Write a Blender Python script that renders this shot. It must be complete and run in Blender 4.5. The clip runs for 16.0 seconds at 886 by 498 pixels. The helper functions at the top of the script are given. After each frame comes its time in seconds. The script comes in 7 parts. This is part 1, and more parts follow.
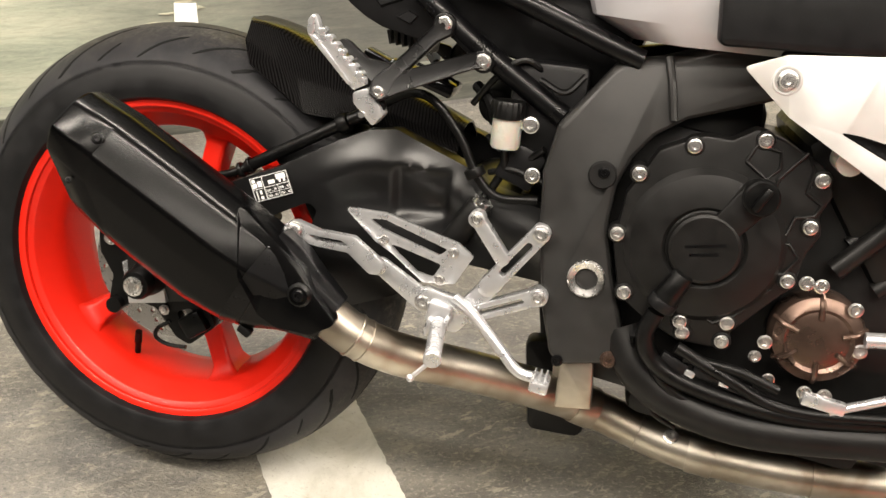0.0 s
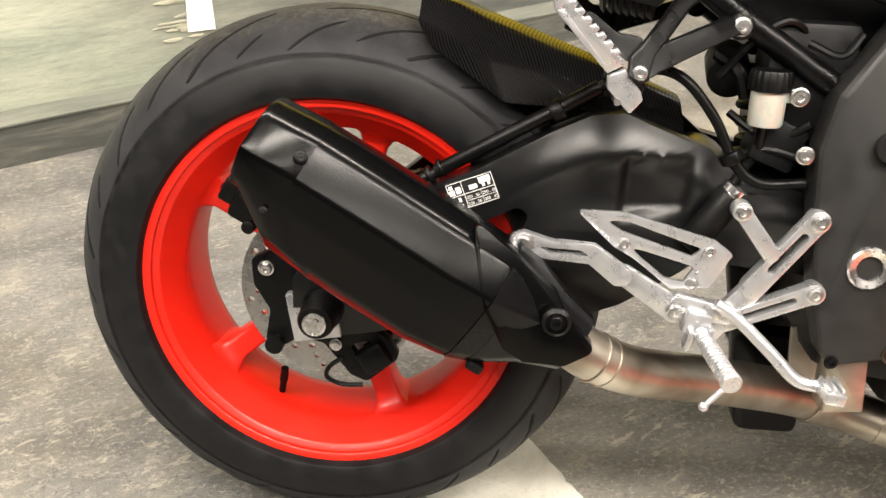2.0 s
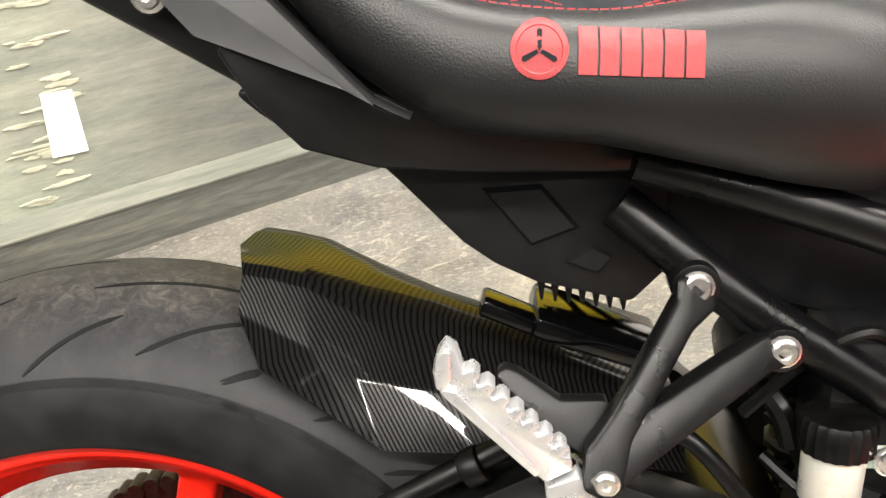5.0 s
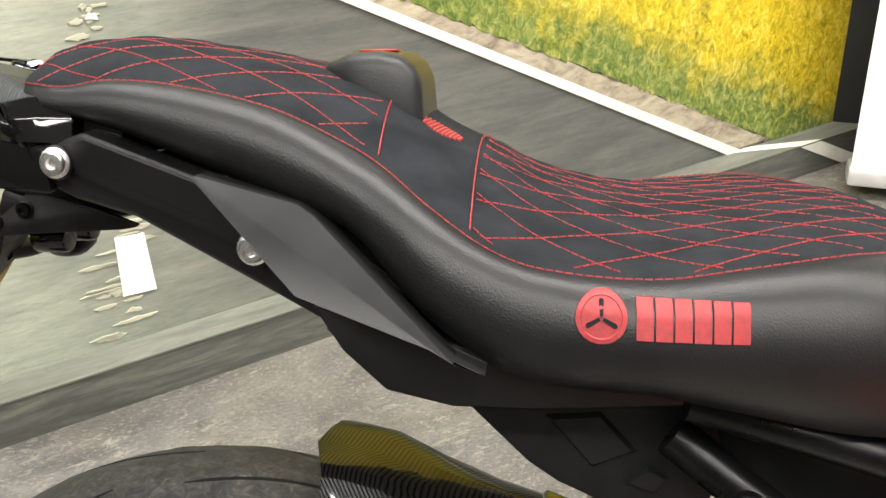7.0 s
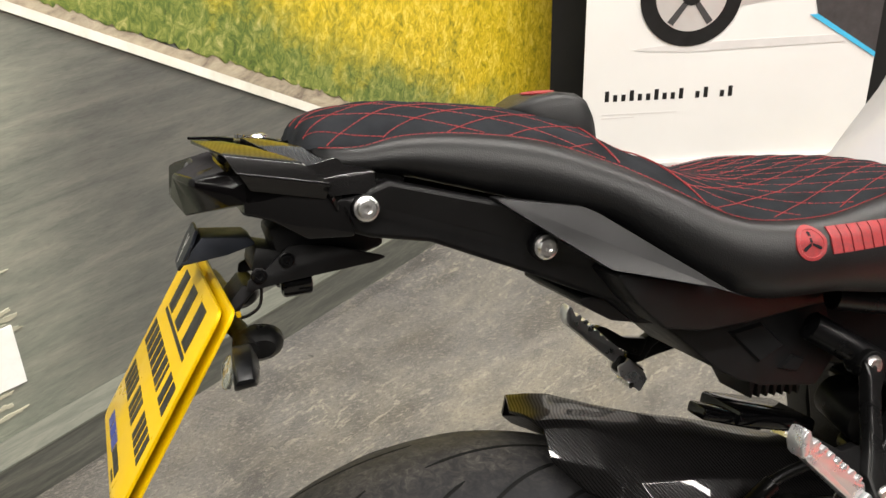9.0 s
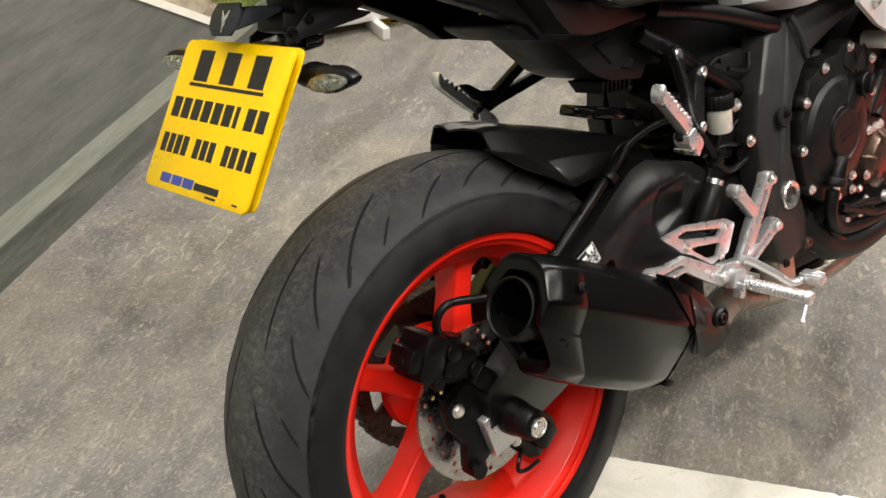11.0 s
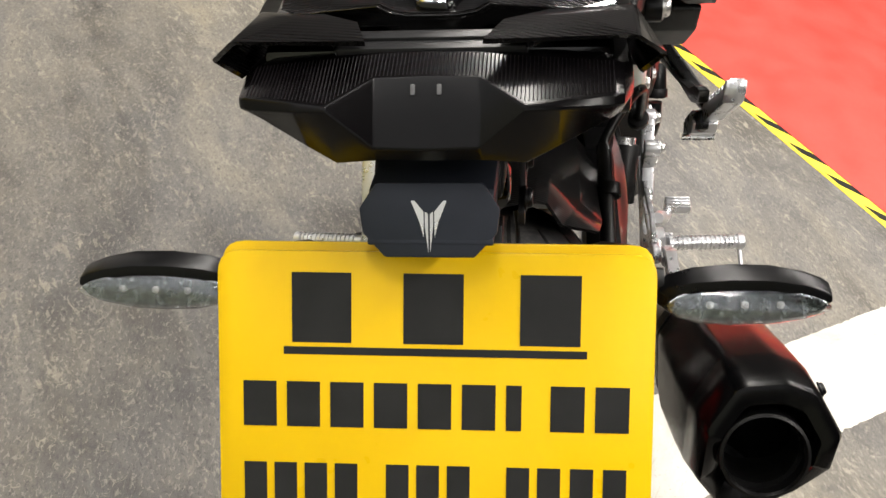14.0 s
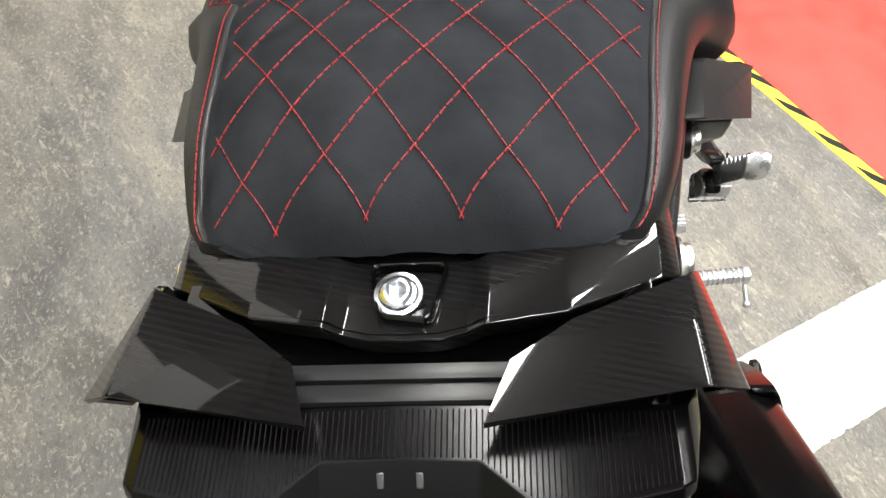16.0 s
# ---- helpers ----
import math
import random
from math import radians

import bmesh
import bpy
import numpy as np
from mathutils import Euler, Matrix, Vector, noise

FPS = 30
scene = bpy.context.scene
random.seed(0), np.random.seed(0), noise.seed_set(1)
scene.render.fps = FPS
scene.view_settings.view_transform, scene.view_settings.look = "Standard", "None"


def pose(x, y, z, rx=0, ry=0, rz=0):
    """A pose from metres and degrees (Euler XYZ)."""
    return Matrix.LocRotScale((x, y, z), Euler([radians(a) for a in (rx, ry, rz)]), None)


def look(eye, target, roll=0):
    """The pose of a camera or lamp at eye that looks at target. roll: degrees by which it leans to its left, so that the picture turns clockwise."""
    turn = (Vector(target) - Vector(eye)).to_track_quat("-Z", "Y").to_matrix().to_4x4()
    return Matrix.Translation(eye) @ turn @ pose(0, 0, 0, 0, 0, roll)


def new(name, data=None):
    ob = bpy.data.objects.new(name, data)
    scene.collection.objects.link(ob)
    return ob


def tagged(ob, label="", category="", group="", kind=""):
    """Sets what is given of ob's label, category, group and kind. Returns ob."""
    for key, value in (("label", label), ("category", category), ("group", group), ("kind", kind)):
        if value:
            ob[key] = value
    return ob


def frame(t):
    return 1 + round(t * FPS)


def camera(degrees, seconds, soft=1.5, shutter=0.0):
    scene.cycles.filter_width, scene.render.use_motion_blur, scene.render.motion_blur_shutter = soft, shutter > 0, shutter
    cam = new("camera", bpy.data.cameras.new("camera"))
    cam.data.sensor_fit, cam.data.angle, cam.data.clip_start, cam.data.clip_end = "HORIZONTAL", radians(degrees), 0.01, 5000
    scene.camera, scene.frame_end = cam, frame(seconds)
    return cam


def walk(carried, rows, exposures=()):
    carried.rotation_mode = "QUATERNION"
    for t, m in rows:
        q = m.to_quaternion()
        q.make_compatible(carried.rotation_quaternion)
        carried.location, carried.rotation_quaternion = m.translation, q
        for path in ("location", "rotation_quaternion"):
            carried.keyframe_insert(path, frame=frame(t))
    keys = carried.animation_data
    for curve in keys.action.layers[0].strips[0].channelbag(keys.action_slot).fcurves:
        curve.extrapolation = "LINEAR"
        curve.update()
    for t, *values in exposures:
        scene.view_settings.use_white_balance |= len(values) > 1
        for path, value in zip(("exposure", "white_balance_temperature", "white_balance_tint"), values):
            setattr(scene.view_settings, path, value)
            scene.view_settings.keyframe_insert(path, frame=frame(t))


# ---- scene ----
cam = camera(49.80, 16.0)
PATH = [
    (0, (0.5926, -1.0924, 1.0797), (0.3317, 0.2186, 0.2487), 3.0),
    (0.5, (0.5225, -1.0545, 1.0545), (0.2194, 0.2382, 0.2101), 2.5),
    (1, (0.4490, -0.9941, 1.0340), (0.0859, 0.2759, 0.1786), 2.4),
    (1.5, (0.3046, -0.9711, 1.0112), (0.0504, 0.3091, 0.1314), 2.6),
    (2, (0.2055, -0.9706, 1.0285), (0.1005, 0.3212, 0.1361), 1.2),
    (2.5, (0.2022, -0.9068, 1.0529), (0.1795, 0.3786, 0.1456), 0.3),
    (3, (0.2263, -0.7377, 1.0324), (0.1952, 0.5174, 0.0842), -1.0),
    (3.5, (0.2373, -0.5447, 0.9947), (0.1654, 0.6874, 0.0181), -1.5),
    (4, (0.2455, -0.4432, 0.9624), (0.1535, 0.7764, -0.0291), -1.8),
    (4.5, (0.2493, -0.4348, 0.9821), (0.1468, 0.8144, 0.0307), -1.9),
    (4.7, (0.2570, -0.4538, 1.0018), (0.1689, 0.8154, 0.0740), -1.7),
    (6.8, (0.2717, -0.4711, 1.1245), (0.1676, 0.9024, 0.3636), -2.1),
    (7, (0.2498, -0.4672, 1.1285), (0.0888, 0.9052, 0.3746), -2.7),
    (7.5, (0.1926, -0.4722, 1.1403), (-0.0567, 0.8964, 0.4053), -2.2),
    (8, (0.1028, -0.4628, 1.1489), (-0.0336, 0.9157, 0.4013), -1.6),
    (8.5, (-0.0508, -0.4709, 1.1828), (0.1350, 0.8891, 0.4131), -2.7),
    (9, (-0.2022, -0.5937, 1.2001), (0.2262, 0.7436, 0.4887), -1.6),
    (9.3, (-0.2816, -0.6678, 1.2189), (0.2923, 0.6030, 0.4871), -0.1),
    (9.5, (-0.3337, -0.6967, 1.2315), (0.3463, 0.5126, 0.4879), 1.2),
    (9.7, (-0.3930, -0.7186, 1.2245), (0.4074, 0.4222, 0.4926), 2.1),
    (11.8, (-0.7849, -0.7542, 1.1938), (0.0783, 0.1562, 0.2439), 0.3),
    (12, (-0.8177, -0.6486, 1.1859), (0.0587, 0.2308, 0.2188), 0.2),
    (12.5, (-0.8474, -0.3970, 1.1804), (0.1021, 0.3562, 0.1763), 1.4),
    (13, (-0.7471, -0.1604, 1.1579), (0.2587, 0.4384, 0.1053), 3.0),
    (13.5, (-0.6267, 0.0160, 1.1339), (0.5013, 0.2896, 0.0716), 8.7),
    (14, (-0.5450, 0.1713, 1.1423), (0.6385, 0.0753, 0.1094), 15.4),
    (14.5, (-0.4684, 0.2090, 1.1423), (0.6937, 0.0285, 0.0968), 16.1),
    (15, (-0.3995, 0.2069, 1.1438), (0.7168, 0.0161, 0.0507), 16.6),
    (15.5, (-0.3643, 0.1994, 1.1606), (0.7181, 0.0219, 0.0324), 16.0),
    (16, (-0.3224, 0.1992, 1.1671), (0.7537, 0.0178, 0.0335), 16.0),
]
EXPOSURES = [(0, 0.45, 7000, 13), (2, 0.66, 6800, 13), (3.5, 0.66, 6700, 13), (4.5, 1.03, 6600, 12), (7, 0.5, 6400, 10), (8, 0.44, 6300, 10), (9, -0.04, 6500, 12), (9.7, -0.08, 6500, 12), (12, 0.12, 6600, 13), (13, -0.02, 6500, 14), (14, -0.05, 6450, 13), (14.5, -0.12, 6400, 13), (15.2, 0.02, 6300, 12), (16, 0.3, 6200, 10)]
walk(cam, [(t, look(eye, target, roll)) for t, eye, target, roll in PATH], EXPOSURES)

# ---- light: a showroom with rows of ceiling strip lights ----
world = bpy.data.worlds.new("room_air")
scene.world = world
world.use_nodes = True
world.node_tree.nodes["Background"].inputs[0].default_value = (0.9, 0.92, 1.0, 1)
world.node_tree.nodes["Background"].inputs[1].default_value = 0.05

# ---- helpers ----
V = Vector


def part(name, bm, material, parent=None, label="", smooth=38.0):
    """Links a bmesh as one mesh object under a thing or a part."""
    mesh = bpy.data.meshes.new(name)
    bmesh.ops.recalc_face_normals(bm, faces=bm.faces)
    bm.to_mesh(mesh)
    bm.free()
    mesh.materials.append(material)
    for p in mesh.polygons:
        p.use_smooth = True
    mesh.set_sharp_from_angle(angle=radians(smooth))
    ob = new(name, mesh)
    if parent is not None:
        ob.parent = parent
    if label:
        ob["label"] = label
    return ob


def round_poly(pts, r, n=4):
    """Rounds the corners of a closed 2D polygon."""
    out, k = [], len(pts)
    for i in range(k):
        a, b, c = (V(pts[j % k]) for j in (i - 1, i, i + 1))
        rr = r[i] if isinstance(r, (list, tuple)) else r
        da, dc = (a - b), (c - b)
        la, lc = da.length, dc.length
        if rr <= 0 or la < 1e-6 or lc < 1e-6:
            out.append(tuple(b))
            continue
        ang = da.angle(dc)
        d = min(rr / max(math.tan(ang / 2), 1e-3), la * 0.49, lc * 0.49)
        p0, p1 = b + da / la * d, b + dc / lc * d
        for j in range(n + 1):
            t = j / n
            out.append(tuple(p0 * (1 - t) ** 2 + b * 2 * t * (1 - t) + p1 * t * t))
    return out


def loft(bm, rings, caps=True, closed=True):
    """Skins a row of rings of equal count; returns the vertices ring by ring."""
    vs = [[bm.verts.new(p) for p in ring] for ring in rings]
    n = len(vs[0])
    for a, b in zip(vs, vs[1:]):
        for i in range(n if closed else n - 1):
            j = (i + 1) % n
            bm.faces.new((a[i], a[j], b[j], b[i]))
    if caps and closed:
        bm.faces.new(list(reversed(vs[0])))
        bm.faces.new(vs[-1])
    return vs


def bevel_sharp(bm, width, angle=30, seg=2):
    bm.normal_update()
    edges = [e for e in bm.edges if len(e.link_faces) == 2 and e.calc_face_angle(0) > radians(angle)]
    if width > 0 and edges:
        bmesh.ops.bevel(bm, geom=edges, offset=width, segments=seg, profile=0.5, affect="EDGES", clamp_overlap=True)


def tri_caps(bm):
    bmesh.ops.triangulate(bm, faces=[f for f in bm.faces if len(f.verts) > 4], quad_method="BEAUTY", ngon_method="EAR_CLIP")


def plate(profile, y0, y1, bevel=0.0015, r=0.0, holes=(), seg=2, skew=None):
    """A plate with an (x, z) outline between two y planes, with holes; skew(x, z) adds to y."""
    bm = bmesh.new()
    outer = round_poly(profile, r) if r else list(profile)
    loops = [outer] + [list(h) for h in holes]
    if not holes:
        rings = [[(x, y, z) for x, z in outer] for y in (y0, y1)]
        loft(bm, rings)
    else:
        edges = []
        for lp in loops:
            vs = [bm.verts.new((x, y0, z)) for x, z in lp]
            edges += [bm.edges.new((vs[i], vs[(i + 1) % len(vs)])) for i in range(len(vs))]
        bmesh.ops.triangle_fill(bm, use_beauty=True, use_dissolve=False, edges=edges)
        ext = bmesh.ops.extrude_face_region(bm, geom=list(bm.faces))
        bmesh.ops.translate(bm, verts=[g for g in ext["geom"] if isinstance(g, bmesh.types.BMVert)], vec=(0, y1 - y0, 0))
        bmesh.ops.recalc_face_normals(bm, faces=bm.faces)
    bevel_sharp(bm, bevel, 40, seg)
    if skew:
        for v in bm.verts:
            v.co.y += skew(v.co.x, v.co.z)
    return bm


def frame_of(d):
    d = V(d).normalized()
    u = V((0, 0, 1)) if abs(d.z) < 0.9 else V((1, 0, 0))
    a = d.cross(u).normalized()
    return d, a, d.cross(a).normalized()


def cyl(p0, p1, r0, r1=None, seg=20, bm=None, bevel=0.0):
    """A round bar or cone from p0 to p1."""
    own = bm is None
    bm = bm or bmesh.new()
    r1 = r0 if r1 is None else r1
    d, a, b = frame_of(V(p1) - V(p0))
    ring = lambda p, r: [V(p) + (a * math.cos(t) + b * math.sin(t)) * r for t in (2 * math.pi * i / seg for i in range(seg))]
    if bevel > 0:
        L = (V(p1) - V(p0)).length
        k = bevel
        loft(bm, [ring(p0, r0 - k), ring(V(p0) + d * k * 0.3, r0 - k * 0.3), ring(V(p0) + d * k, r0), ring(V(p1) - d * k, r1), ring(V(p1) - d * k * 0.3, r1 - k * 0.3), ring(p1, r1 - k)])
    else:
        loft(bm, [ring(p0, r0), ring(p1, r1)])
    return bm


def spin(profile, centre, axis=(0, 1, 0), seg=48, bm=None, closed=True):
    """A turned shape: profile of (radius, offset along the axis), closed loop or open line."""
    bm = bm or bmesh.new()
    d, a, b = frame_of(axis)
    rings = []
    for i in range(seg):
        t = 2 * math.pi * i / seg
        rad = a * math.cos(t) + b * math.sin(t)
        rings.append([bm.verts.new(V(centre) + rad * r + d * h) for r, h in profile])
    n = len(profile)
    for i in range(seg):
        p, q = rings[i], rings[(i + 1) % seg]
        for j in range(n if closed else n - 1):
            k = (j + 1) % n
            bm.faces.new((p[j], p[k], q[k], q[j]))
    return bm


def smooth_line(pts, n=6):
    """A Catmull-Rom line through the points."""
    P = [V(p) for p in pts]
    P = [P[0] * 2 - P[1]] + P + [P[-1] * 2 - P[-2]]
    out = []
    for i in range(1, len(P) - 2):
        for j in range(n):
            t = j / n
            a, b, c, d = P[i - 1], P[i], P[i + 1], P[i + 2]
            out.append(0.5 * ((2 * b) + (c - a) * t + (2 * a - 5 * b + 4 * c - d) * t * t + (3 * b - a - 3 * c + d) * t ** 3))
    out.append(P[-2])
    return out


def tube(pts, r, seg=12, n=6, bm=None, radii=None):
    """A pipe or hose along a smooth line."""
    bm = bm or bmesh.new()
    L = smooth_line(pts, n) if n > 1 else [V(p) for p in pts]
    rings, up = [], None
    for i, p in enumerate(L):
        d = (L[min(i + 1, len(L) - 1)] - L[max(i - 1, 0)]).normalized()
        if up is None:
            _, up, _ = frame_of(d)
        up = (up - d * up.dot(d)).normalized()
        side = d.cross(up)
        rr = radii[i] if radii else r
        rings.append([p + (up * math.cos(t) + side * math.sin(t)) * rr for t in (2 * math.pi * k / seg for k in range(seg))])
    loft(bm, rings)
    return bm


def lump(bm, p, size, rot=(0, 0, 0), bevel=0.004, seg=2, taper=0.0):
    """A bevelled block added to bm."""
    tmp = bmesh.new()
    bmesh.ops.create_cube(tmp, size=1.0)
    for v in tmp.verts:
        k = 1 - taper * (0.5 + v.co.z)
        v.co = V((v.co.x * size[0] * k, v.co.y * size[1] * k, v.co.z * size[2]))
    bevel_sharp(tmp, bevel, 30, seg)
    m = pose(*p, *rot)
    tmp.transform(m)
    me = bpy.data.meshes.new("tmp")
    tmp.to_mesh(me)
    tmp.free()
    bm.from_mesh(me)
    bpy.data.meshes.remove(me)
    return bm


def cap_bolt(bm, p, d, r=0.008, h=0.006, seg=18, flange=0.0):
    """A socket-head bolt seen from its head: a domed rim with a hollow."""
    d, a, b = frame_of(d)
    prof = [(r * 0.98, 0), (r, h * 0.25), (r, h * 0.7), (r * 0.84, h), (r * 0.46, h * 1.03), (r * 0.4, h * 0.5), (0.0001, h * 0.45)]
    if flange:
        prof = [(flange, 0), (flange, h * 0.2), (r, h * 0.3)] + prof[2:]
    spin(prof, p, d, seg, bm, closed=False)
    return bm


# ---- materials ----
def principled(name, base, rough=0.5, metal=0.0, **kw):
    m = bpy.data.materials.new(name)
    m.use_nodes = True
    b = m.node_tree.nodes["Principled BSDF"]
    b.inputs["Base Color"].default_value = (*base, 1)
    b.inputs["Roughness"].default_value = rough
    b.inputs["Metallic"].default_value = metal
    b.inputs["Specular IOR Level"].default_value = 0.5 if max(base) > 0.1 else (0.4 if rough < 0.3 else 0.2)
    for k, v in kw.items():
        b.inputs[k.replace("_", " ")].default_value = v
    return m, m.node_tree.nodes, m.node_tree.links, b


def noise_tex(nodes, links, scale, detail=6, rough=0.6, vec=None, dist=0.0):
    t = nodes.new("ShaderNodeTexNoise")
    t.inputs["Scale"].default_value, t.inputs["Detail"].default_value, t.inputs["Roughness"].default_value = scale, detail, rough
    t.inputs["Distortion"].default_value = dist
    if vec is not None:
        links.new(vec, t.inputs["Vector"])
    return t


def ramp(nodes, links, fac, stops):
    r = nodes.new("ShaderNodeValToRGB")
    e = r.color_ramp.elements
    while len(e) < len(stops):
        e.new(0.5)
    for el, (p, c) in zip(e, stops):
        el.position, el.color = p, (*c, 1) if len(c) == 3 else c
    links.new(fac, r.inputs[0])
    return r


def bump(nodes, links, b, height, strength=0.3, dist=0.001):
    n = nodes.new("ShaderNodeBump")
    n.inputs["Strength"].default_value, n.inputs["Distance"].default_value = strength, dist
    links.new(height, n.inputs["Height"])
    links.new(n.outputs[0], b.inputs["Normal"])
    return n


def coords(nodes, kind="Object", scale=None, rot=None):
    t = nodes.new("ShaderNodeTexCoord")
    if scale is None and rot is None:
        return t.outputs[kind]
    return t.outputs[kind]


def mapped(nodes, links, scale=(1, 1, 1), rot=(0, 0, 0), kind="Object"):
    t, m = nodes.new("ShaderNodeTexCoord"), nodes.new("ShaderNodeMapping")
    m.inputs["Scale"].default_value, m.inputs["Rotation"].default_value = scale, [radians(a) for a in rot]
    links.new(t.outputs[kind], m.inputs["Vector"])
    return m.outputs[0]


def mottled(name, base, rough, metal=0.0, scale=40.0, amount=0.25, fine=600.0, bump_s=0.12, rvar=0.12, **kw):
    """A surface with blotches, fine grain and uneven gloss."""
    m, n, l, b = principled(name, base, rough, metal, **kw)
    c = coords(n)
    big, small = noise_tex(n, l, scale, 5, 0.6, c), noise_tex(n, l, fine, 3, 0.7, c)
    lo, hi = [max(v * (1 - amount), 0) for v in base], [min(v * (1 + amount), 1) for v in base]
    r = ramp(n, l, big.outputs[0], [(0.3, lo), (0.7, hi)])
    l.new(r.outputs[0], b.inputs["Base Color"])
    mr = n.new("ShaderNodeMapRange")
    mr.inputs[1].default_value, mr.inputs[2].default_value = 0.3, 0.7
    mr.inputs[3].default_value, mr.inputs[4].default_value = max(rough - rvar, 0.03), min(rough + rvar, 1)
    l.new(big.outputs[0], mr.inputs[0])
    l.new(mr.outputs[0], b.inputs["Roughness"])
    bump(n, l, b, small.outputs[0], bump_s, 0.0006)
    return m


def carbon(name, scale, low, high, sheen_low, sheen_high, coat):
    """Gloss-coated carbon twill: two crossing sets of diagonal threads."""
    m, n, l, b = principled(name, (high,) * 3, 0.3, 0.0, Coat_Weight=coat, Coat_Roughness=0.03)
    waves = []
    for rot, sc in (((0, 38, 12), scale), ((0, -52, 12), scale)):
        w = n.new("ShaderNodeTexWave")
        w.inputs["Scale"].default_value, w.inputs["Distortion"].default_value = sc, 0.0
        l.new(mapped(n, l, (1, 1, 1), rot), w.inputs["Vector"])
        waves.append(w.outputs["Fac"])
    mx = n.new("ShaderNodeMath")
    mx.operation = "MULTIPLY_ADD"
    mx.inputs[1].default_value = 0.35
    l.new(waves[1], mx.inputs[0])
    l.new(waves[0], mx.inputs[2])
    r = ramp(n, l, mx.outputs[0], [(0.2, (low * 1.04, low, low * 1.02)), (1.0, (high * 1.06, high, high * 1.02))])
    l.new(r.outputs[0], b.inputs["Base Color"])
    sheen = n.new("ShaderNodeMapRange")
    sheen.inputs[3].default_value, sheen.inputs[4].default_value = sheen_low, sheen_high
    l.new(waves[0], sheen.inputs[0])
    l.new(sheen.outputs[0], b.inputs["Specular IOR Level"])
    return m


def steel_pipe():
    """Brushed stainless pipe with straw and brown heat tints in bands along it."""
    m, n, l, b = principled("heat_tinted_steel", (0.55, 0.5, 0.43), 0.3, 1.0)
    c = mapped(n, l, (9, 9, 9))
    a = noise_tex(n, l, 1.3, 3, 0.5, c, 0.4)
    r = ramp(n, l, a.outputs[0], [(0.3, (0.2, 0.155, 0.115)), (0.45, (0.36, 0.315, 0.255)), (0.6, (0.5, 0.465, 0.4)), (0.75, (0.27, 0.215, 0.165))])
    l.new(r.outputs[0], b.inputs["Base Color"])
    g = noise_tex(n, l, 260, 4, 0.7, mapped(n, l, (1, 6, 6)))
    mr = n.new("ShaderNodeMapRange")
    mr.inputs[3].default_value, mr.inputs[4].default_value = 0.3, 0.46
    l.new(g.outputs[0], mr.inputs[0])
    l.new(mr.outputs[0], b.inputs["Roughness"])
    bump(n, l, b, g.outputs[0], 0.06, 0.0005)
    return m


def rubber_tread():
    m, n, l, b = principled("tyre_rubber", (0.02, 0.02, 0.021), 0.6)
    c = coords(n)
    a, g = noise_tex(n, l, 22, 6, 0.65, c), noise_tex(n, l, 420, 4, 0.7, c)
    r = ramp(n, l, a.outputs[0], [(0.3, (0.015, 0.015, 0.0165)), (0.52, (0.022, 0.022, 0.0245)), (0.72, (0.034, 0.033, 0.033))])
    # dusty scuffs on the running band round the crown
    sep, off, band = n.new("ShaderNodeSeparateXYZ"), n.new("ShaderNodeMath"), n.new("ShaderNodeMapRange")
    l.new(c, sep.inputs[0])
    off.operation = "ABSOLUTE"
    l.new(sep.outputs[1], off.inputs[0])
    band.inputs[1].default_value, band.inputs[2].default_value = 0.075, 0.04
    l.new(off.outputs[0], band.inputs[0])
    dust = noise_tex(n, l, 95, 6, 0.75, c, 0.8)
    spots = ramp(n, l, dust.outputs[0], [(0.42, (0.06, 0.06, 0.06)), (0.56, (0.4, 0.4, 0.4)), (0.68, (1, 1, 1))])
    amount, tread = n.new("ShaderNodeMath"), n.new("ShaderNodeMix")
    amount.operation = "MULTIPLY"
    l.new(spots.outputs[0], amount.inputs[0])
    l.new(band.outputs[0], amount.inputs[1])
    tread.data_type = "RGBA"
    l.new(amount.outputs[0], tread.inputs[0])
    l.new(r.outputs[0], tread.inputs[6])
    tread.inputs[7].default_value = (0.095, 0.089, 0.08, 1)
    l.new(tread.outputs[2], b.inputs["Base Color"])
    bump(n, l, b, g.outputs[0], 0.25, 0.0006)
    mr = n.new("ShaderNodeMapRange")
    mr.inputs[3].default_value, mr.inputs[4].default_value = 0.42, 0.75
    l.new(a.outputs[0], mr.inputs[0])
    l.new(mr.outputs[0], b.inputs["Roughness"])
    return m


def leather(name, base, rough, scale, spec=0.24):
    m, n, l, b = principled(name, base, rough)
    b.inputs["Specular IOR Level"].default_value = spec
    c = coords(n)
    vo = n.new("ShaderNodeTexVoronoi")
    vo.inputs["Scale"].default_value = scale
    l.new(c, vo.inputs["Vector"])
    g = noise_tex(n, l, 30, 5, 0.6, c)
    r = ramp(n, l, g.outputs[0], [(0.3, [v * 0.7 for v in base]), (0.7, [v * 1.35 for v in base])])
    l.new(r.outputs[0], b.inputs["Base Color"])
    bump(n, l, b, vo.outputs["Distance"], 0.22, 0.0006)
    return m


def streaked(n, l, angle, scale):
    """Floor coordinates turned by an angle, then stretched."""
    t, r, m = n.new("ShaderNodeTexCoord"), n.new("ShaderNodeMapping"), n.new("ShaderNodeMapping")
    r.inputs["Rotation"].default_value = (0, 0, radians(-angle))
    m.inputs["Scale"].default_value = scale
    l.new(t.outputs["Object"], r.inputs["Vector"])
    l.new(r.outputs[0], m.inputs["Vector"])
    return m.outputs[0]


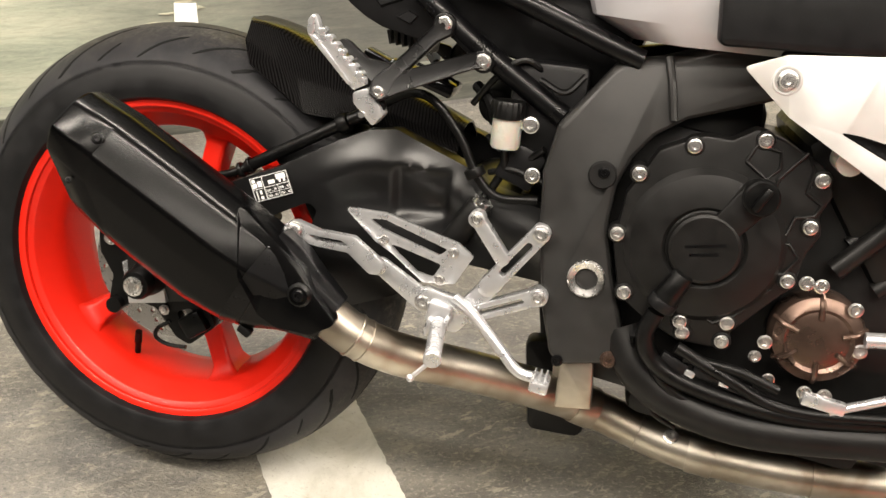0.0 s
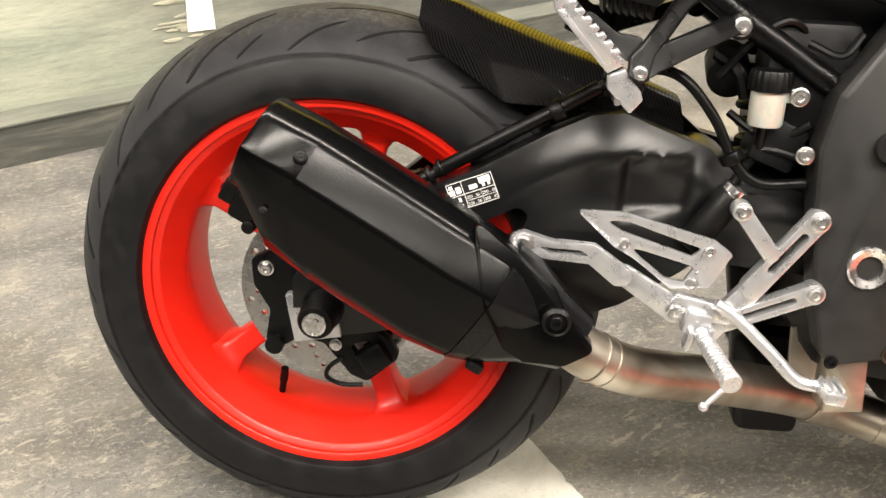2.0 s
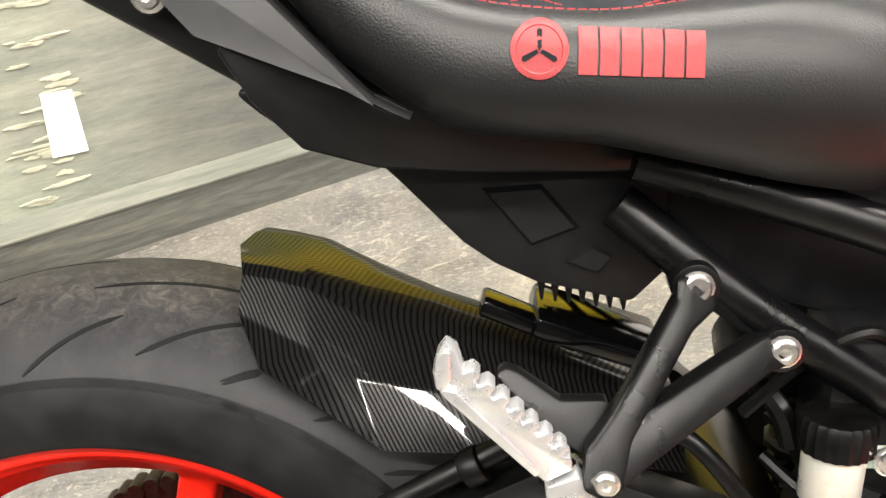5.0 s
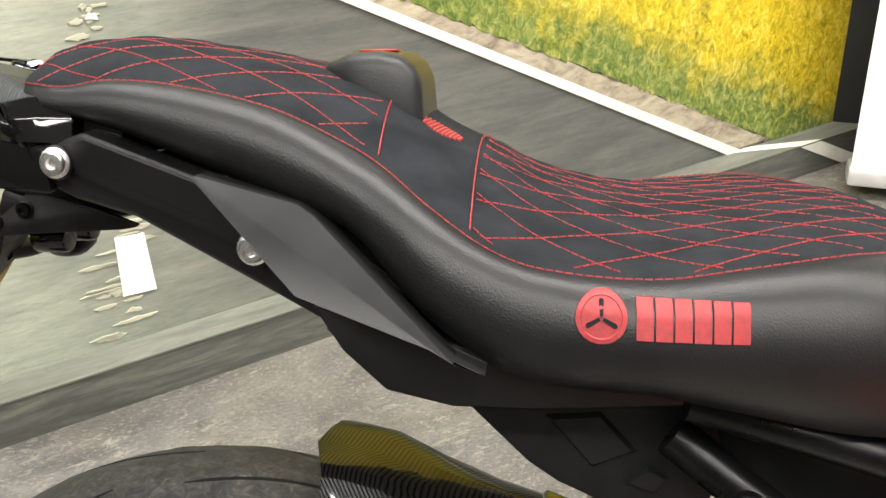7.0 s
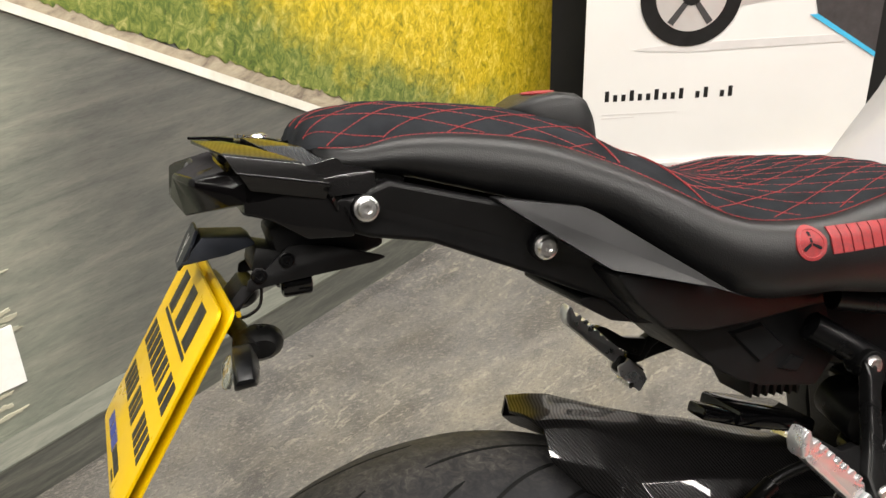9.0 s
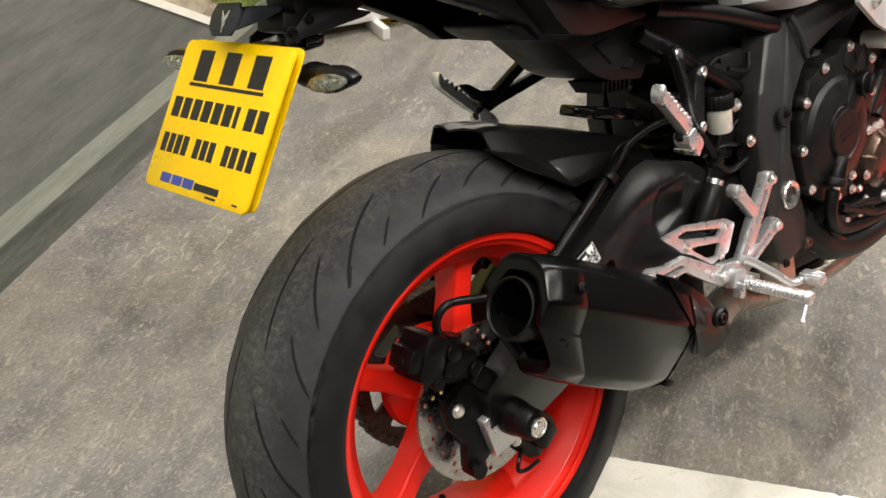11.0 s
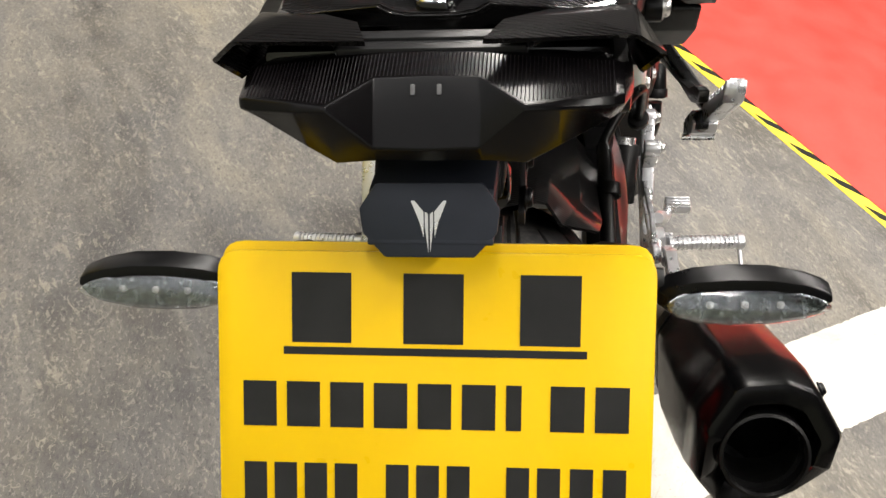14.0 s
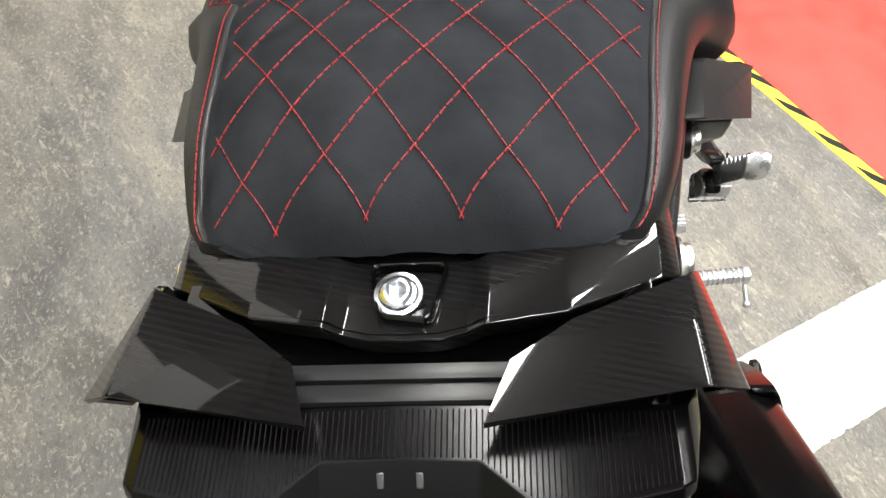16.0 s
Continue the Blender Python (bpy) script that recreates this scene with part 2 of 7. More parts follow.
def floor_mat():
    """Worn grey floor sheet printed like asphalt: pale chips in streaks, dark specks, dull dirt."""
    m, n, l, b = principled("flecked_floor", (0.16, 0.155, 0.145), 0.5)
    c = streaked(n, l, 20, (1, 1, 1))
    big, mid = noise_tex(n, l, 1.1, 4, 0.6, c, 0.4), noise_tex(n, l, 9, 8, 0.72, c, 0.6)
    chips = noise_tex(n, l, 1.0, 3, 0.6, streaked(n, l, 36, (24, 66, 30)), 0.35)
    small = noise_tex(n, l, 1.0, 2, 0.6, streaked(n, l, 52, (110, 190, 90)), 0.3)
    patch = noise_tex(n, l, 3.4, 4, 0.65, c, 0.5)
    worm, worm2 = noise_tex(n, l, 46, 2, 0.5, c, 1.2), noise_tex(n, l, 30, 2, 0.5, c)
    grit = noise_tex(n, l, 1.0, 3, 0.7, streaked(n, l, 12, (95, 170, 120)), 0.5)
    fine, specks = noise_tex(n, l, 380, 3, 0.75, c), noise_tex(n, l, 21, 3, 0.55, streaked(n, l, -10, (1, 1.7, 1)), 0.7)

    def mix(a, bcol, fac, mode="MIX"):
        x = n.new("ShaderNodeMix")
        x.data_type, x.blend_type = "RGBA", mode
        l.new(fac, x.inputs[0])
        l.new(a, x.inputs[6])
        if isinstance(bcol, tuple):
            x.inputs[7].default_value = (*bcol, 1)
        else:
            l.new(bcol, x.inputs[7])
        return x.outputs[2]

    def grey(src, *stops):
        return ramp(n, l, src, [(p, (v, v, v)) for p, v in stops]).outputs[0]

    def times(u, v):
        x = n.new("ShaderNodeMath")
        x.operation = "MULTIPLY"
        l.new(u, x.inputs[0])
        l.new(v, x.inputs[1])
        return x.outputs[0]

    col = ramp(n, l, mid.outputs[0], [(0.28, (0.072, 0.069, 0.069)), (0.42, (0.108, 0.104, 0.1)), (0.56, (0.138, 0.132, 0.124)), (0.74, (0.178, 0.168, 0.15))]).outputs[0]
    col = mix(col, (1.2, 1.14, 0.98), grey(big.outputs[0], (0.42, 0), (0.62, 0.9)), "MULTIPLY")
    drift = noise_tex(n, l, 1.0, 5, 0.65, streaked(n, l, 36, (5, 24, 8)), 0.5)
    col = mix(col, (0.33, 0.31, 0.255), grey(drift.outputs[0], (0.54, 0), (0.72, 0.3)))
    col = mix(col, (0.07, 0.069, 0.066), grey(drift.outputs[0], (0.28, 0.4), (0.42, 0)))
    smear = noise_tex(n, l, 1.0, 5, 0.6, streaked(n, l, 30, (1.6, 5, 2)), 0.8)
    col = mix(col, (0.52, 0.5, 0.48), grey(smear.outputs[0], (0.36, 0.75), (0.5, 0)), "MULTIPLY")
    col = mix(col, (1.42, 1.38, 1.25), grey(smear.outputs[0], (0.54, 0), (0.68, 0.9)), "MULTIPLY")
    where = grey(patch.outputs[0], (0.46, 0.08), (0.64, 0.9))
    chip = times(grey(chips.outputs[0], (0.585, 0), (0.615, 0.8)), where)
    col = mix(col, (0.33, 0.305, 0.24), chip)
    col = mix(col, (0.36, 0.34, 0.29), times(grey(small.outputs[0], (0.63, 0), (0.72, 0.5)), where))
    col = mix(col, (0.05, 0.049, 0.047), grey(small.outputs[0], (0.3, 0.75), (0.38, 0)))
    col = mix(col, (0.31, 0.29, 0.245), grey(grit.outputs[0], (0.57, 0), (0.62, 0.5)))
    col = mix(col, (0.05, 0.049, 0.05), grey(grit.outputs[0], (0.36, 0.5), (0.42, 0)))
    line = grey(worm.outputs[0], (0.468, 0), (0.492, 0.4), (0.508, 0.4), (0.532, 0))
    col = mix(col, (0.42, 0.39, 0.3), times(line, grey(worm2.outputs[0], (0.56, 0), (0.64, 1))))
    col = mix(col, (0.035, 0.032, 0.03), grey(specks.outputs[0], (0.225, 0.9), (0.265, 0)))
    l.new(col, b.inputs["Base Color"])
    mr = n.new("ShaderNodeMapRange")
    mr.inputs[3].default_value, mr.inputs[4].default_value = 0.28, 0.62
    l.new(mid.outputs[0], mr.inputs[0])
    l.new(mr.outputs[0], b.inputs["Roughness"])
    h = n.new("ShaderNodeMath")
    h.operation = "MULTIPLY_ADD"
    h.inputs[1].default_value = 0.35
    l.new(fine.outputs[0], h.inputs[0])
    l.new(grit.outputs[0], h.inputs[2])
    bump(n, l, b, h.outputs[0], 0.8, 0.004)
    return m


def stripe_paint():
    """Worn off-white floor paint: yellowed blotches, fine pitting, scuffs and specks of the floor showing through."""
    m, n, l, b = principled("worn_white_floor_paint", (0.52, 0.5, 0.45), 0.5)
    c = streaked(n, l, -54, (1, 1, 1))
    blotch, pit = noise_tex(n, l, 7, 6, 0.65, c, 0.6), noise_tex(n, l, 150, 4, 0.8, c, 0.3)
    scuff, worn = noise_tex(n, l, 1.0, 5, 0.7, streaked(n, l, -20, (16, 70, 20)), 0.6), noise_tex(n, l, 34, 6, 0.75, c, 0.9)
    col = ramp(n, l, blotch.outputs[0], [(0.3, (0.36, 0.345, 0.29)), (0.48, (0.5, 0.485, 0.435)), (0.7, (0.58, 0.565, 0.52))]).outputs[0]
    for src, stops, tint in ((scuff, ((0.6, 0), (0.72, 0.5)), (0.3, 0.27, 0.2)), (worn, ((0.27, 0.85), (0.34, 0)), (0.16, 0.15, 0.125)), (pit, ((0.3, 0.5), (0.42, 0)), (0.2, 0.19, 0.16))):
        x = n.new("ShaderNodeMix")
        x.data_type = "RGBA"
        l.new(ramp(n, l, src.outputs[0], [(p, (v, v, v)) for p, v in stops]).outputs[0], x.inputs[0])
        l.new(col, x.inputs[6])
        x.inputs[7].default_value = (*tint, 1)
        col = x.outputs[2]
    l.new(col, b.inputs["Base Color"])
    bump(n, l, b, pit.outputs[0], 0.5, 0.002)
    return m


def printed(name, stops, scale, stretch=(1, 1, 1), dist=0.5, rough=0.45):
    """Printed wall paper: a blurred photograph's colours in streaks and blotches."""
    m, n, l, b = principled(name, stops[0][1], rough)
    a = noise_tex(n, l, scale, 7, 0.68, mapped(n, l, stretch), dist)
    g = noise_tex(n, l, scale * 7, 4, 0.7, mapped(n, l, stretch), 0.3)
    mx = n.new("ShaderNodeMath")
    mx.operation = "MULTIPLY_ADD"
    mx.inputs[1].default_value = 0.3
    l.new(g.outputs[0], mx.inputs[0])
    sub = n.new("ShaderNodeMath")
    sub.operation = "SUBTRACT"
    sub.inputs[1].default_value = 0.15
    l.new(a.outputs[0], sub.inputs[0])
    l.new(sub.outputs[0], mx.inputs[2])
    l.new(ramp(n, l, mx.outputs[0], stops).outputs[0], b.inputs["Base Color"])
    return m


def road_print():
    """Printed road: pale and greenish at one end, darker asphalt further along, with long streaks."""
    m, n, l, b = principled("print_road", (0.2, 0.2, 0.18), 0.4)
    t, sep = n.new("ShaderNodeTexCoord"), n.new("ShaderNodeSeparateXYZ")
    l.new(t.outputs["Object"], sep.inputs[0])
    streak = noise_tex(n, l, 2.4, 8, 0.72, mapped(n, l, (1, 1, 8.5)), 0.5)
    cloud = noise_tex(n, l, 1.3, 4, 0.6, mapped(n, l, (1, 1, 1.5)), 0.3)
    x = n.new("ShaderNodeMath")
    x.operation = "MULTIPLY_ADD"
    x.inputs[1].default_value = 0.7
    l.new(cloud.outputs[0], x.inputs[0])
    l.new(sep.outputs[0], x.inputs[2])
    far = n.new("ShaderNodeMapRange")
    far.interpolation_type = "SMOOTHSTEP"
    far.inputs[1].default_value, far.inputs[2].default_value = 0.1, 1.0
    l.new(x.outputs[0], far.inputs[0])
    pale = ramp(n, l, streak.outputs[0], [(0.3, (0.25, 0.28, 0.225)), (0.46, (0.36, 0.385, 0.305)), (0.6, (0.45, 0.46, 0.365)), (0.74, (0.55, 0.53, 0.42))])
    dark = ramp(n, l, streak.outputs[0], [(0.3, (0.072, 0.075, 0.07)), (0.46, (0.102, 0.105, 0.096)), (0.62, (0.14, 0.138, 0.122)), (0.76, (0.2, 0.185, 0.155))])
    mx = n.new("ShaderNodeMix")
    mx.data_type = "RGBA"
    l.new(far.outputs[0], mx.inputs[0])
    l.new(pale.outputs[0], mx.inputs[6])
    l.new(dark.outputs[0], mx.inputs[7])
    grain = noise_tex(n, l, 24, 8, 0.8, mapped(n, l, (1, 1, 6.5)), 0.8)
    tone = ramp(n, l, grain.outputs[0], [(0.3, (0.55, 0.55, 0.55)), (0.5, (1, 1, 1)), (0.72, (1.35, 1.33, 1.25))])
    fin = n.new("ShaderNodeMix")
    fin.data_type, fin.blend_type = "RGBA", "MULTIPLY"
    fin.inputs[0].default_value = 0.55
    l.new(mx.outputs[2], fin.inputs[6])
    l.new(tone.outputs[0], fin.inputs[7])
    l.new(fin.outputs[2], b.inputs["Base Color"])
    return m


def field_print():
    """Printed meadow above the road's edge line: grass that turns into yellow flowers with height."""
    m, n, l, b = principled("print_meadow", (0.4, 0.35, 0.03), 0.45)
    t, sep = n.new("ShaderNodeTexCoord"), n.new("ShaderNodeSeparateXYZ")
    l.new(t.outputs["Object"], sep.inputs[0])

    def op(kind, u, v, w=None):
        x = n.new("ShaderNodeMath")
        x.operation = kind
        for i, q in enumerate((u, v, w)):
            if q is not None:
                if isinstance(q, float):
                    x.inputs[i].default_value = q
                else:
                    l.new(q, x.inputs[i])
        return x.outputs[0]

    rise = op("MULTIPLY_ADD", sep.outputs[0], 0.5055, sep.outputs[2])
    clump = noise_tex(n, l, 11, 6, 0.7, mapped(n, l, (1, 1, 1.3)), 0.4)
    wide = noise_tex(n, l, 3.0, 4, 0.6, mapped(n, l, (1, 1, 1)), 0.3)
    fine = noise_tex(n, l, 48, 8, 0.8, mapped(n, l, (1, 1, 0.75)), 0.8)
    level = op("MULTIPLY_ADD", wide.outputs[0], 0.3, op("MULTIPLY_ADD", clump.outputs[0], 0.34, rise))
    band = n.new("ShaderNodeMapRange")
    band.inputs[1].default_value, band.inputs[2].default_value = 1.46, 1.62
    l.new(level, band.inputs[0])
    grass = ramp(n, l, fine.outputs[0], [(0.3, (0.02, 0.035, 0.008)), (0.43, (0.085, 0.13, 0.025)), (0.54, (0.2, 0.235, 0.05)), (0.68, (0.5, 0.45, 0.18))])
    bloom = ramp(n, l, fine.outputs[0], [(0.3, (0.1, 0.11, 0.01)), (0.42, (0.36, 0.29, 0.012)), (0.52, (0.6, 0.44, 0.014)), (0.68, (0.8, 0.66, 0.14))])
    x = n.new("ShaderNodeMix")
    x.data_type = "RGBA"
    l.new(band.outputs[0], x.inputs[0])
    l.new(grass.outputs[0], x.inputs[6])
    l.new(bloom.outputs[0], x.inputs[7])
    l.new(x.outputs[2], b.inputs["Base Color"])
    return m


M_floor = floor_mat()
M_line = stripe_paint()
M_black = mottled("satin_black_paint", (0.002, 0.002, 0.0023), 0.3, 0, 30, 0.3, 700, 0.08, 0.06)
M_matte = mottled("matt_black_coating", (0.0022, 0.0022, 0.0025), 0.34, 0, 30, 0.25, 900, 0.12, 0.06)
M_frame = mottled("dark_grey_cast_frame", (0.02, 0.0195, 0.019), 0.42, 0.2, 25, 0.2, 900, 0.2, 0.06)
M_engine = mottled("engine_black", (0.0068, 0.0066, 0.0064), 0.4, 0.1, 40, 0.25, 700, 0.2, 0.07)
M_plastic = mottled("textured_black_plastic", (0.0045, 0.0045, 0.0049), 0.42, 0, 50, 0.25, 1400, 0.35, 0.06)
M_gloss = mottled("gloss_black", (0.0012, 0.0012, 0.0014), 0.1, 0, 20, 0.2, 500, 0.02, 0.04)
M_rubber = rubber_tread()
M_hose = mottled("black_rubber_hose", (0.002, 0.002, 0.002), 0.38, 0, 60, 0.3, 600, 0.15)
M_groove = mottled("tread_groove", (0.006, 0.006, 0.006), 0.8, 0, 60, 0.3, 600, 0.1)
M_red = mottled("red_wheel_paint", (0.68, 0.015, 0.006), 0.42, 0, 16, 0.06, 500, 0.03, 0.05, Coat_Weight=0.2, Coat_Roughness=0.1)
M_alu = mottled("brushed_aluminium", (0.6, 0.605, 0.62), 0.3, 0.8, 60, 0.06, 900, 0.1, 0.06)
M_chrome = mottled("bright_steel", (0.82, 0.81, 0.8), 0.27, 1.0, 80, 0.1, 700, 0.05, 0.06)
M_polished = mottled("polished_steel", (0.62, 0.64, 0.68), 0.2, 1.0, 80, 0.1, 300, 0.02, 0.03)
M_steel = steel_pipe()
M_disc = mottled("brake_disc_steel", (0.5, 0.49, 0.48), 0.28, 1.0, 60, 0.12, 500, 0.1)
M_chain = mottled("rusty_chain_steel", (0.05, 0.038, 0.032), 0.5, 0.6, 120, 0.5, 700, 0.3)
M_carbon = carbon("coarse_carbon_twill", 140.0, 0.0016, 0.006, 0.02, 0.13, 0.38)
M_tailcarbon = carbon("smoked_carbon_twill", 135.0, 0.0032, 0.0044, 0.02, 0.035, 0.6)
M_vinyl = leather("black_seat_vinyl", (0.004, 0.004, 0.0043), 0.42, 900, 0.32)
M_suede = leather("black_seat_suede", (0.0135, 0.0145, 0.0165), 0.9, 1500, 0.03)
M_thread = mottled("red_thread", (0.2, 0.008, 0.0105), 0.6, 0, 300, 0.3, 900, 0.3)
M_yellow = mottled("yellow_reflective_plate", (0.57, 0.365, 0.0), 0.35, 0, 12, 0.04, 400, 0.02)
M_ink = mottled("black_print", (0.012, 0.012, 0.012), 0.45, 0, 40, 0.2, 400, 0.02)
M_tank = mottled("silver_white_paint", (0.33, 0.322, 0.335), 0.36, 0.0, 14, 0.03, 900, 0.02, 0.03, Coat_Weight=0.25, Coat_Roughness=0.12)
M_silver = mottled("matt_silver_panel", (0.62, 0.61, 0.6), 0.4, 0.5, 20, 0.05, 900, 0.06)
M_greypanel = mottled("satin_graphite_panel", (0.08, 0.08, 0.082), 0.42, 0.5, 30, 0.15, 900, 0.1, 0.05)
M_white = mottled("white_print", (0.8, 0.8, 0.78), 0.5, 0, 20, 0.04, 300, 0.03)
M_resin = mottled("milky_plastic", (0.42, 0.41, 0.37), 0.35, 0, 20, 0.05, 300, 0.03, Subsurface_Weight=0.3)
M_cover = mottled("bronze_engine_cover", (0.1, 0.066, 0.052), 0.3, 0.8, 30, 0.15, 500, 0.08)
M_redmat = mottled("red_floor_mat", (0.62, 0.05, 0.035), 0.5, 0, 9, 0.08, 300, 0.1)
M_tape = mottled("yellow_tape", (0.8, 0.62, 0.04), 0.4, 0, 30, 0.1, 300, 0.1)
M_housing = mottled("white_lamp_housing", (0.75, 0.75, 0.73), 0.6, 0, 5, 0.05, 80, 0.1)
# colours of the unseen ceiling and walls, dark so black parts reflect little
M_ceiling = mottled("dark_ceiling", (0.06, 0.06, 0.06), 0.7, 0, 5, 0.05, 80, 0.1)
M_wallpaint = mottled("unseen_dark_wall", (0.045, 0.045, 0.044), 0.7, 0, 3, 0.06, 80, 0.1)
M_satin = mottled("satin_black_swingarm", (0.0038, 0.0038, 0.004), 0.34, 0, 12, 0.2, 500, 0.05, 0.05)
M_blue = mottled("blue_print", (0.02, 0.035, 0.2), 0.45, 0, 40, 0.1, 400, 0.02)
M_guard = mottled("dark_anodised_guard", (0.018, 0.021, 0.028), 0.45, 0.3, 30, 0.15, 700, 0.08)
M_lens = mottled("smoked_lens", (0.0016, 0.0014, 0.0016), 0.2, 0, 20, 0.15, 500, 0.02, 0.03)
M_clear = principled("clear_lens", (0.93, 0.95, 0.97), 0.04, 0, Transmission_Weight=1.0, IOR=1.45)[0]
M_sidewall = mottled("tyre_sidewall", (0.008, 0.008, 0.0085), 0.45, 0, 30, 0.3, 500, 0.1)

M_sidepanel = mottled("satin_graphite_cover", (0.014, 0.014, 0.0145), 0.36, 0.15, 30, 0.1, 900, 0.1, 0.05)
M_reflector = mottled("bright_reflector", (0.3, 0.325, 0.34), 0.22, 1.0, 220, 0.6, 300, 0.9)

M_silencer = mottled("satin_black_silencer", (0.001, 0.001, 0.0011), 0.22, 0, 14, 0.2, 500, 0.012, 0.03)

M_rib = mottled("smoked_rib", (0.007, 0.0058, 0.0066), 0.4, 0, 20, 0.15, 500, 0.02, 0.03)

M_tray = mottled("satin_dark_plastic", (0.01, 0.01, 0.0105), 0.3, 0, 20, 0.2, 600, 0.08, 0.05)
M_bracket = mottled("dark_cast_bracket", (0.0045, 0.0045, 0.0047), 0.3, 0.2, 30, 0.2, 800, 0.15, 0.06)

M_red.node_tree.nodes["Principled BSDF"].inputs["Specular IOR Level"].default_value = 0.3
M_yellow.node_tree.nodes["Principled BSDF"].inputs["Specular IOR Level"].default_value = 0.2
M_lens.node_tree.nodes["Principled BSDF"].inputs["Specular IOR Level"].default_value = 0.16
M_satin.node_tree.nodes["Principled BSDF"].inputs["Specular IOR Level"].default_value = 0.4
M_silencer.node_tree.nodes["Principled BSDF"].inputs["Specular IOR Level"].default_value = 0.18
M_frame.node_tree.nodes["Principled BSDF"].inputs["Specular IOR Level"].default_value = 0.35
H = 3.0

# ---- ceiling strip lights ----
def strip_light(x, y, length=1.9, turn=0.0, power=90.0):
    bm = bmesh.new()
    lump(bm, (0, 0, 0), (length, 0.16, 0.05), (0, 0, 0), 0.008)
    ob = part("ceiling_light", bm, M_housing)
    ob.matrix_world = pose(x, y, H - 0.03, 0, 0, turn)
    tagged(ob, "long white ceiling strip light, switched on", "ceiling light", "ceiling strip lights")
    d = bpy.data.lights.new("strip", "AREA")
    d.shape, d.size, d.size_y, d.energy, d.color = "RECTANGLE", length, 0.12, power, (1.0, 0.96, 0.88)
    lamp = new("strip_tube", d)
    lamp.matrix_world = pose(x, y, H - 0.07, 0, 0, turn)
    return ob


for lx, ly in ((-1.6, -1.5), (0.6, -1.5), (2.8, -1.5), (-1.6, 0.6), (0.6, 0.6), (2.8, 0.6)):
    strip_light(lx, ly, power=84.0)
for lx in (-1.15, 1.05, 3.25):
    strip_light(lx, -2.65, power=30.0)

# ---- setting ----
def sheet(name, pts, z, material, parent=None, thick=0.004, label=""):
    """A flat slab with the outline pts, its top at z."""
    bm = bmesh.new()
    loft(bm, [[(x, y, z - thick) for x, y in pts], [(x, y, z) for x, y in pts]])
    return part(name, bm, material, parent, label)


# unseen room shell added round the set; its dark faces shape the reflections
ROOM = (-4.2, 4.6, -4.0, 4.2, 3.0)
x0, x1, y0, y1, H = ROOM
floor = tagged(sheet("floor", [(x0, y0), (x1, y0), (x1, y1), (x0, y1)], 0.0, M_floor, thick=0.1), "grey flecked showroom floor with scuffs and dirt", "floor", kind="structure")
ceiling = tagged(sheet("ceiling", [(x0, y0), (x1, y0), (x1, y1), (x0, y1)], H + 0.1, M_ceiling, thick=0.1), "unseen ceiling, kept dark to deepen reflections", "ceiling", kind="structure")
for nm, pts in (("wall_west", [(x0 - 0.1, y0), (x0, y0), (x0, y1), (x0 - 0.1, y1)]), ("wall_east", [(x1, y0), (x1 + 0.1, y0), (x1 + 0.1, y1), (x1, y1)]),
                ("wall_south", [(x0, y0 - 0.1), (x1, y0 - 0.1), (x1, y0), (x0, y0)]), ("wall_north", [(x0, y1), (x1, y1), (x1, y1 + 0.1), (x0, y1 + 0.1)])):
    tagged(sheet(nm, pts, H, M_wallpaint, thick=H), "unseen dark wall, added to deepen reflections", "wall", kind="structure")

# the mural wall runs obliquely behind the motorcycle: s along it, d behind its front line
WU, WN = V((0.813, 0.582, 0)), V((-0.582, 0.813, 0))
WALL_M = Matrix(((WU.x, WN.x, 0, 0), (WU.y, WN.y, 0, 0), (0, 0, 1, 0), (0, 0, 0, 1)))
KERB_D, MURAL_D, KERB_H = 1.085, 1.158, 0.092


def on_wall(ob):
    ob.matrix_world = WALL_M
    return ob


def wall_slab(name, pts, d0, d1, material, parent=None, label=""):
    """A slab on the mural wall with an (s, z) outline between two depths."""
    bm = bmesh.new()
    loft(bm, [[(s, d, z) for s, z in pts] for d in (d0, d1)])
    tri_caps(bm)
    ob = part(name, bm, material, parent, label)
    return ob if parent is not None else on_wall(ob)


# the ledge top gets lighter colours than the ledge face
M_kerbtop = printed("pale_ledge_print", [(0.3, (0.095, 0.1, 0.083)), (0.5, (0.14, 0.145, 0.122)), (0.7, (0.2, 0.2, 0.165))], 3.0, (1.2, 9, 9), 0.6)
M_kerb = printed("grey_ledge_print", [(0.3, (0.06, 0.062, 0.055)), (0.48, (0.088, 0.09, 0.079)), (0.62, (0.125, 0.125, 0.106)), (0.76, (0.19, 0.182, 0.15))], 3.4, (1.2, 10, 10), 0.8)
S0, S1 = -2.6, 2.42
mural = tagged(wall_slab("wall_mural", [(S0, 0), (S1, 0), (S1, H), (S0, H)], MURAL_D, MURAL_D + 0.1,
               road_print()),
               "wall printed with a photograph of a country road", "mural", kind="structure")
kerb = tagged(wall_slab("baseboard", [(S0, 0), (S1 + 0.2, 0), (S1 + 0.2, KERB_H), (S0, KERB_H)], KERB_D, MURAL_D, M_kerb), "raised grey ledge along the foot of the mural wall", "ledge", kind="structure")
wall_slab("ledge_top", [(S0, KERB_H), (S1 + 0.2, KERB_H), (S1 + 0.2, KERB_H + 0.004), (S0, KERB_H + 0.004)], KERB_D - 0.003, MURAL_D - 0.001, M_kerbtop, kerb, "paler ledge top")

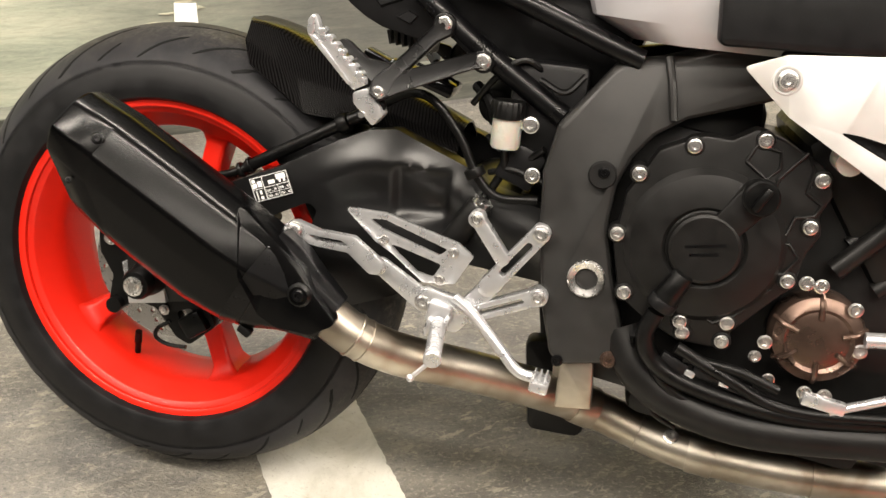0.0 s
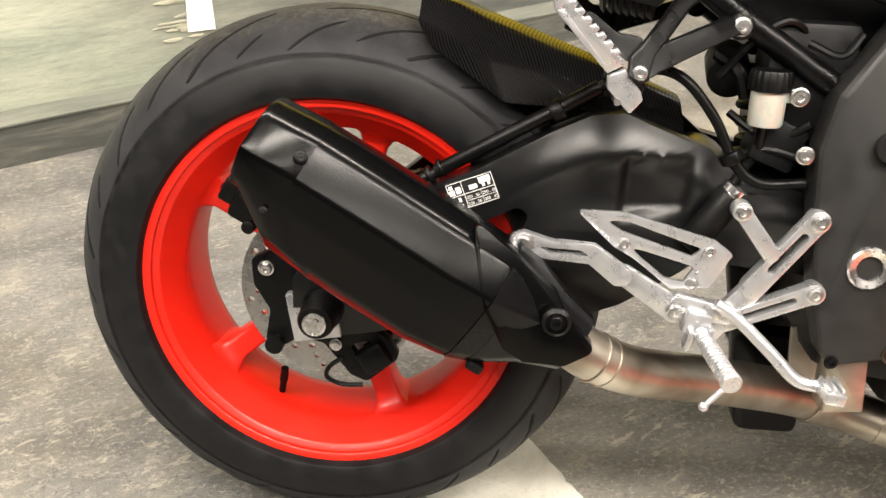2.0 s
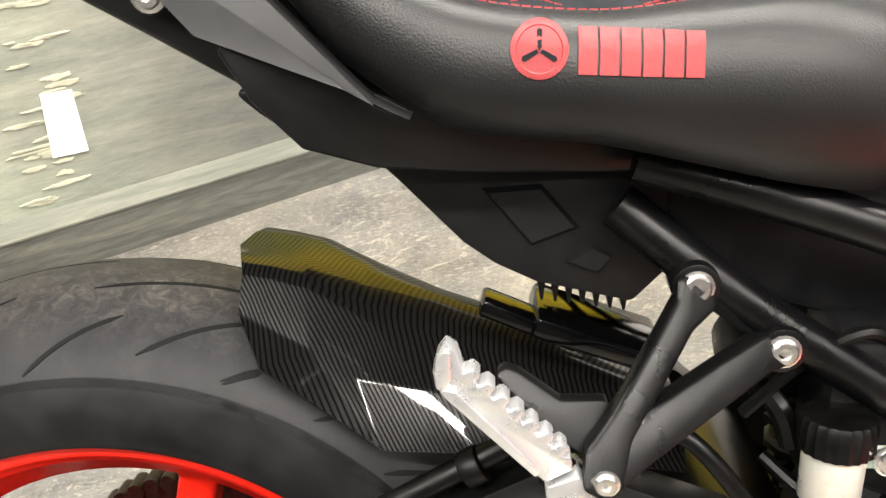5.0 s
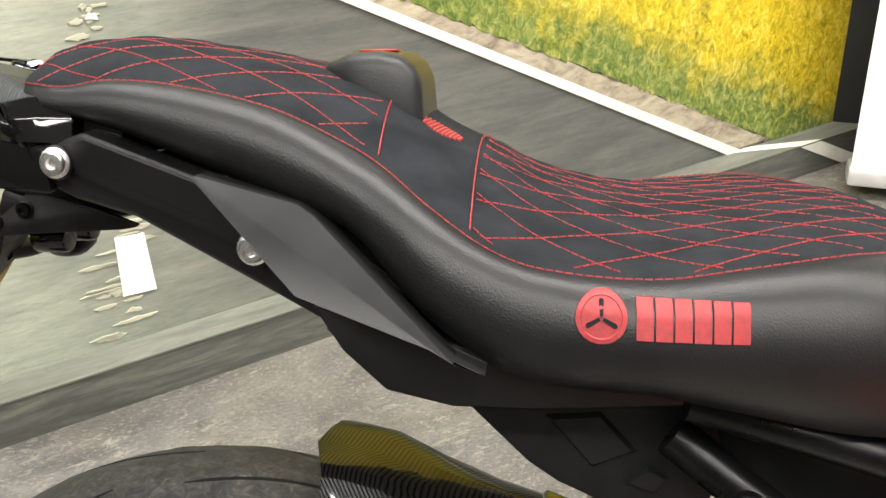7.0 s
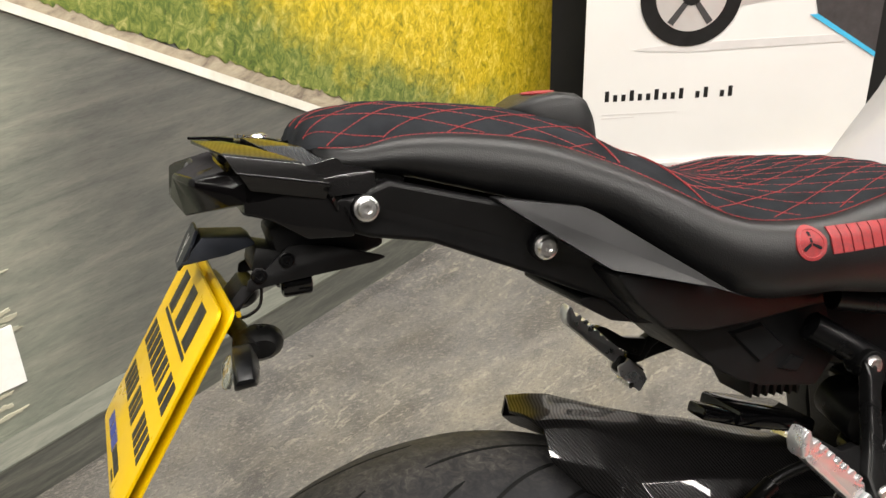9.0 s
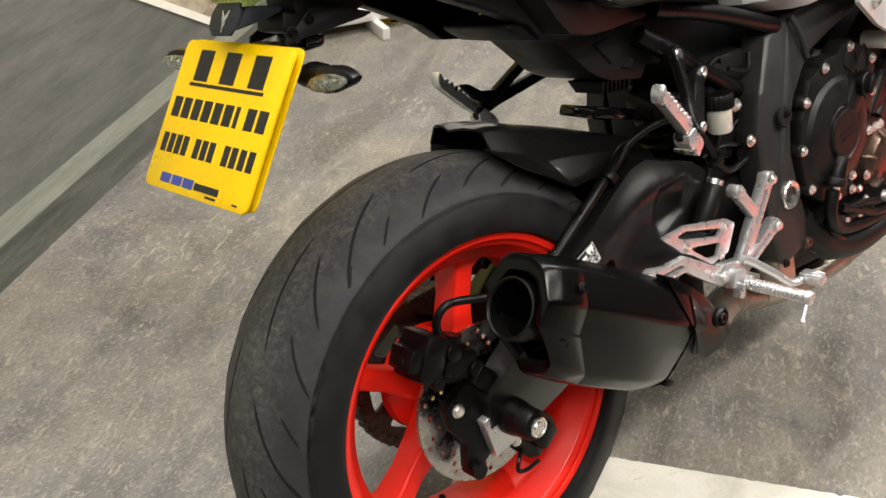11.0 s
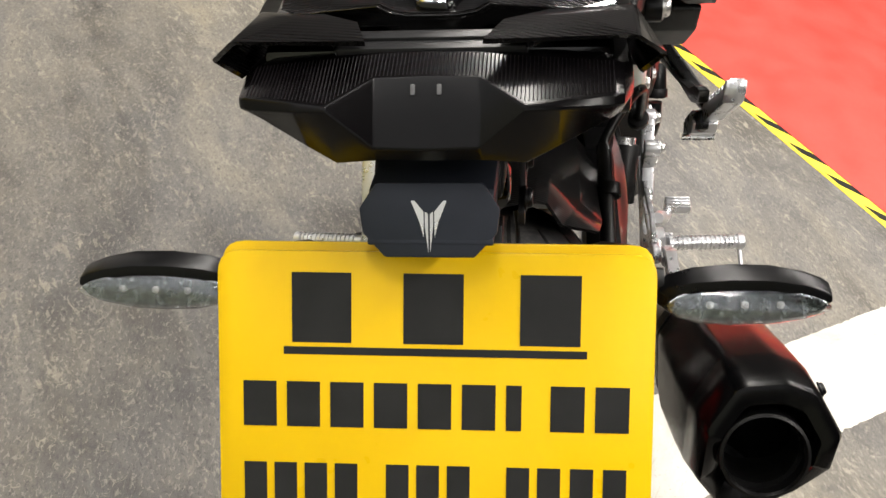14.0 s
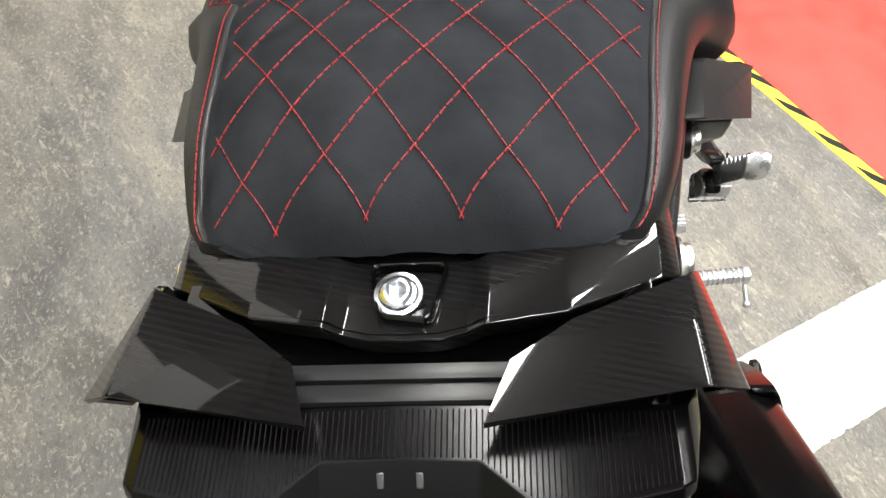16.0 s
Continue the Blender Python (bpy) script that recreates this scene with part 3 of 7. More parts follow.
# ---- what is printed on the mural: road, dashes, edge line, verge, grass, flowers ----
M_strip = printed("print_worn_strip", [(0.34, (0.3, 0.3, 0.23)), (0.5, (0.4, 0.39, 0.3)), (0.66, (0.48, 0.455, 0.35))], 7.0, (1, 1, 5.0), 0.8)
M_dash = printed("print_white_dash", [(0.3, (0.82, 0.82, 0.78)), (0.7, (0.92, 0.92, 0.9))], 8.0, (1, 1, 2))
M_edge = printed("print_edge_line", [(0.3, (0.62, 0.6, 0.52)), (0.7, (0.8, 0.78, 0.7))], 14.0, (1, 1, 1))
M_verge = printed("print_verge", [(0.34, (0.16, 0.13, 0.1)), (0.5, (0.34, 0.29, 0.21)), (0.66, (0.46, 0.4, 0.29))], 9.0, (1, 1, 2.2), 1.0)
M_dark = mottled("black_display_board", (0.02, 0.02, 0.02), 0.5, 0, 6, 0.2, 200, 0.05)
M_skyprint = printed("print_sky", [(0.3, (0.5, 0.55, 0.6)), (0.7, (0.7, 0.73, 0.76))], 1.5)


def line_z(s):
    """Height of the road's edge line along the wall."""
    return 0.716 - 0.5405 * (s - 0.621)


def ragged(f, s0, s1, n, amp, seed):
    rnd = random.Random(seed)
    return [(s0 + (s1 - s0) * i / n, f(s0 + (s1 - s0) * i / n) + rnd.uniform(-amp, amp)) for i in range(n + 1)]


Z_MAX = 1.4
grass_z = lambda s: line_z(s) + 0.03 + 0.035 * max(0, s - 0.5)
flower_z = lambda s: grass_z(s) + 0.05 + 0.035 * math.exp(-((s - 1.05) / 0.3) ** 2)
d1 = MURAL_D
rnd = random.Random(12)
for i in range(60):
    # torn pale flakes of paint beside the dashes
    z = KERB_H + 0.02 + 0.75 * rnd.random() ** 1.2
    lean, spread = 0.16 + 0.06 * z, 0.075 * (1.05 - z)
    c = lean + rnd.uniform(-1, 0.8) * spread
    w, h = rnd.uniform(0.012, 0.055) * (1.1 - z), rnd.uniform(0.002, 0.0065)
    wall_slab("paint_flake", [(c + w * math.cos(a) * rnd.uniform(0.55, 1.1), z + h * math.sin(a) * rnd.uniform(0.35, 1.3)) for a in (2 * math.pi * k / 15 for k in range(15))], d1 - 0.003, d1 + 0.001, M_strip, mural)
for sa, sb, za, zb in ((0.154, 0.218, 0.197, 0.32), (0.181, 0.217, 0.526, 0.571), (0.192, 0.215, 0.667, 0.676), (0.196, 0.217, 0.726, 0.735), (0.2, 0.216, 0.79, 0.797)):
    wall_slab("road_dash", [(sa, za), (sb, za - 0.004), (sb - 0.002, zb - 0.005), (sa + 0.008, zb)], d1 - 0.005, d1 + 0.001, M_dash, mural)
wall_slab("verge", [(0.2, line_z(0.2))] + [(s, line_z(s)) for s in (0.6, 1.0, 1.4, 1.75)] + [(S1, KERB_H + 0.005)] + list(reversed(ragged(grass_z, 0.2, S1, 60, 0.008, 4))), d1 - 0.002, d1 + 0.001, M_verge, mural, "stony verge print")
wall_slab("meadow", [p for p in ragged(grass_z, 0.2, S1, 300, 0.006, 4)] + [(S1, Z_MAX), (0.2, Z_MAX)], d1 - 0.003, d1 + 0.001, field_print(), mural, "print of green grass and a yellow flower field")
wall_slab("printed_sky", [(S0, Z_MAX), (S1, Z_MAX), (S1, H), (S0, H)], d1 - 0.002, d1 + 0.001, M_skyprint, mural)
wall_slab("edge_line", [(s, line_z(s) - 0.009 - 0.004 * s) for s in (0.2, 0.6, 1.0, 1.4, 1.77)] + [(s, line_z(s) + 0.007 + 0.003 * s) for s in (1.79, 1.4, 1.0, 0.6, 0.2)], d1 - 0.006, d1 + 0.001, M_edge, mural, "white edge line of the road print")
bm = bmesh.new()
zt = KERB_H + 0.0045
loft(bm, [[(s, d, z) for s, d in ((1.75, MURAL_D - 0.002), (1.83, MURAL_D - 0.002), (2.02, KERB_D - 0.003), (1.94, KERB_D - 0.003))] for z in (zt, zt + 0.001)])
loft(bm, [[(s, d, z) for s, z in ((1.94, KERB_H), (2.02, KERB_H), (2.2, 0.002), (2.12, 0.002))] for d in (KERB_D - 0.001, KERB_D - 0.0035)])
part("edge_line_fold", bm, M_edge, mural, "white line carried over the ledge")

# ---- floor marks ----
SU, SN = V((0.588, -0.809)), V((0.809, 0.588))


def floor_strip(name, u, n, a0, a1, o0, o1, z, material, parent=None, ends=(0.0, 0.0)):
    pts = [u * a0 + n * o0, u * a1 + n * o0, u * (a1 + ends[1]) + n * o1, u * (a0 + ends[0]) + n * o1]
    return sheet(name, [(p.x, p.y) for p in pts], z, material, parent, 0.002)


rnd = random.Random(31)
edge = [-0.02 + 1.24 * i / 160 for i in range(161)]
fray = lambda: 0.001 * rnd.uniform(-1, 1) - (0.0035 * rnd.random() if rnd.random() < 0.12 else 0.0)
outline = [SU * a + SN * (0.045 - fray()) for a in edge] + [SU * a + SN * (0.232 + fray()) for a in reversed(edge)]
stripe = sheet("painted_stripe", [(p.x, p.y) for p in outline], 0.0012, M_line, None, 0.002)
tagged(stripe, "broad worn white stripe painted on the floor", "floor marking", kind="structure")
TU, TN = V((0.807, 0.59)), V((-0.59, 0.807))
tape = tagged(floor_strip("hazard_tape", TU, TN, -0.6, 3.6, -1.444, -1.396, 0.0016, M_tape), "yellow and black hazard tape stuck to the floor", "tape", "floor hazard tape")
for i in range(34):
    a = -0.6 + i * 0.12
    floor_strip("tape_stripe", TU, TN, a, a + 0.045, -1.443, -1.407, 0.0022, M_ink, tape, (0.07, 0.07))
tagged(floor_strip("red_mat", TU, TN, 0.3, 2.9, -2.5, -1.438, 0.003, M_redmat), "plain red floor mat beside the hazard tape", "mat")
BU2, BN2 = V((0.82, -0.57)), V((0.57, 0.82))
tape2 = tagged(floor_strip("hazard_tape", BU2, BN2, -0.2, 0.6, 2.3, 2.36, 0.0016, M_tape), "yellow and black hazard tape by the banner foot", "tape", "floor hazard tape")
for i in range(6):
    a = -0.2 + i * 0.12
    floor_strip("tape_stripe", BU2, BN2, a, a + 0.05, 2.302, 2.358, 0.0022, M_ink, tape2, (0.05, 0.05))

# ---- roll-up banner and black board behind it ----
BAN = Matrix(((0.97, 0.24, 0, 1.26), (-0.24, 0.97, 0, 1.84), (0, 0, 1, 0), (0, 0, 0, 1)))
banner = new("roll_up_banner")
banner.matrix_world = BAN
tagged(banner, "white roll-up banner with a printed scooter wheel", "banner")


def ban(name, pts, y, material, label="", thick=0.0015):
    bm = bmesh.new()
    loft(bm, [[(x, q, z) for x, z in pts] for q in (y, y - thick)])
    tri_caps(bm)
    return part(name, bm, material, banner, label)


def circle(c, r, n):
    return [(c[0] + r * math.cos(2 * math.pi * k / n), c[1] + r * math.sin(2 * math.pi * k / n)) for k in range(n)]


M_sheet = mottled("banner_vinyl", (0.68, 0.67, 0.655), 0.45, 0, 3, 0.03, 60, 0.02)
M_shade = mottled("printed_grey", (0.58, 0.56, 0.55), 0.45, 0, 8, 0.08, 60, 0.02)
M_cyan = mottled("printed_blue", (0.05, 0.4, 0.65), 0.45, 0, 8, 0.05, 60, 0.02)
ban("banner_sheet", [(-0.22, 0.085), (0.665, 0.085), (0.665, 2.0), (-0.22, 2.0)], 0.0, M_sheet, "white printed banner sheet")
bm = bmesh.new()
lump(bm, (0.2225, 0.02, 0.065), (0.9, 0.09, 0.05), (0, 0, 0), 0.012)
part("base_cassette", bm, M_silver, banner, "silver banner base")
for x in (0.0, 0.5):
    bm = bmesh.new()
    lump(bm, (x, -0.03, 0.022), (0.03, 0.16, 0.044), (0, 0, 0), 0.006)
    part("foot", bm, M_silver, banner)
ban("wheel_shadow", round_poly([(-0.13, 0.44), (0.1, 0.428), (0.66, 0.44), (0.66, 0.462), (0.1, 0.455)], 0.01), -0.002, M_shade)
WC, WR = (0.085, 0.595), 0.15
ban("printed_tyre", circle(WC, WR, 48), -0.004, M_ink, "printed black tyre")
ban("printed_rim", circle(WC, WR * 0.7, 40), -0.006, M_silver)
ban("printed_hub", circle(WC, WR * 0.2, 24), -0.008, M_ink)
for k in range(5):
    a = radians(90 + 72 * k)
    c, s = math.cos(a), math.sin(a)
    ban("printed_spoke", [(WC[0] + c * r - s * w, WC[1] + s * r + c * w) for r, w in ((0.03, -0.008), (0.1, -0.01), (0.1, 0.01), (0.03, 0.008))], -0.0075, M_greypanel)
ban("printed_body", [(0.23, 0.56), (0.5, 0.6), (0.66, 0.62), (0.66, 0.75), (0.3, 0.75), (0.25, 0.62)], -0.003, M_silver)
ban("printed_corner", [(0.47, 0.52), (0.664, 0.4), (0.664, 1.98), (0.36, 1.98), (0.42, 0.7)], -0.0025, M_greypanel)
ban("printed_blue_edge", [(0.445, 0.523), (0.664, 0.387), (0.664, 0.402), (0.47, 0.524)], -0.004, M_cyan)
for i in range(16):
    if i not in (10, 13):
        x, top = -0.153 + i * 0.0252, 0.306 + 0.012 * (i % 3 == 0)
        ban("text_bar", [(x, 0.285), (x + 0.013, 0.285), (x + 0.013, top), (x, top)], -0.0005, M_ink)
ban("small_print", [(-0.16, 0.243), (0.07, 0.243), (0.07, 0.246), (-0.16, 0.246)], -0.001, M_shade)
ban("small_print", [(-0.16, 0.232), (-0.06, 0.232), (-0.06, 0.235), (-0.16, 0.235)], -0.001, M_shade)
board = bmesh.new()
lump(board, (0.75, 0.32, 1.2), (2.1, 0.05, 2.4), (0, 0, 0), 0.005)
board = part("display_board", board, M_dark)
board.matrix_world = BAN
tagged(board, "tall black display board behind the banner", "display board")

# ---- the motorcycle, leaning on its side stand: x forward, y to its left, z up ----
BIKE = Matrix.Translation((0, 0, 0.319)) @ pose(0, 0, 0, -15.81) @ Matrix.Translation((0, 0, -0.318))
bike = new("motorcycle")
bike.matrix_world = BIKE
tagged(bike, "black and silver sport motorcycle with red wheel on its side stand", "motorcycle")
AXLE = V((0, 0, 0.318))
RIGHT = V((0, -1, 0))
MIRROR = Matrix.Diagonal((1, -1, 1, 1))
bolt_meshes = {}


def bolt(p, d=RIGHT, r=0.008, parent=None, material=None, h=0.75, name="bolt", label=""):
    """A socket bolt with its head at p, facing d."""
    material = material or M_chrome
    key = (material.name, h)
    if key not in bolt_meshes:
        bm = cap_bolt(bmesh.new(), (0, 0, 0), (0, 0, 1), 1.0, h, 16, 1.25)
        ob = part(name, bm, material, parent or bike, label)
        bolt_meshes[key] = ob.data
    else:
        ob = new(name, bolt_meshes[key])
        ob.parent = parent or bike
        if label:
            ob["label"] = label
    ob.matrix_local = Matrix.Translation(p) @ V(d).to_track_quat("Z", "Y").to_matrix().to_4x4() @ Matrix.Scale(r, 4)
    return ob


def mirrored(bm):
    """A copy of bm on the other side of the motorcycle."""
    me = bpy.data.meshes.new("tmp")
    bm.to_mesh(me)
    out = bmesh.new()
    out.from_mesh(me)
    bpy.data.meshes.remove(me)
    out.transform(MIRROR)
    bmesh.ops.reverse_faces(out, faces=out.faces)
    return out


def pair(name, bm, material, parent=None, label="", smooth=38.0):
    other = mirrored(bm)
    a = part(name, bm, material, parent or bike, label, smooth)
    b = part(name, other, material, parent or bike, label, smooth)
    return a, b


def capsule(a, b, ra, rb=None, n=8):
    """Outline of a bar with round ends between two (x, z) points."""
    rb = ra if rb is None else rb
    a, b = V(a), V(b)
    t0 = math.atan2(b.y - a.y, b.x - a.x)
    out = [tuple(b + V((math.cos(t0 + t), math.sin(t0 + t))) * rb) for t in (-math.pi / 2 + math.pi * i / n for i in range(n + 1))]
    return out + [tuple(a + V((math.cos(t0 + t), math.sin(t0 + t))) * ra) for t in (math.pi / 2 + math.pi * i / n for i in range(n + 1))]


def circle(c, r, n=24):
    return [(c[0] + r * math.cos(2 * math.pi * i / n), c[1] + r * math.sin(2 * math.pi * i / n)) for i in range(n)]


def ribbon(bm, line, up, w, h):
    """A low strip of width w and height h along a line on a surface; up gives the surface's normals."""
    rings = []
    for i, p in enumerate(line):
        d = (line[min(i + 1, len(line) - 1)] - line[max(i - 1, 0)]).normalized()
        n = V(up[i]).normalized()
        s = d.cross(n).normalized()
        k = 1.0 if 0 < i < len(line) - 1 else 0.25
        rings.append([p + s * w * k / 2 - n * 0.0004, p + s * w * k * 0.4 + n * h, p - s * w * k * 0.4 + n * h, p - s * w * k / 2 - n * 0.0004])
    loft(bm, rings)


# --- rear wheel ---
wheel = part("wheel_rim", spin([(0.2315, -0.0845), (0.2315, -0.079), (0.2255, -0.0765), (0.219, -0.068), (0.2, -0.05), (0.196, 0.0), (0.2, 0.05), (0.219, 0.068), (0.2255, 0.0765), (0.2315, 0.079), (0.2315, 0.0845),
              (0.2265, 0.0845), (0.2205, 0.0835), (0.2195, 0.0825), (0.219, 0.0775), (0.2125, 0.0745), (0.2105, 0.0725), (0.209, 0.067), (0.192, 0.052), (0.187, 0.03), (0.187, -0.03), (0.192, -0.052), (0.209, -0.067), (0.2105, -0.0725), (0.2125, -0.0745), (0.219, -0.0775), (0.2195, -0.0825), (0.2205, -0.0835), (0.2265, -0.0845)], AXLE, (0, 1, 0), 112), M_red, bike, "glossy red cast wheel rim")


def tyre_point(theta, phi, out=0.0):
    """A point on the tyre: theta round the axle, phi across the tread."""
    c = max(math.cos(phi), 0.0)
    r, y = 0.232 + 0.0935 * c ** 0.82 + out * math.cos(phi), 0.0965 * math.sin(phi) + out * math.sin(phi)
    return AXLE + V((r * math.cos(theta), y, r * math.sin(theta)))


prof = [(0.232 + 0.0935 * max(math.cos(radians(a)), 0) ** 0.82, 0.0965 * math.sin(radians(a))) for a in list(range(-88, 89, 4))]
# a step where the tread ends and a raised ring near the rim
prof = [(r + (0.0012 if abs(y) < 0.0905 else 0) + (0.001 if 0.0945 < abs(y) < 0.0962 else 0), y) for r, y in prof]
prof = [(0.229, -0.0862), (0.2322, -0.0935)] + prof + [(0.2322, 0.0935), (0.229, 0.0862), (0.222, 0.07), (0.222, -0.07)]
cut = 0.0905
tyre = part("tyre", spin([q for q in prof if abs(q[1]) < cut and q[0] > 0.24], AXLE, (0, 1, 0), 144, None, False), M_rubber, wheel, "black radial tyre with slanted tread grooves", 30)
for side in (-1, 1):
    wall_prof = [(0.24, side * 0.06)] + [(r, side * abs(y)) for r, y in prof if y * side > 0 and abs(y) >= cut - 0.004 and r > 0.2315] + [(0.229, side * 0.0862), (0.224, side * 0.07)]
    part("sidewall", spin(sorted(wall_prof[1:-2], key=lambda q: -q[0]) + wall_prof[-2:], AXLE, (0, 1, 0), 144, None, False), M_sidewall, wheel, "smooth black tyre sidewall", 30)
# raised near-black ribbons; their colour stands in for shade inside cut grooves
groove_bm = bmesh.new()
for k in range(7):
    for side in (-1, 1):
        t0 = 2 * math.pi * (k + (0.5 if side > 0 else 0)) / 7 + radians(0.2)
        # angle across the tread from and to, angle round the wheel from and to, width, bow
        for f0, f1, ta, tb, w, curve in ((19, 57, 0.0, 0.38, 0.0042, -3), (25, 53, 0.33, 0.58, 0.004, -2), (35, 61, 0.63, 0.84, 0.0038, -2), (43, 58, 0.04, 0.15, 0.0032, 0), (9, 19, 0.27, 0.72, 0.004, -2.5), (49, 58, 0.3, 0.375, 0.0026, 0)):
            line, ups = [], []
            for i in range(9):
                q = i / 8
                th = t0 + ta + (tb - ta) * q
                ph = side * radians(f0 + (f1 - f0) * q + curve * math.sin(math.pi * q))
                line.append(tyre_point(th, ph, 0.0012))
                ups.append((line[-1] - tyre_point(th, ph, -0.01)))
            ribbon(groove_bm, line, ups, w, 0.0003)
part("tread_groove", groove_bm, M_groove, wheel, "dark ribbons for shaded slanted tread grooves")["kind"] = "stuff"

hub_bm = spin([(0.0001, -0.06), (0.034, -0.06), (0.04, -0.05), (0.036, -0.02), (0.042, 0.02), (0.075, 0.04), (0.078, 0.055), (0.06, 0.062), (0.0001, 0.064)], AXLE, (0, 1, 0), 40, None, False)
part("hub", hub_bm, M_red, wheel, "red wheel hub with cush drive dish")
for k in range(5):
    a = radians(76 + 72 * k)
    rad, tan = V((math.cos(a), 0, math.sin(a))), V((-math.sin(a), 0, math.cos(a)))
    rings = []
    for r, w, h in ((0.03, 0.03, 0.03), (0.07, 0.021, 0.026), (0.13, 0.015, 0.023), (0.172, 0.0155, 0.027), (0.184, 0.021, 0.033), (0.19, 0.03, 0.042)):
        sec = round_poly([(-w, -h), (w, -h), (w * 0.82, h), (-w * 0.82, h)], 0.006, 3)
        rings.append([AXLE + rad * r + tan * u + V((0, v - 0.004, 0)) for u, v in sec])
    bm = bmesh.new()
    loft(bm, rings)
    part("spoke", bm, M_red, wheel)
DISC_Y = -0.071
holes = [circle((0, 0.318), 0.066, 40)]
for k in range(20):
    for j, rr in enumerate((0.08, 0.091, 0.101)):
        a = 2 * math.pi * (k + j * 0.34) / 20
        if (k + j) % 2 == 0 or j == 1:
            holes.append(circle((rr * math.cos(a), 0.318 + rr * math.sin(a)), 0.0038, 8))
disc = part("brake_disc", plate(circle((0, 0.318), 0.1105, 72), DISC_Y - 0.0025, DISC_Y + 0.0025, 0.0, 0, holes), M_disc, wheel, "drilled steel brake disc")
part("disc_carrier", spin([(0.03, -0.004), (0.068, -0.003), (0.07, 0.003), (0.03, 0.006)], AXLE + V((0, DISC_Y + 0.006, 0)), (0, 1, 0), 36), M_matte, wheel)
# sprocket and chain on the far side
teeth = []
for k in range(86):
    a = 2 * math.pi * k / 86
    r = 0.1 if k % 2 else 0.108
    teeth.append((r * math.cos(a), 0.318 + r * math.sin(a)))
lighten = [round_poly([(math.cos(radians(a)) * r, 0.318 + math.sin(radians(a)) * r) for r, a in ((0.064, c - 16), (0.064, c + 16), (0.09, c + 20), (0.09, c - 20))], 0.008) for c in range(0, 360, 60)]
part("sprocket", plate(teeth, 0.072, 0.078, 0, 0, lighten), M_chain, wheel, "dark steel chain sprocket")
bm = bmesh.new()
for k in range(43):
    a = 2 * math.pi * k / 43
    if -75 < math.degrees(a) - 270 < 70 or 20 < math.degrees(a) < 262:
        p = AXLE + V((0.106 * math.cos(a), 0.075, 0.106 * math.sin(a)))
        cyl(p + V((0, -0.011, 0)), p + V((0, 0.011, 0)), 0.0075, seg=10, bm=bm)
part("chain", bm, M_chain, wheel, "rust-brown drive chain")
bm = bmesh.new()
for zz in (0.424, 0.222):
    for k in range(26):
        x = 0.02 + k * 0.022
        z = zz + (0.435 - zz) * (x / 0.6)
        cyl((x, 0.064, z), (x, 0.086, z), 0.0075, seg=8, bm=bm)
        lump(bm, (x + 0.011, 0.075, z), (0.024, 0.018, 0.011), (0, 0, 0), 0.003, 1)
part("chain_run", bm, M_chain, wheel)
va = radians(246)
vp = AXLE + V((0.186 * math.cos(va), -0.02, 0.186 * math.sin(va)))
vd = (V((-math.cos(va) - 0.25, -0.25, -math.sin(va)))).normalized()
bm = cyl(vp, vp + vd * 0.02, 0.0045, seg=12)
cyl(vp + vd * 0.02, vp + vd * 0.04, 0.0058, 0.005, 12, bm)
part("valve", bm, M_hose, wheel, "black rubber tyre valve with cap")

# --- rear brake and axle end ---
caliper = bmesh.new()
lump(caliper, (-0.072, -0.078, 0.418), (0.08, 0.052, 0.052), (0, 28, 0), 0.008)
lump(caliper, (-0.088, -0.082, 0.432), (0.034, 0.06, 0.06), (0, 28, 0), 0.006)
lump(caliper, (-0.05, -0.098, 0.408), (0.05, 0.026, 0.04), (0, 28, 0), 0.008)
cyl((-0.04, -0.085, 0.44), (-0.058, -0.085, 0.395), 0.014, seg=16, bm=caliper)
cyl((-0.102, -0.1, 0.414), (-0.102, -0.062, 0.414), 0.006, seg=12, bm=caliper)
for px, py, pz, pr in ((-0.118, -0.088, 0.438, 0.009), (-0.06, -0.108, 0.428, 0.011), (-0.03, -0.11, 0.392, 0.012), (-0.09, -0.108, 0.4, 0.008)):
    cyl((px, py + 0.02, pz), (px, py - 0.006, pz), pr, seg=16, bm=caliper, bevel=0.002)
lump(caliper, (-0.02, -0.108, 0.372), (0.045, 0.022, 0.03), (0, 50, 0), 0.006)
lump(caliper, (-0.112, -0.085, 0.44), (0.02, 0.045, 0.03), (0, 28, 0), 0.004)
caliper = part("brake_caliper", caliper, M_hose, bike, "small black rear brake caliper")
bolt((-0.102, -0.101, 0.414), RIGHT, 0.006, caliper, M_cover)
bracket = plate([(-0.088, 0.362), (-0.05, 0.38), (-0.012, 0.372), (0.02, 0.34), (0.03, 0.3), (0.075, 0.272), (0.088, 0.25), (0.05, 0.216), (0.03, 0.224), (-0.002, 0.262), (-0.03, 0.268), (-0.06, 0.25), (-0.072, 0.262), (-0.066, 0.3), (-0.085, 0.33)], -0.109, -0.094, 0.003, 0.009,
                [round_poly([(0.028, 0.262), (0.05, 0.27), (0.062, 0.252), (0.045, 0.236)], 0.006)])
caliper_bracket = part("caliper_bracket", bracket, M_hose, bike, "black brake bracket behind the axle")
bm = cyl((-0.06, -0.094, 0.259), (-0.06, -0.12, 0.259), 0.011, seg=16)
part("sensor_post", bm, M_hose, caliper_bracket)
bm = bmesh.new()
lump(bm, (0.058, -0.112, 0.25), (0.036, 0.02, 0.032), (0, -35, 0), 0.005)
part("sensor_block", bm, M_hose, caliper_bracket)
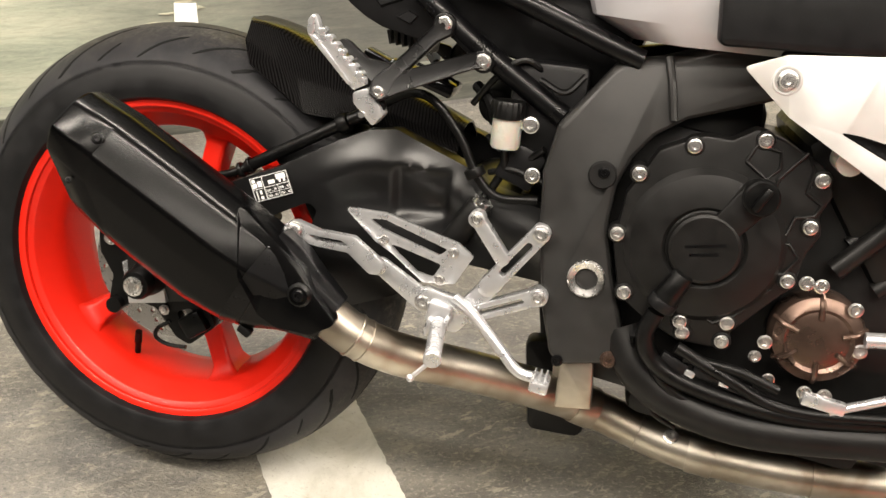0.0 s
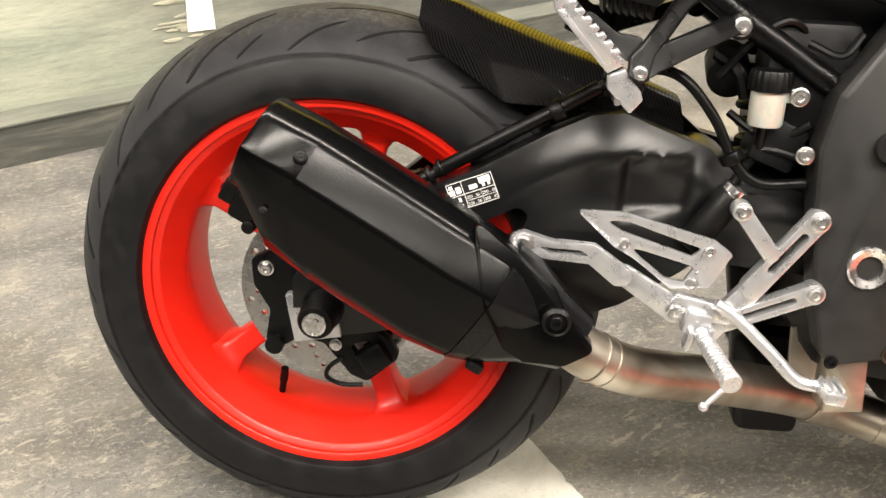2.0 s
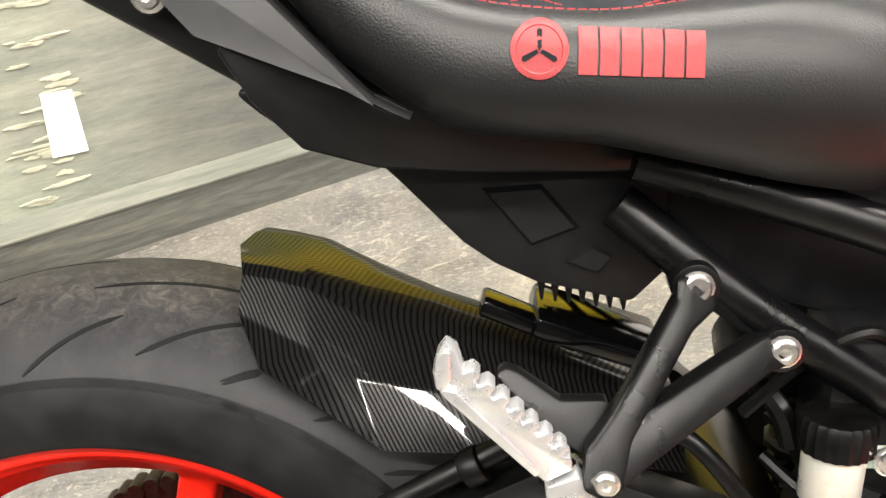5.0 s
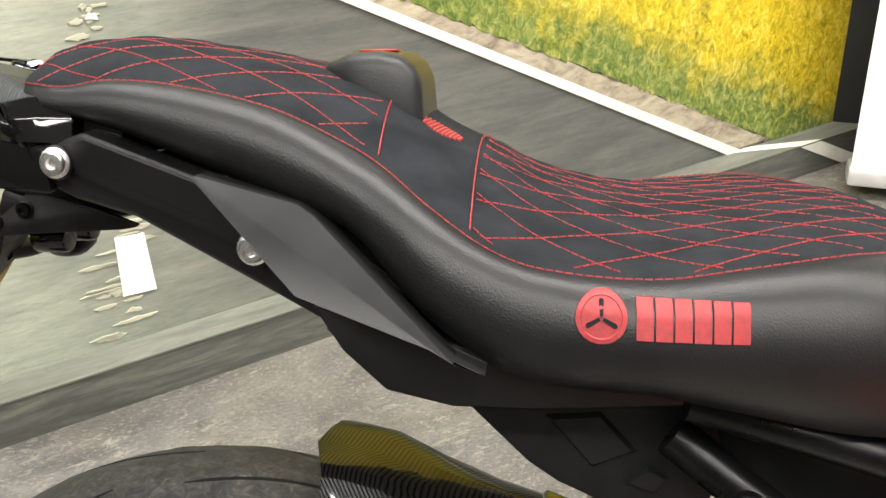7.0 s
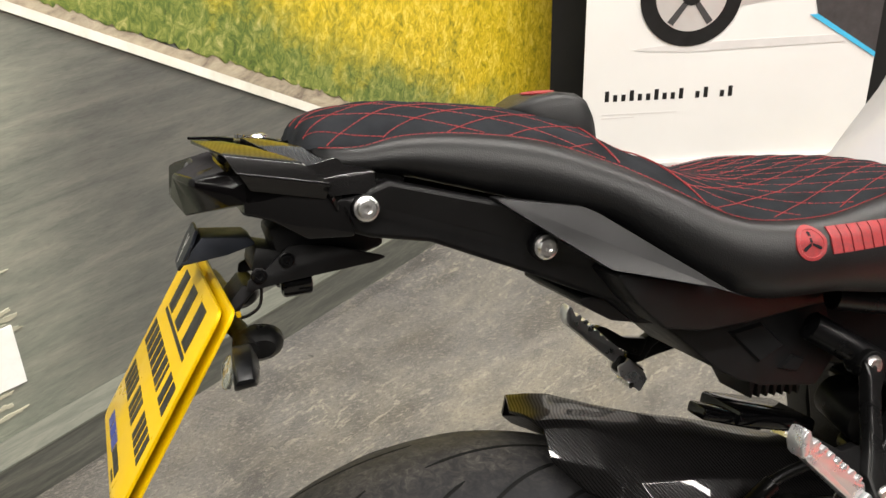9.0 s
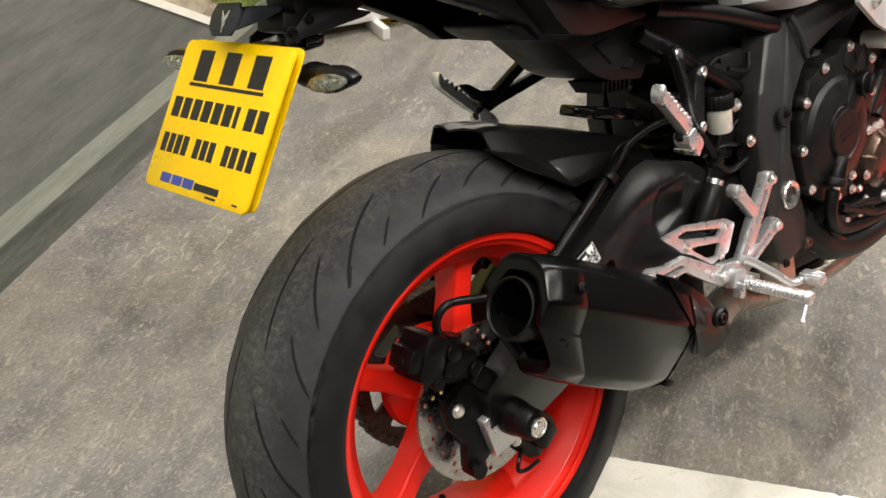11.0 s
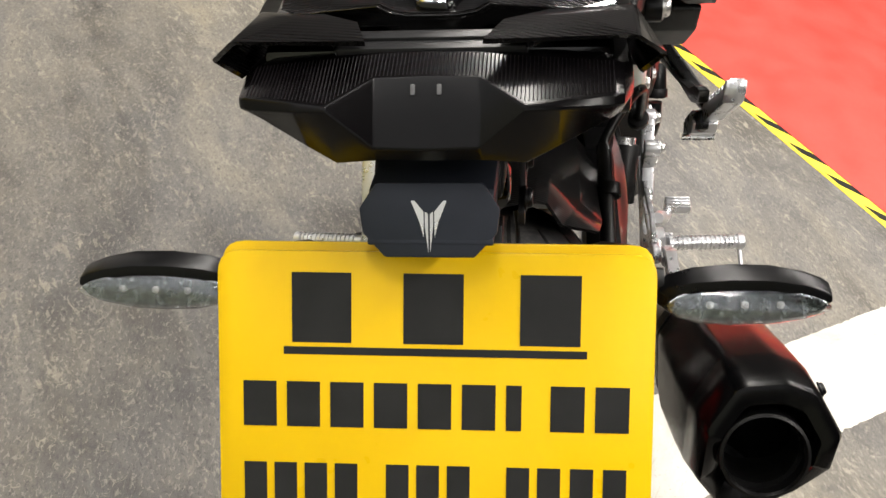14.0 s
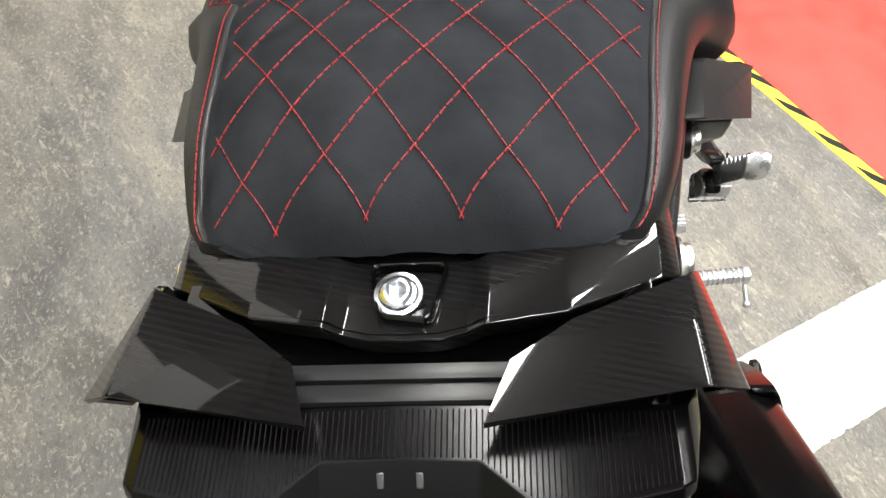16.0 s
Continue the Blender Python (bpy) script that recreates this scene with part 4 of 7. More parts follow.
bm = tube([(0.02, -0.11, 0.245), (0.006, -0.116, 0.236), (0.003, -0.116, 0.222), (0.02, -0.112, 0.212), (0.045, -0.11, 0.212)], 0.003, 8, 5)
part("speed_sensor", bm, M_hose, caliper_bracket)
bolt((0.012, -0.111, 0.262), RIGHT, 0.006, caliper_bracket, M_chrome)
bolt((-0.07, -0.11, 0.352), RIGHT, 0.0075, caliper_bracket, M_chrome)
adj = part("axle_block", plate([(-0.045, 0.326), (0.01, 0.336), (0.021, 0.278), (-0.034, 0.268)], -0.125, -0.11, 0.0015), M_alu, bike, "bare aluminium axle block")
spool = part("axle_slider", spin([(0.0001, -0.044), (0.012, -0.044), (0.0185, -0.042), (0.021, -0.036), (0.021, -0.02), (0.0235, -0.012), (0.0245, 0.0), (0.0245, 0.008), (0.0001, 0.008)], (0.0, -0.13, 0.314), (0, 1, 0), 36, None, False), M_hose, bike, "black plastic axle slider")
part("axle_nut", spin([(0.0105, 0), (0.013, -0.001), (0.0135, -0.003), (0.0115, -0.0035), (0.0105, -0.002), (0.008, -0.002), (0.0065, -0.004), (0.0001, -0.004)], (0.0, -0.1735, 0.314), (0, 1, 0), 28, None, False), M_chrome, spool, "bright steel axle bolt")
cyl_b = cyl((0.02, -0.118, 0.3), (0.05, -0.118, 0.304), 0.0035, seg=10)
part("adjuster_screw", cyl_b, M_chrome, adj)

# --- silencer ---
MUF_A, MUF_U = V((math.cos(radians(31)), 0.03, -math.sin(radians(31)))) * 1.024, V((math.sin(radians(31)), 0, math.cos(radians(31))))
MUF_O = V((-0.0545, -0.229, 0.5125))
MUF_SEC = round_poly([(0.012, 0.074), (0.038, 0.064), (0.059, 0.026), (0.052, -0.008), (0.036, -0.053), (0.017, -0.07), (-0.026, -0.077), (-0.055, -0.034), (-0.056, 0.03), (-0.03, 0.07)], [0.026, 0.02, 0.012, 0.03, 0.024, 0.018, 0.02, 0.02, 0.02, 0.02], 4)


def muf_ring(s, k, dv=0.0, du=0.0, bend=0.0):
    return [MUF_O + MUF_A * (s + bend * min(0.06, max(0.0, -0.002 - u))) + V((0, -1, 0)) * (v * k + dv) + MUF_U * (u * k + du) for v, u in MUF_SEC]


bm = bmesh.new()
loft(bm, [muf_ring(0.035, 0.97, 0, 0, 1.0), muf_ring(0.05, 1.0, 0, 0, 1.0), muf_ring(0.12, 1.02, 0, 0, 0.4), muf_ring(0.22, 1.02), muf_ring(0.262, 0.97, 0, 0.003), muf_ring(0.29, 0.88, -0.002, 0.005), muf_ring(0.32, 0.66, -0.004, 0.012), muf_ring(0.345, 0.46, -0.004, 0.018)])
silencer = part("silencer", bm, M_silencer, bike, "satin black exhaust silencer", 24)
bm = bmesh.new()
loft(bm, [muf_ring(0.035, 0.55, 0, 0, 1.0), muf_ring(0.004, 0.62, 0, 0, 1.0), muf_ring(-0.002, 0.66, 0, 0, 1.0), muf_ring(-0.005, 0.82, 0, 0, 1.0), muf_ring(-0.004, 0.885, 0, 0, 1.0), muf_ring(0.0, 0.925, 0, 0, 1.0), muf_ring(0.053, 1.005, 0, 0, 1.0), muf_ring(0.0545, 0.99, 0, 0, 1.0)], caps=False)
part("end_cap", bm, M_silencer, silencer, "satin black exhaust end cap", 40)
bm = spin([(0.032, 0.0), (0.0335, -0.003), (0.036, -0.002), (0.036, 0.02), (0.032, 0.02), (0.03, 0.07), (0.0001, 0.07)], MUF_O + V((0, 0.004, 0)) + MUF_U * 0.004, MUF_A, 36, None, False)
part("outlet", bm, M_hose, silencer, "sooty black exhaust outlet")
for s, v, u, r in ((0.047, 0.05, 0.045, 0.0055), (0.043, 0.05, -0.02, 0.003)):
    bolt(MUF_O + MUF_A * s + RIGHT * v + MUF_U * u, RIGHT + MUF_U * 0.4, r, silencer, M_black)
bm = bmesh.new()
ca = [(0.21, 0.082), (0.27, 0.073), (0.316, 0.064), (0.342, 0.048), (0.382, 0.036), (0.366, 0.006), (0.33, -0.012), (0.305, -0.01), (0.264, 0.02)]
top = [MUF_O + MUF_A * s + RIGHT * (0.064 - 0.55 * max(0, u - 0.026) - 0.2 * max(0, 0.026 - u) - 0.02 * max(0, s - 0.26) / 0.1) + MUF_U * u for s, u in round_poly(ca, 0.006, 3)]
loft(bm, [[p + V((0, 0.02, 0)) for p in top], top])
tri_caps(bm)
bevel_sharp(bm, 0.003, 50)
shield = part("heat_shield", bm, M_silencer, silencer, "satin black heat shield", 30)
bm = bmesh.new()
loft(bm, [muf_ring(0.268, 0.975, 0, 0.004), muf_ring(0.3, 0.87, -0.004, 0.008), muf_ring(0.33, 0.66, -0.004, 0.014), muf_ring(0.372, 0.46, -0.004, 0.018)])
part("shield_collar", bm, M_black, silencer, "", 24)
grommet = MUF_O + MUF_A * 0.33 + RIGHT * 0.047 + MUF_U * 0.044
part("grommet", spin([(0.0001, -0.002), (0.014, -0.002), (0.0145, 0.003), (0.011, 0.006), (0.0105, 0.002), (0.0001, 0.002)], grommet, RIGHT, 28, None, False), M_hose, shield)
bolt(grommet + RIGHT * 0.002, RIGHT, 0.0075, shield, M_black)
bm = bmesh.new()
lump(bm, MUF_O + MUF_A * 0.3 + RIGHT * 0.012 + MUF_U * -0.056, (0.018, 0.014, 0.011), (0, 31, 0), 0.003)
part("shield_clip", bm, M_hose, silencer)

# --- exhaust pipe ---
PIPE = [(0.262, -0.2, 0.338), (0.305, -0.19, 0.307), (0.36, -0.16, 0.279), (0.45, -0.11, 0.252), (0.56, -0.05, 0.214), (0.63, -0.028, 0.188), (0.73, -0.045, 0.168), (0.86, -0.06, 0.168), (1.02, -0.06, 0.178)]
exhaust = part("exhaust_pipe", tube(PIPE, 0.0275, 24, 8), M_steel, bike, "bare steel exhaust pipe with brown heat tint")
PL = smooth_line(PIPE, 8)
for i, w, g in ((8, 0.004, 1.06), (10, 0.003, 1.04), (36, 0.03, 1.09), (44, 0.003, 1.05), (50, 0.035, 1.06), (58, 0.003, 1.05)):
    d = (PL[i + 1] - PL[i - 1]).normalized()
    part("pipe_band", cyl(PL[i] - d * w / 2, PL[i] + d * w / 2, 0.0275 * g, seg=28, bevel=0.001), M_steel, exhaust)
bm = plate([(0.545, 0.305), (0.595, 0.31), (0.607, 0.2), (0.59, 0.188), (0.552, 0.205)], -0.062, -0.056, 0.001, 0.004)
hanger = part("hanger_bracket", bm, M_steel, exhaust, "flat bare steel pipe hanger")
bolt(PL[47] + V((0, -0.02, 0.02)), V((0, -0.7, 0.7)), 0.008, exhaust)

# --- swingarm ---
SA = [(-0.035, 0.292), (0.01, 0.275), (0.06, 0.285), (0.16, 0.318), (0.27, 0.314), (0.335, 0.342), (0.415, 0.40), (0.6, 0.38), (0.61, 0.46), (0.44, 0.5), (0.414, 0.522), (0.345, 0.546), (0.32, 0.556), (0.285, 0.551), (0.245, 0.532), (0.17, 0.489), (0.1, 0.456), (0.03, 0.395), (-0.035, 0.352)]
slot = round_poly([(0.052, 0.36), (0.14, 0.41), (0.215, 0.45), (0.227, 0.44), (0.218, 0.415), (0.15, 0.365), (0.08, 0.335)], 0.012)


def arm_skew(x, z):
    """The arm bows out in the middle and curls in at its top and bottom edges."""
    mid = 0.42 + (x - 0.2) * 0.12
    return 0.035 * max(0.0, (x - 0.3)) + 0.5 * max(0.0, abs(z - mid) - 0.055) ** 1.4


SA_TOP = [(-0.035, 0.352), (0.03, 0.395), (0.1, 0.456), (0.17, 0.489), (0.245, 0.532), (0.285, 0.551), (0.32, 0.556), (0.345, 0.546), (0.414, 0.522), (0.44, 0.5), (0.61, 0.46)]


def arm_top(x):
    """Height of the arm's upper edge."""
    for (xa, za), (xb, zb) in zip(SA_TOP, SA_TOP[1:]):
        if x <= xb:
            return za + (zb - za) * (x - xa) / (xb - xa)
    return SA_TOP[-1][1]


def ease(v, a, b):
    """Soft step from 0 at a to 1 at b."""
    q = min(1.0, max(0.0, (v - a) / (b - a)))
    return q * q * (3 - 2 * q)


def arm_form(x, z):
    """Pressed shape of the arm: a rounded crest below its top edge and a soft-edged pocket near the pivot."""
    d = sum(arm_top(x + k * 0.012) for k in range(-3, 4)) / 7 - z
    grow = ease(x, 0.19, 0.29)
    crest = -0.009 * math.exp(-((d - 0.036) / 0.022) ** 2) * grow
    waist = 0.007 * math.exp(-((d - 0.085) / 0.028) ** 2) * grow
    pocket = 0.009 * ease(x, 0.318, 0.331) * ease(x, 0.4, 0.388) * ease(z, 0.438 + 0.2 * (x - 0.33), 0.452 + 0.2 * (x - 0.33)) * ease(z, 0.516, 0.504)
    return arm_skew(x, z) + crest + waist + pocket


sa_bm = plate(SA, -0.128, -0.088, 0.013, 0.014, [slot], 4)
for x in [-0.03 + 0.012 * i for i in range(29)] + [0.314 + 0.004 * i for i in range(23)] + [0.41 + 0.012 * i for i in range(17)]:
    bmesh.ops.bisect_plane(sa_bm, geom=list(sa_bm.verts) + list(sa_bm.edges) + list(sa_bm.faces), plane_co=(x, 0, 0), plane_no=(1, 0, 0))
for i in range(58):
    bmesh.ops.bisect_plane(sa_bm, geom=list(sa_bm.verts) + list(sa_bm.edges) + list(sa_bm.faces), plane_co=(0.2, 0, 0.25 + 0.006 * i), plane_no=(-0.3, 0, 1))
for v in sa_bm.verts:
    if v.co.y < -0.1:
        v.co.y += arm_form(v.co.x, v.co.z)
swingarm = part("swingarm", sa_bm, M_satin, bike, "satin black aluminium swingarm", 50)
part("swingarm", mirrored(plate(SA, -0.128, -0.096, 0.008, 0.014, [slot], 2)), M_satin, bike, "far arm of the swingarm", 28)
bm = cyl((0.43, -0.11, 0.45), (0.43, 0.11, 0.45), 0.05, seg=20)
part("swingarm_bridge", bm, M_satin, bike)
# tyre pressure sticker
ST_O, ST_X, ST_Z = V((0.146, -0.1295, 0.4395)), V((0.048, 0.0, 0.0195)).normalized(), V((-0.0195, 0, 0.048)).normalized()
STW, STH = 0.0518, 0.031


def sticker_quad(bm, a, b, c, d, lift):
    """A rectangle from (a, b) to (c, d) on the sticker."""
    loft(bm, [[ST_O + ST_X * u + ST_Z * v + RIGHT * k for u, v in ((a, b), (c, b), (c, d), (a, d))] for k in (0, lift)])


bm = bmesh.new()
sticker_quad(bm, -0.001, -0.001, STW + 0.001, STH + 0.001, 0.0006)
sticker = part("sticker", bm, M_ink, swingarm, "black and white tyre pressure sticker")
bm = bmesh.new()
for a, b, c, d in ((0, 0, STW, 0.0007), (0, STH - 0.0007, STW, STH), (0, 0, 0.0007, STH), (STW - 0.0007, 0, STW, STH), (0, 0.0155, STW, 0.0162), (0.0165, 0, 0.0172, STH), (0.0165, 0.0075, STW, 0.008), (0.035, 0, 0.0354, 0.0155),
                   (0.0015, 0.0175, 0.0075, 0.0235), (0.009, 0.018, 0.015, 0.0255), (0.002, 0.0245, 0.0065, 0.0285), (0.024, 0.0185, 0.033, 0.0235), (0.036, 0.022, 0.049, 0.029), (0.0385, 0.018, 0.0415, 0.0225), (0.0445, 0.018, 0.0475, 0.0225), (0.004, 0.002, 0.0055, 0.0135), (0.0085, 0.002, 0.0125, 0.006), (0.009, 0.0085, 0.012, 0.0135)):
    sticker_quad(bm, a, b, c, d, 0.0009)
part("sticker_print", bm, M_white, sticker)
ST_M = Matrix.Identity(4)
for i, ax in enumerate((ST_X, ST_Z, RIGHT)):
    for j in range(3):
        ST_M[j][i] = ax[j]


def words(text, size, m, material, parent, name="lettering"):
    """Raised lettering in the built-in font as a mesh, at the pose m."""
    cu = bpy.data.curves.new(name, "FONT")
    cu.body, cu.size, cu.extrude = text, size, 0.0002
    tmp = new("tmp", cu)
    me = bpy.data.meshes.new_from_object(tmp.evaluated_get(bpy.context.evaluated_depsgraph_get()))
    bpy.data.objects.remove(tmp)
    me.materials.append(material)
    ob = new(name, me)
    ob.parent = parent
    ob.matrix_local = m
    return ob


for r, v in enumerate((0.0022, 0.0096)):
    for c, (u, txt) in enumerate(((0.0178, "250 . 36"), (0.036, "290 . 42"))):
        words(txt, 0.0046, Matrix.Translation(ST_O + ST_X * u + ST_Z * v + RIGHT * 0.0009) @ ST_M, M_white, sticker)

# brake hose and its clips
HOSE = [(-0.055, -0.085, 0.43), (-0.062, -0.09, 0.465), (-0.045, -0.097, 0.486), (0.0, -0.11, 0.479), (0.056, -0.115, 0.463), (0.1, -0.114, 0.468), (0.174, -0.11, 0.508), (0.252, -0.108, 0.556), (0.292, -0.105, 0.58), (0.335, -0.13, 0.604), (0.37, -0.148, 0.6), (0.405, -0.152, 0.563), (0.43, -0.152, 0.52), (0.458, -0.152, 0.498), (0.505, -0.15, 0.5)]
hose = part("brake_hose", tube(HOSE, 0.0055, 12, 7), M_hose, bike, "black rubber brake hose along the swingarm")
part("hose_sleeve", cyl((0.122, -0.112, 0.479), (0.292, -0.106, 0.58), 0.0082, seg=16, bevel=0.001), M_hose, hose)
for x, z, w in ((0.249, 0.5535, 0.014), (0.116, 0.475, 0.006), (0.128, 0.4835, 0.005), (0.427, 0.524, 0.012)):
    d = V((0.86, 0, 0.51)) if x < 0.3 else V((0.5, 0, -0.86))
    p = V((x, -0.111 if x < 0.3 else -0.152, z))
    part("hose_clip", cyl(p - d * w / 2, p + d * w / 2, 0.0125 if w > 0.01 else 0.0105, seg=16, bevel=0.0015), M_hose, hose)

# --- carbon hugger over the tyre ---
# right half, from behind to the front: lower lip, crease, shoulder and crown, each x, half width, z
HUG = [((0.0935, 0.064, 0.6345), (0.0926, 0.0626, 0.6357), (0.094, 0.05, 0.659), (0.08, 0, 0.6625)), ((0.1135, 0.095, 0.611), (0.112, 0.069, 0.6285), (0.113, 0.0505, 0.656), (0.1, 0, 0.661)),
       ((0.152, 0.099, 0.586), (0.14, 0.074, 0.6165), (0.137, 0.0515, 0.65), (0.125, 0, 0.6565)), ((0.1915, 0.102, 0.558), (0.172, 0.08, 0.598), (0.181, 0.053, 0.6255), (0.17, 0, 0.6445)),
       ((0.236, 0.099, 0.556), (0.22, 0.08, 0.5905), (0.223, 0.055, 0.605), (0.22, 0, 0.6265)), ((0.28, 0.1, 0.555), (0.275, 0.08, 0.578), (0.272, 0.055, 0.59), (0.27, 0, 0.6085)),
       ((0.33, 0.09, 0.548), (0.33, 0.076, 0.56), (0.33, 0.05, 0.573), (0.33, 0, 0.584)), ((0.39, 0.075, 0.53), (0.39, 0.066, 0.54), (0.39, 0.045, 0.55), (0.39, 0, 0.56))]
bm = bmesh.new()
rings = []
for lip, crease, shoulder, crown in HUG:
    lip, crease, shoulder, crown = V(lip), V(crease), V(shoulder), V(crown)
    half = [lip, crease, shoulder, shoulder.lerp(crown, 0.22) + V((0, 0, 0.0035)), shoulder.lerp(crown, 0.55) + V((0, 0, 0.004)), crown]
    rings.append([(q.x, -q.y, q.z) for q in half] + [(q.x, q.y, q.z) for q in reversed(half[:-1])])
loft(bm, rings, closed=False)
bmesh.ops.recalc_face_normals(bm, faces=bm.faces)
bevel_sharp(bm, 0.003, 14, 3)
bmesh.ops.solidify(bm, geom=list(bm.faces), thickness=0.003)
hugger = part("rear_hugger", bm, M_carbon, bike, "glossy carbon fibre rear hugger with a flared lip", 40)
bm = bmesh.new()
lump(bm, (0.285, -0.045, 0.627), (0.07, 0.03, 0.012), (0, 22, 0), 0.003)
lump(bm, (0.33, -0.03, 0.615), (0.09, 0.07, 0.016), (0, 18, 0), 0.004)
part("hugger_mount", bm, M_gloss, hugger)

# --- foot rest plates, right side ---
heel = plate([(0.274, 0.462), (0.326, 0.462), (0.42, 0.438), (0.44, 0.424), (0.42, 0.386), (0.38, 0.382), (0.338, 0.413), (0.317, 0.424)], -0.168, -0.163, 0.0012, 0.004,
             [round_poly([(0.305, 0.452), (0.327, 0.4535), (0.408, 0.428), (0.398, 0.419), (0.325, 0.441)], 0.003), round_poly([(0.329, 0.427), (0.402, 0.408), (0.392, 0.39), (0.372, 0.394)], 0.004)])
heel_guard = part("heel_guard", heel, M_alu, bike, "cut-out bare aluminium heel guard")
for x, z in ((0.415, 0.425), (0.327, 0.428), (0.401, 0.389)):
    bolt((x, -0.1685, z), RIGHT, 0.0055, heel_guard)
tie = plate([(0.207, 0.436), (0.222, 0.442), (0.25, 0.434), (0.296, 0.432), (0.337, 0.404), (0.331, 0.39), (0.318, 0.39), (0.29, 0.412), (0.25, 0.414), (0.225, 0.417), (0.21, 0.42)], -0.193, -0.181, 0.002, 0.008, [round_poly([(0.236, 0.428), (0.252, 0.4265), (0.28, 0.426), (0.292, 0.42), (0.27, 0.42), (0.25, 0.4205)], 0.003)])
tie_arm = part("silencer_arm", tie, M_alu, bike, "bare aluminium silencer hanger arm")
bolt((0.2215, -0.1935, 0.43), RIGHT, 0.0085, tie_arm, M_chrome, 0.6)
link = part("link_bar", plate(capsule((0.329, 0.397), (0.386, 0.361), 0.011, 0.0135), -0.18, -0.17, 0.002), M_alu, bike, "bare aluminium link bar")
bolt((0.328, -0.1805, 0.396), RIGHT, 0.007, link)
bolt((0.386, -0.1805, 0.3615), RIGHT, 0.0085, link)
foot_bracket = None
for a, b, ra, rb, o, cut in (((0.424, 0.34), (0.47, 0.4), 0.0125, 0.0115, 0.0, None), ((0.462, 0.392), (0.517, 0.468), 0.012, 0.011, 0.0012, ((0.478, 0.414), (0.505, 0.451), 0.0042)), ((0.44, 0.474), (0.475, 0.43), 0.0085, 0.009, 0.0018, None), ((0.434, 0.35), (0.524, 0.391), 0.0095, 0.0105, 0.0024, ((0.458, 0.361), (0.504, 0.382), 0.0035)), ((0.39, 0.368), (0.44, 0.36), 0.0115, 0.01, 0.003, None)):
    arm = plate(capsule(a, b, ra, rb), -0.179 - o, -0.165, 0.0022, 0, [capsule(*cut)] if cut else [])
    if foot_bracket is None:
        foot_bracket = part("foot_bracket", arm, M_alu, bike, "Y-shaped bare aluminium foot rest bracket")
    else:
        part("bracket_arm", arm, M_alu, foot_bracket)
for x, y, z, r in ((0.44, -0.183, 0.474, 0.0078), (0.517, -0.183, 0.468, 0.0088), (0.524, -0.184, 0.391, 0.0088)):
    part("boss", cyl((x, y + 0.02, z), (x, y + 0.001, z), r * 1.3, seg=24, bevel=0.0015), M_alu, foot_bracket)
    bolt((x, y, z), RIGHT, r * 0.8, foot_bracket)
bm = bmesh.new()
lump(bm, (0.408, -0.184, 0.353), (0.028, 0.02, 0.026), (0, 12, 0), 0.003)
lump(bm, (0.399, -0.197, 0.339), (0.007, 0.018, 0.022), (0, 12, 0), 0.002)
lump(bm, (0.42, -0.197, 0.343), (0.006, 0.018, 0.022), (0, 12, 0), 0.002)
part("peg_clevis", bm, M_alu, foot_bracket)
def knurled(p0, p1):
    """A turned foot peg with ring ridges and a broader end."""
    p0, p1 = V(p0), V(p1)
    L = (p1 - p0).length
    prof = [(0.0001, 0), (0.008, 0)]
    for i in range(13):
        h = L * (0.12 + 0.8 * i / 12)
        prof += [(0.0078, h), (0.0096, h + 0.0004), (0.0096, h + 0.0026), (0.0078, h + 0.003)]
    prof += [(0.0105, L - 0.001), (0.0105, L + 0.006), (0.009, L + 0.0075), (0.0001, L + 0.0075)]
    return spin(prof, p0, p1 - p0, 20, None, False)


P0, P1 = V((0.411, -0.200, 0.346)), V((0.424, -0.289, 0.338))
bm = knurled(P0, P1)
peg = part("foot_peg", bm, M_alu, bike, "knurled bare aluminium foot peg")
bm = cyl((0.422, -0.291, 0.333), (0.402, -0.294, 0.311), 0.003, 0.0026, 12)
bmesh.ops.create_icosphere(bm, subdivisions=2, radius=0.0048, matrix=Matrix.Translation((0.402, -0.294, 0.311)))
part("bank_feeler", bm, M_alu, peg)
pedal = part("brake_pedal", tube([(0.425, -0.186, 0.376), (0.45, -0.19, 0.36), (0.485, -0.2, 0.33), (0.512, -0.206, 0.305), (0.535, -0.212, 0.302)], 0.0068, 14, 6), M_alu, bike, "bare aluminium brake pedal")
bm = bmesh.new()
lump(bm, (0.542, -0.226, 0.303), (0.022, 0.036, 0.014), (0, 8, 0), 0.003)
for i in range(3):
    lump(bm, (0.535 + i * 0.007, -0.226, 0.312), (0.003, 0.034, 0.005), (0, 8, 0), 0.001, 1)
part("pedal_pad", bm, M_alu, pedal)
part("brake_cylinder", cyl((0.4, -0.135, 0.42), (0.437, -0.14, 0.482), 0.0165, seg=20, bevel=0.002), M_engine, bike, "black rear brake master cylinder")
part("cylinder_collar", cyl((0.434, -0.139, 0.477), (0.441, -0.14, 0.489), 0.0125, seg=18), M_chrome, bike)

# left foot rest, seen from behind
bm = knurled((0.411, 0.2, 0.346), (0.424, 0.289, 0.338))
left_peg = part("foot_peg", bm, M_alu, bike, "knurled bare aluminium foot peg")
part("foot_bracket", mirrored(plate(capsule((0.412, 0.348), (0.518, 0.467), 0.012), -0.2, -0.163, 0.003)), M_alu, bike, "bare aluminium foot rest bracket")

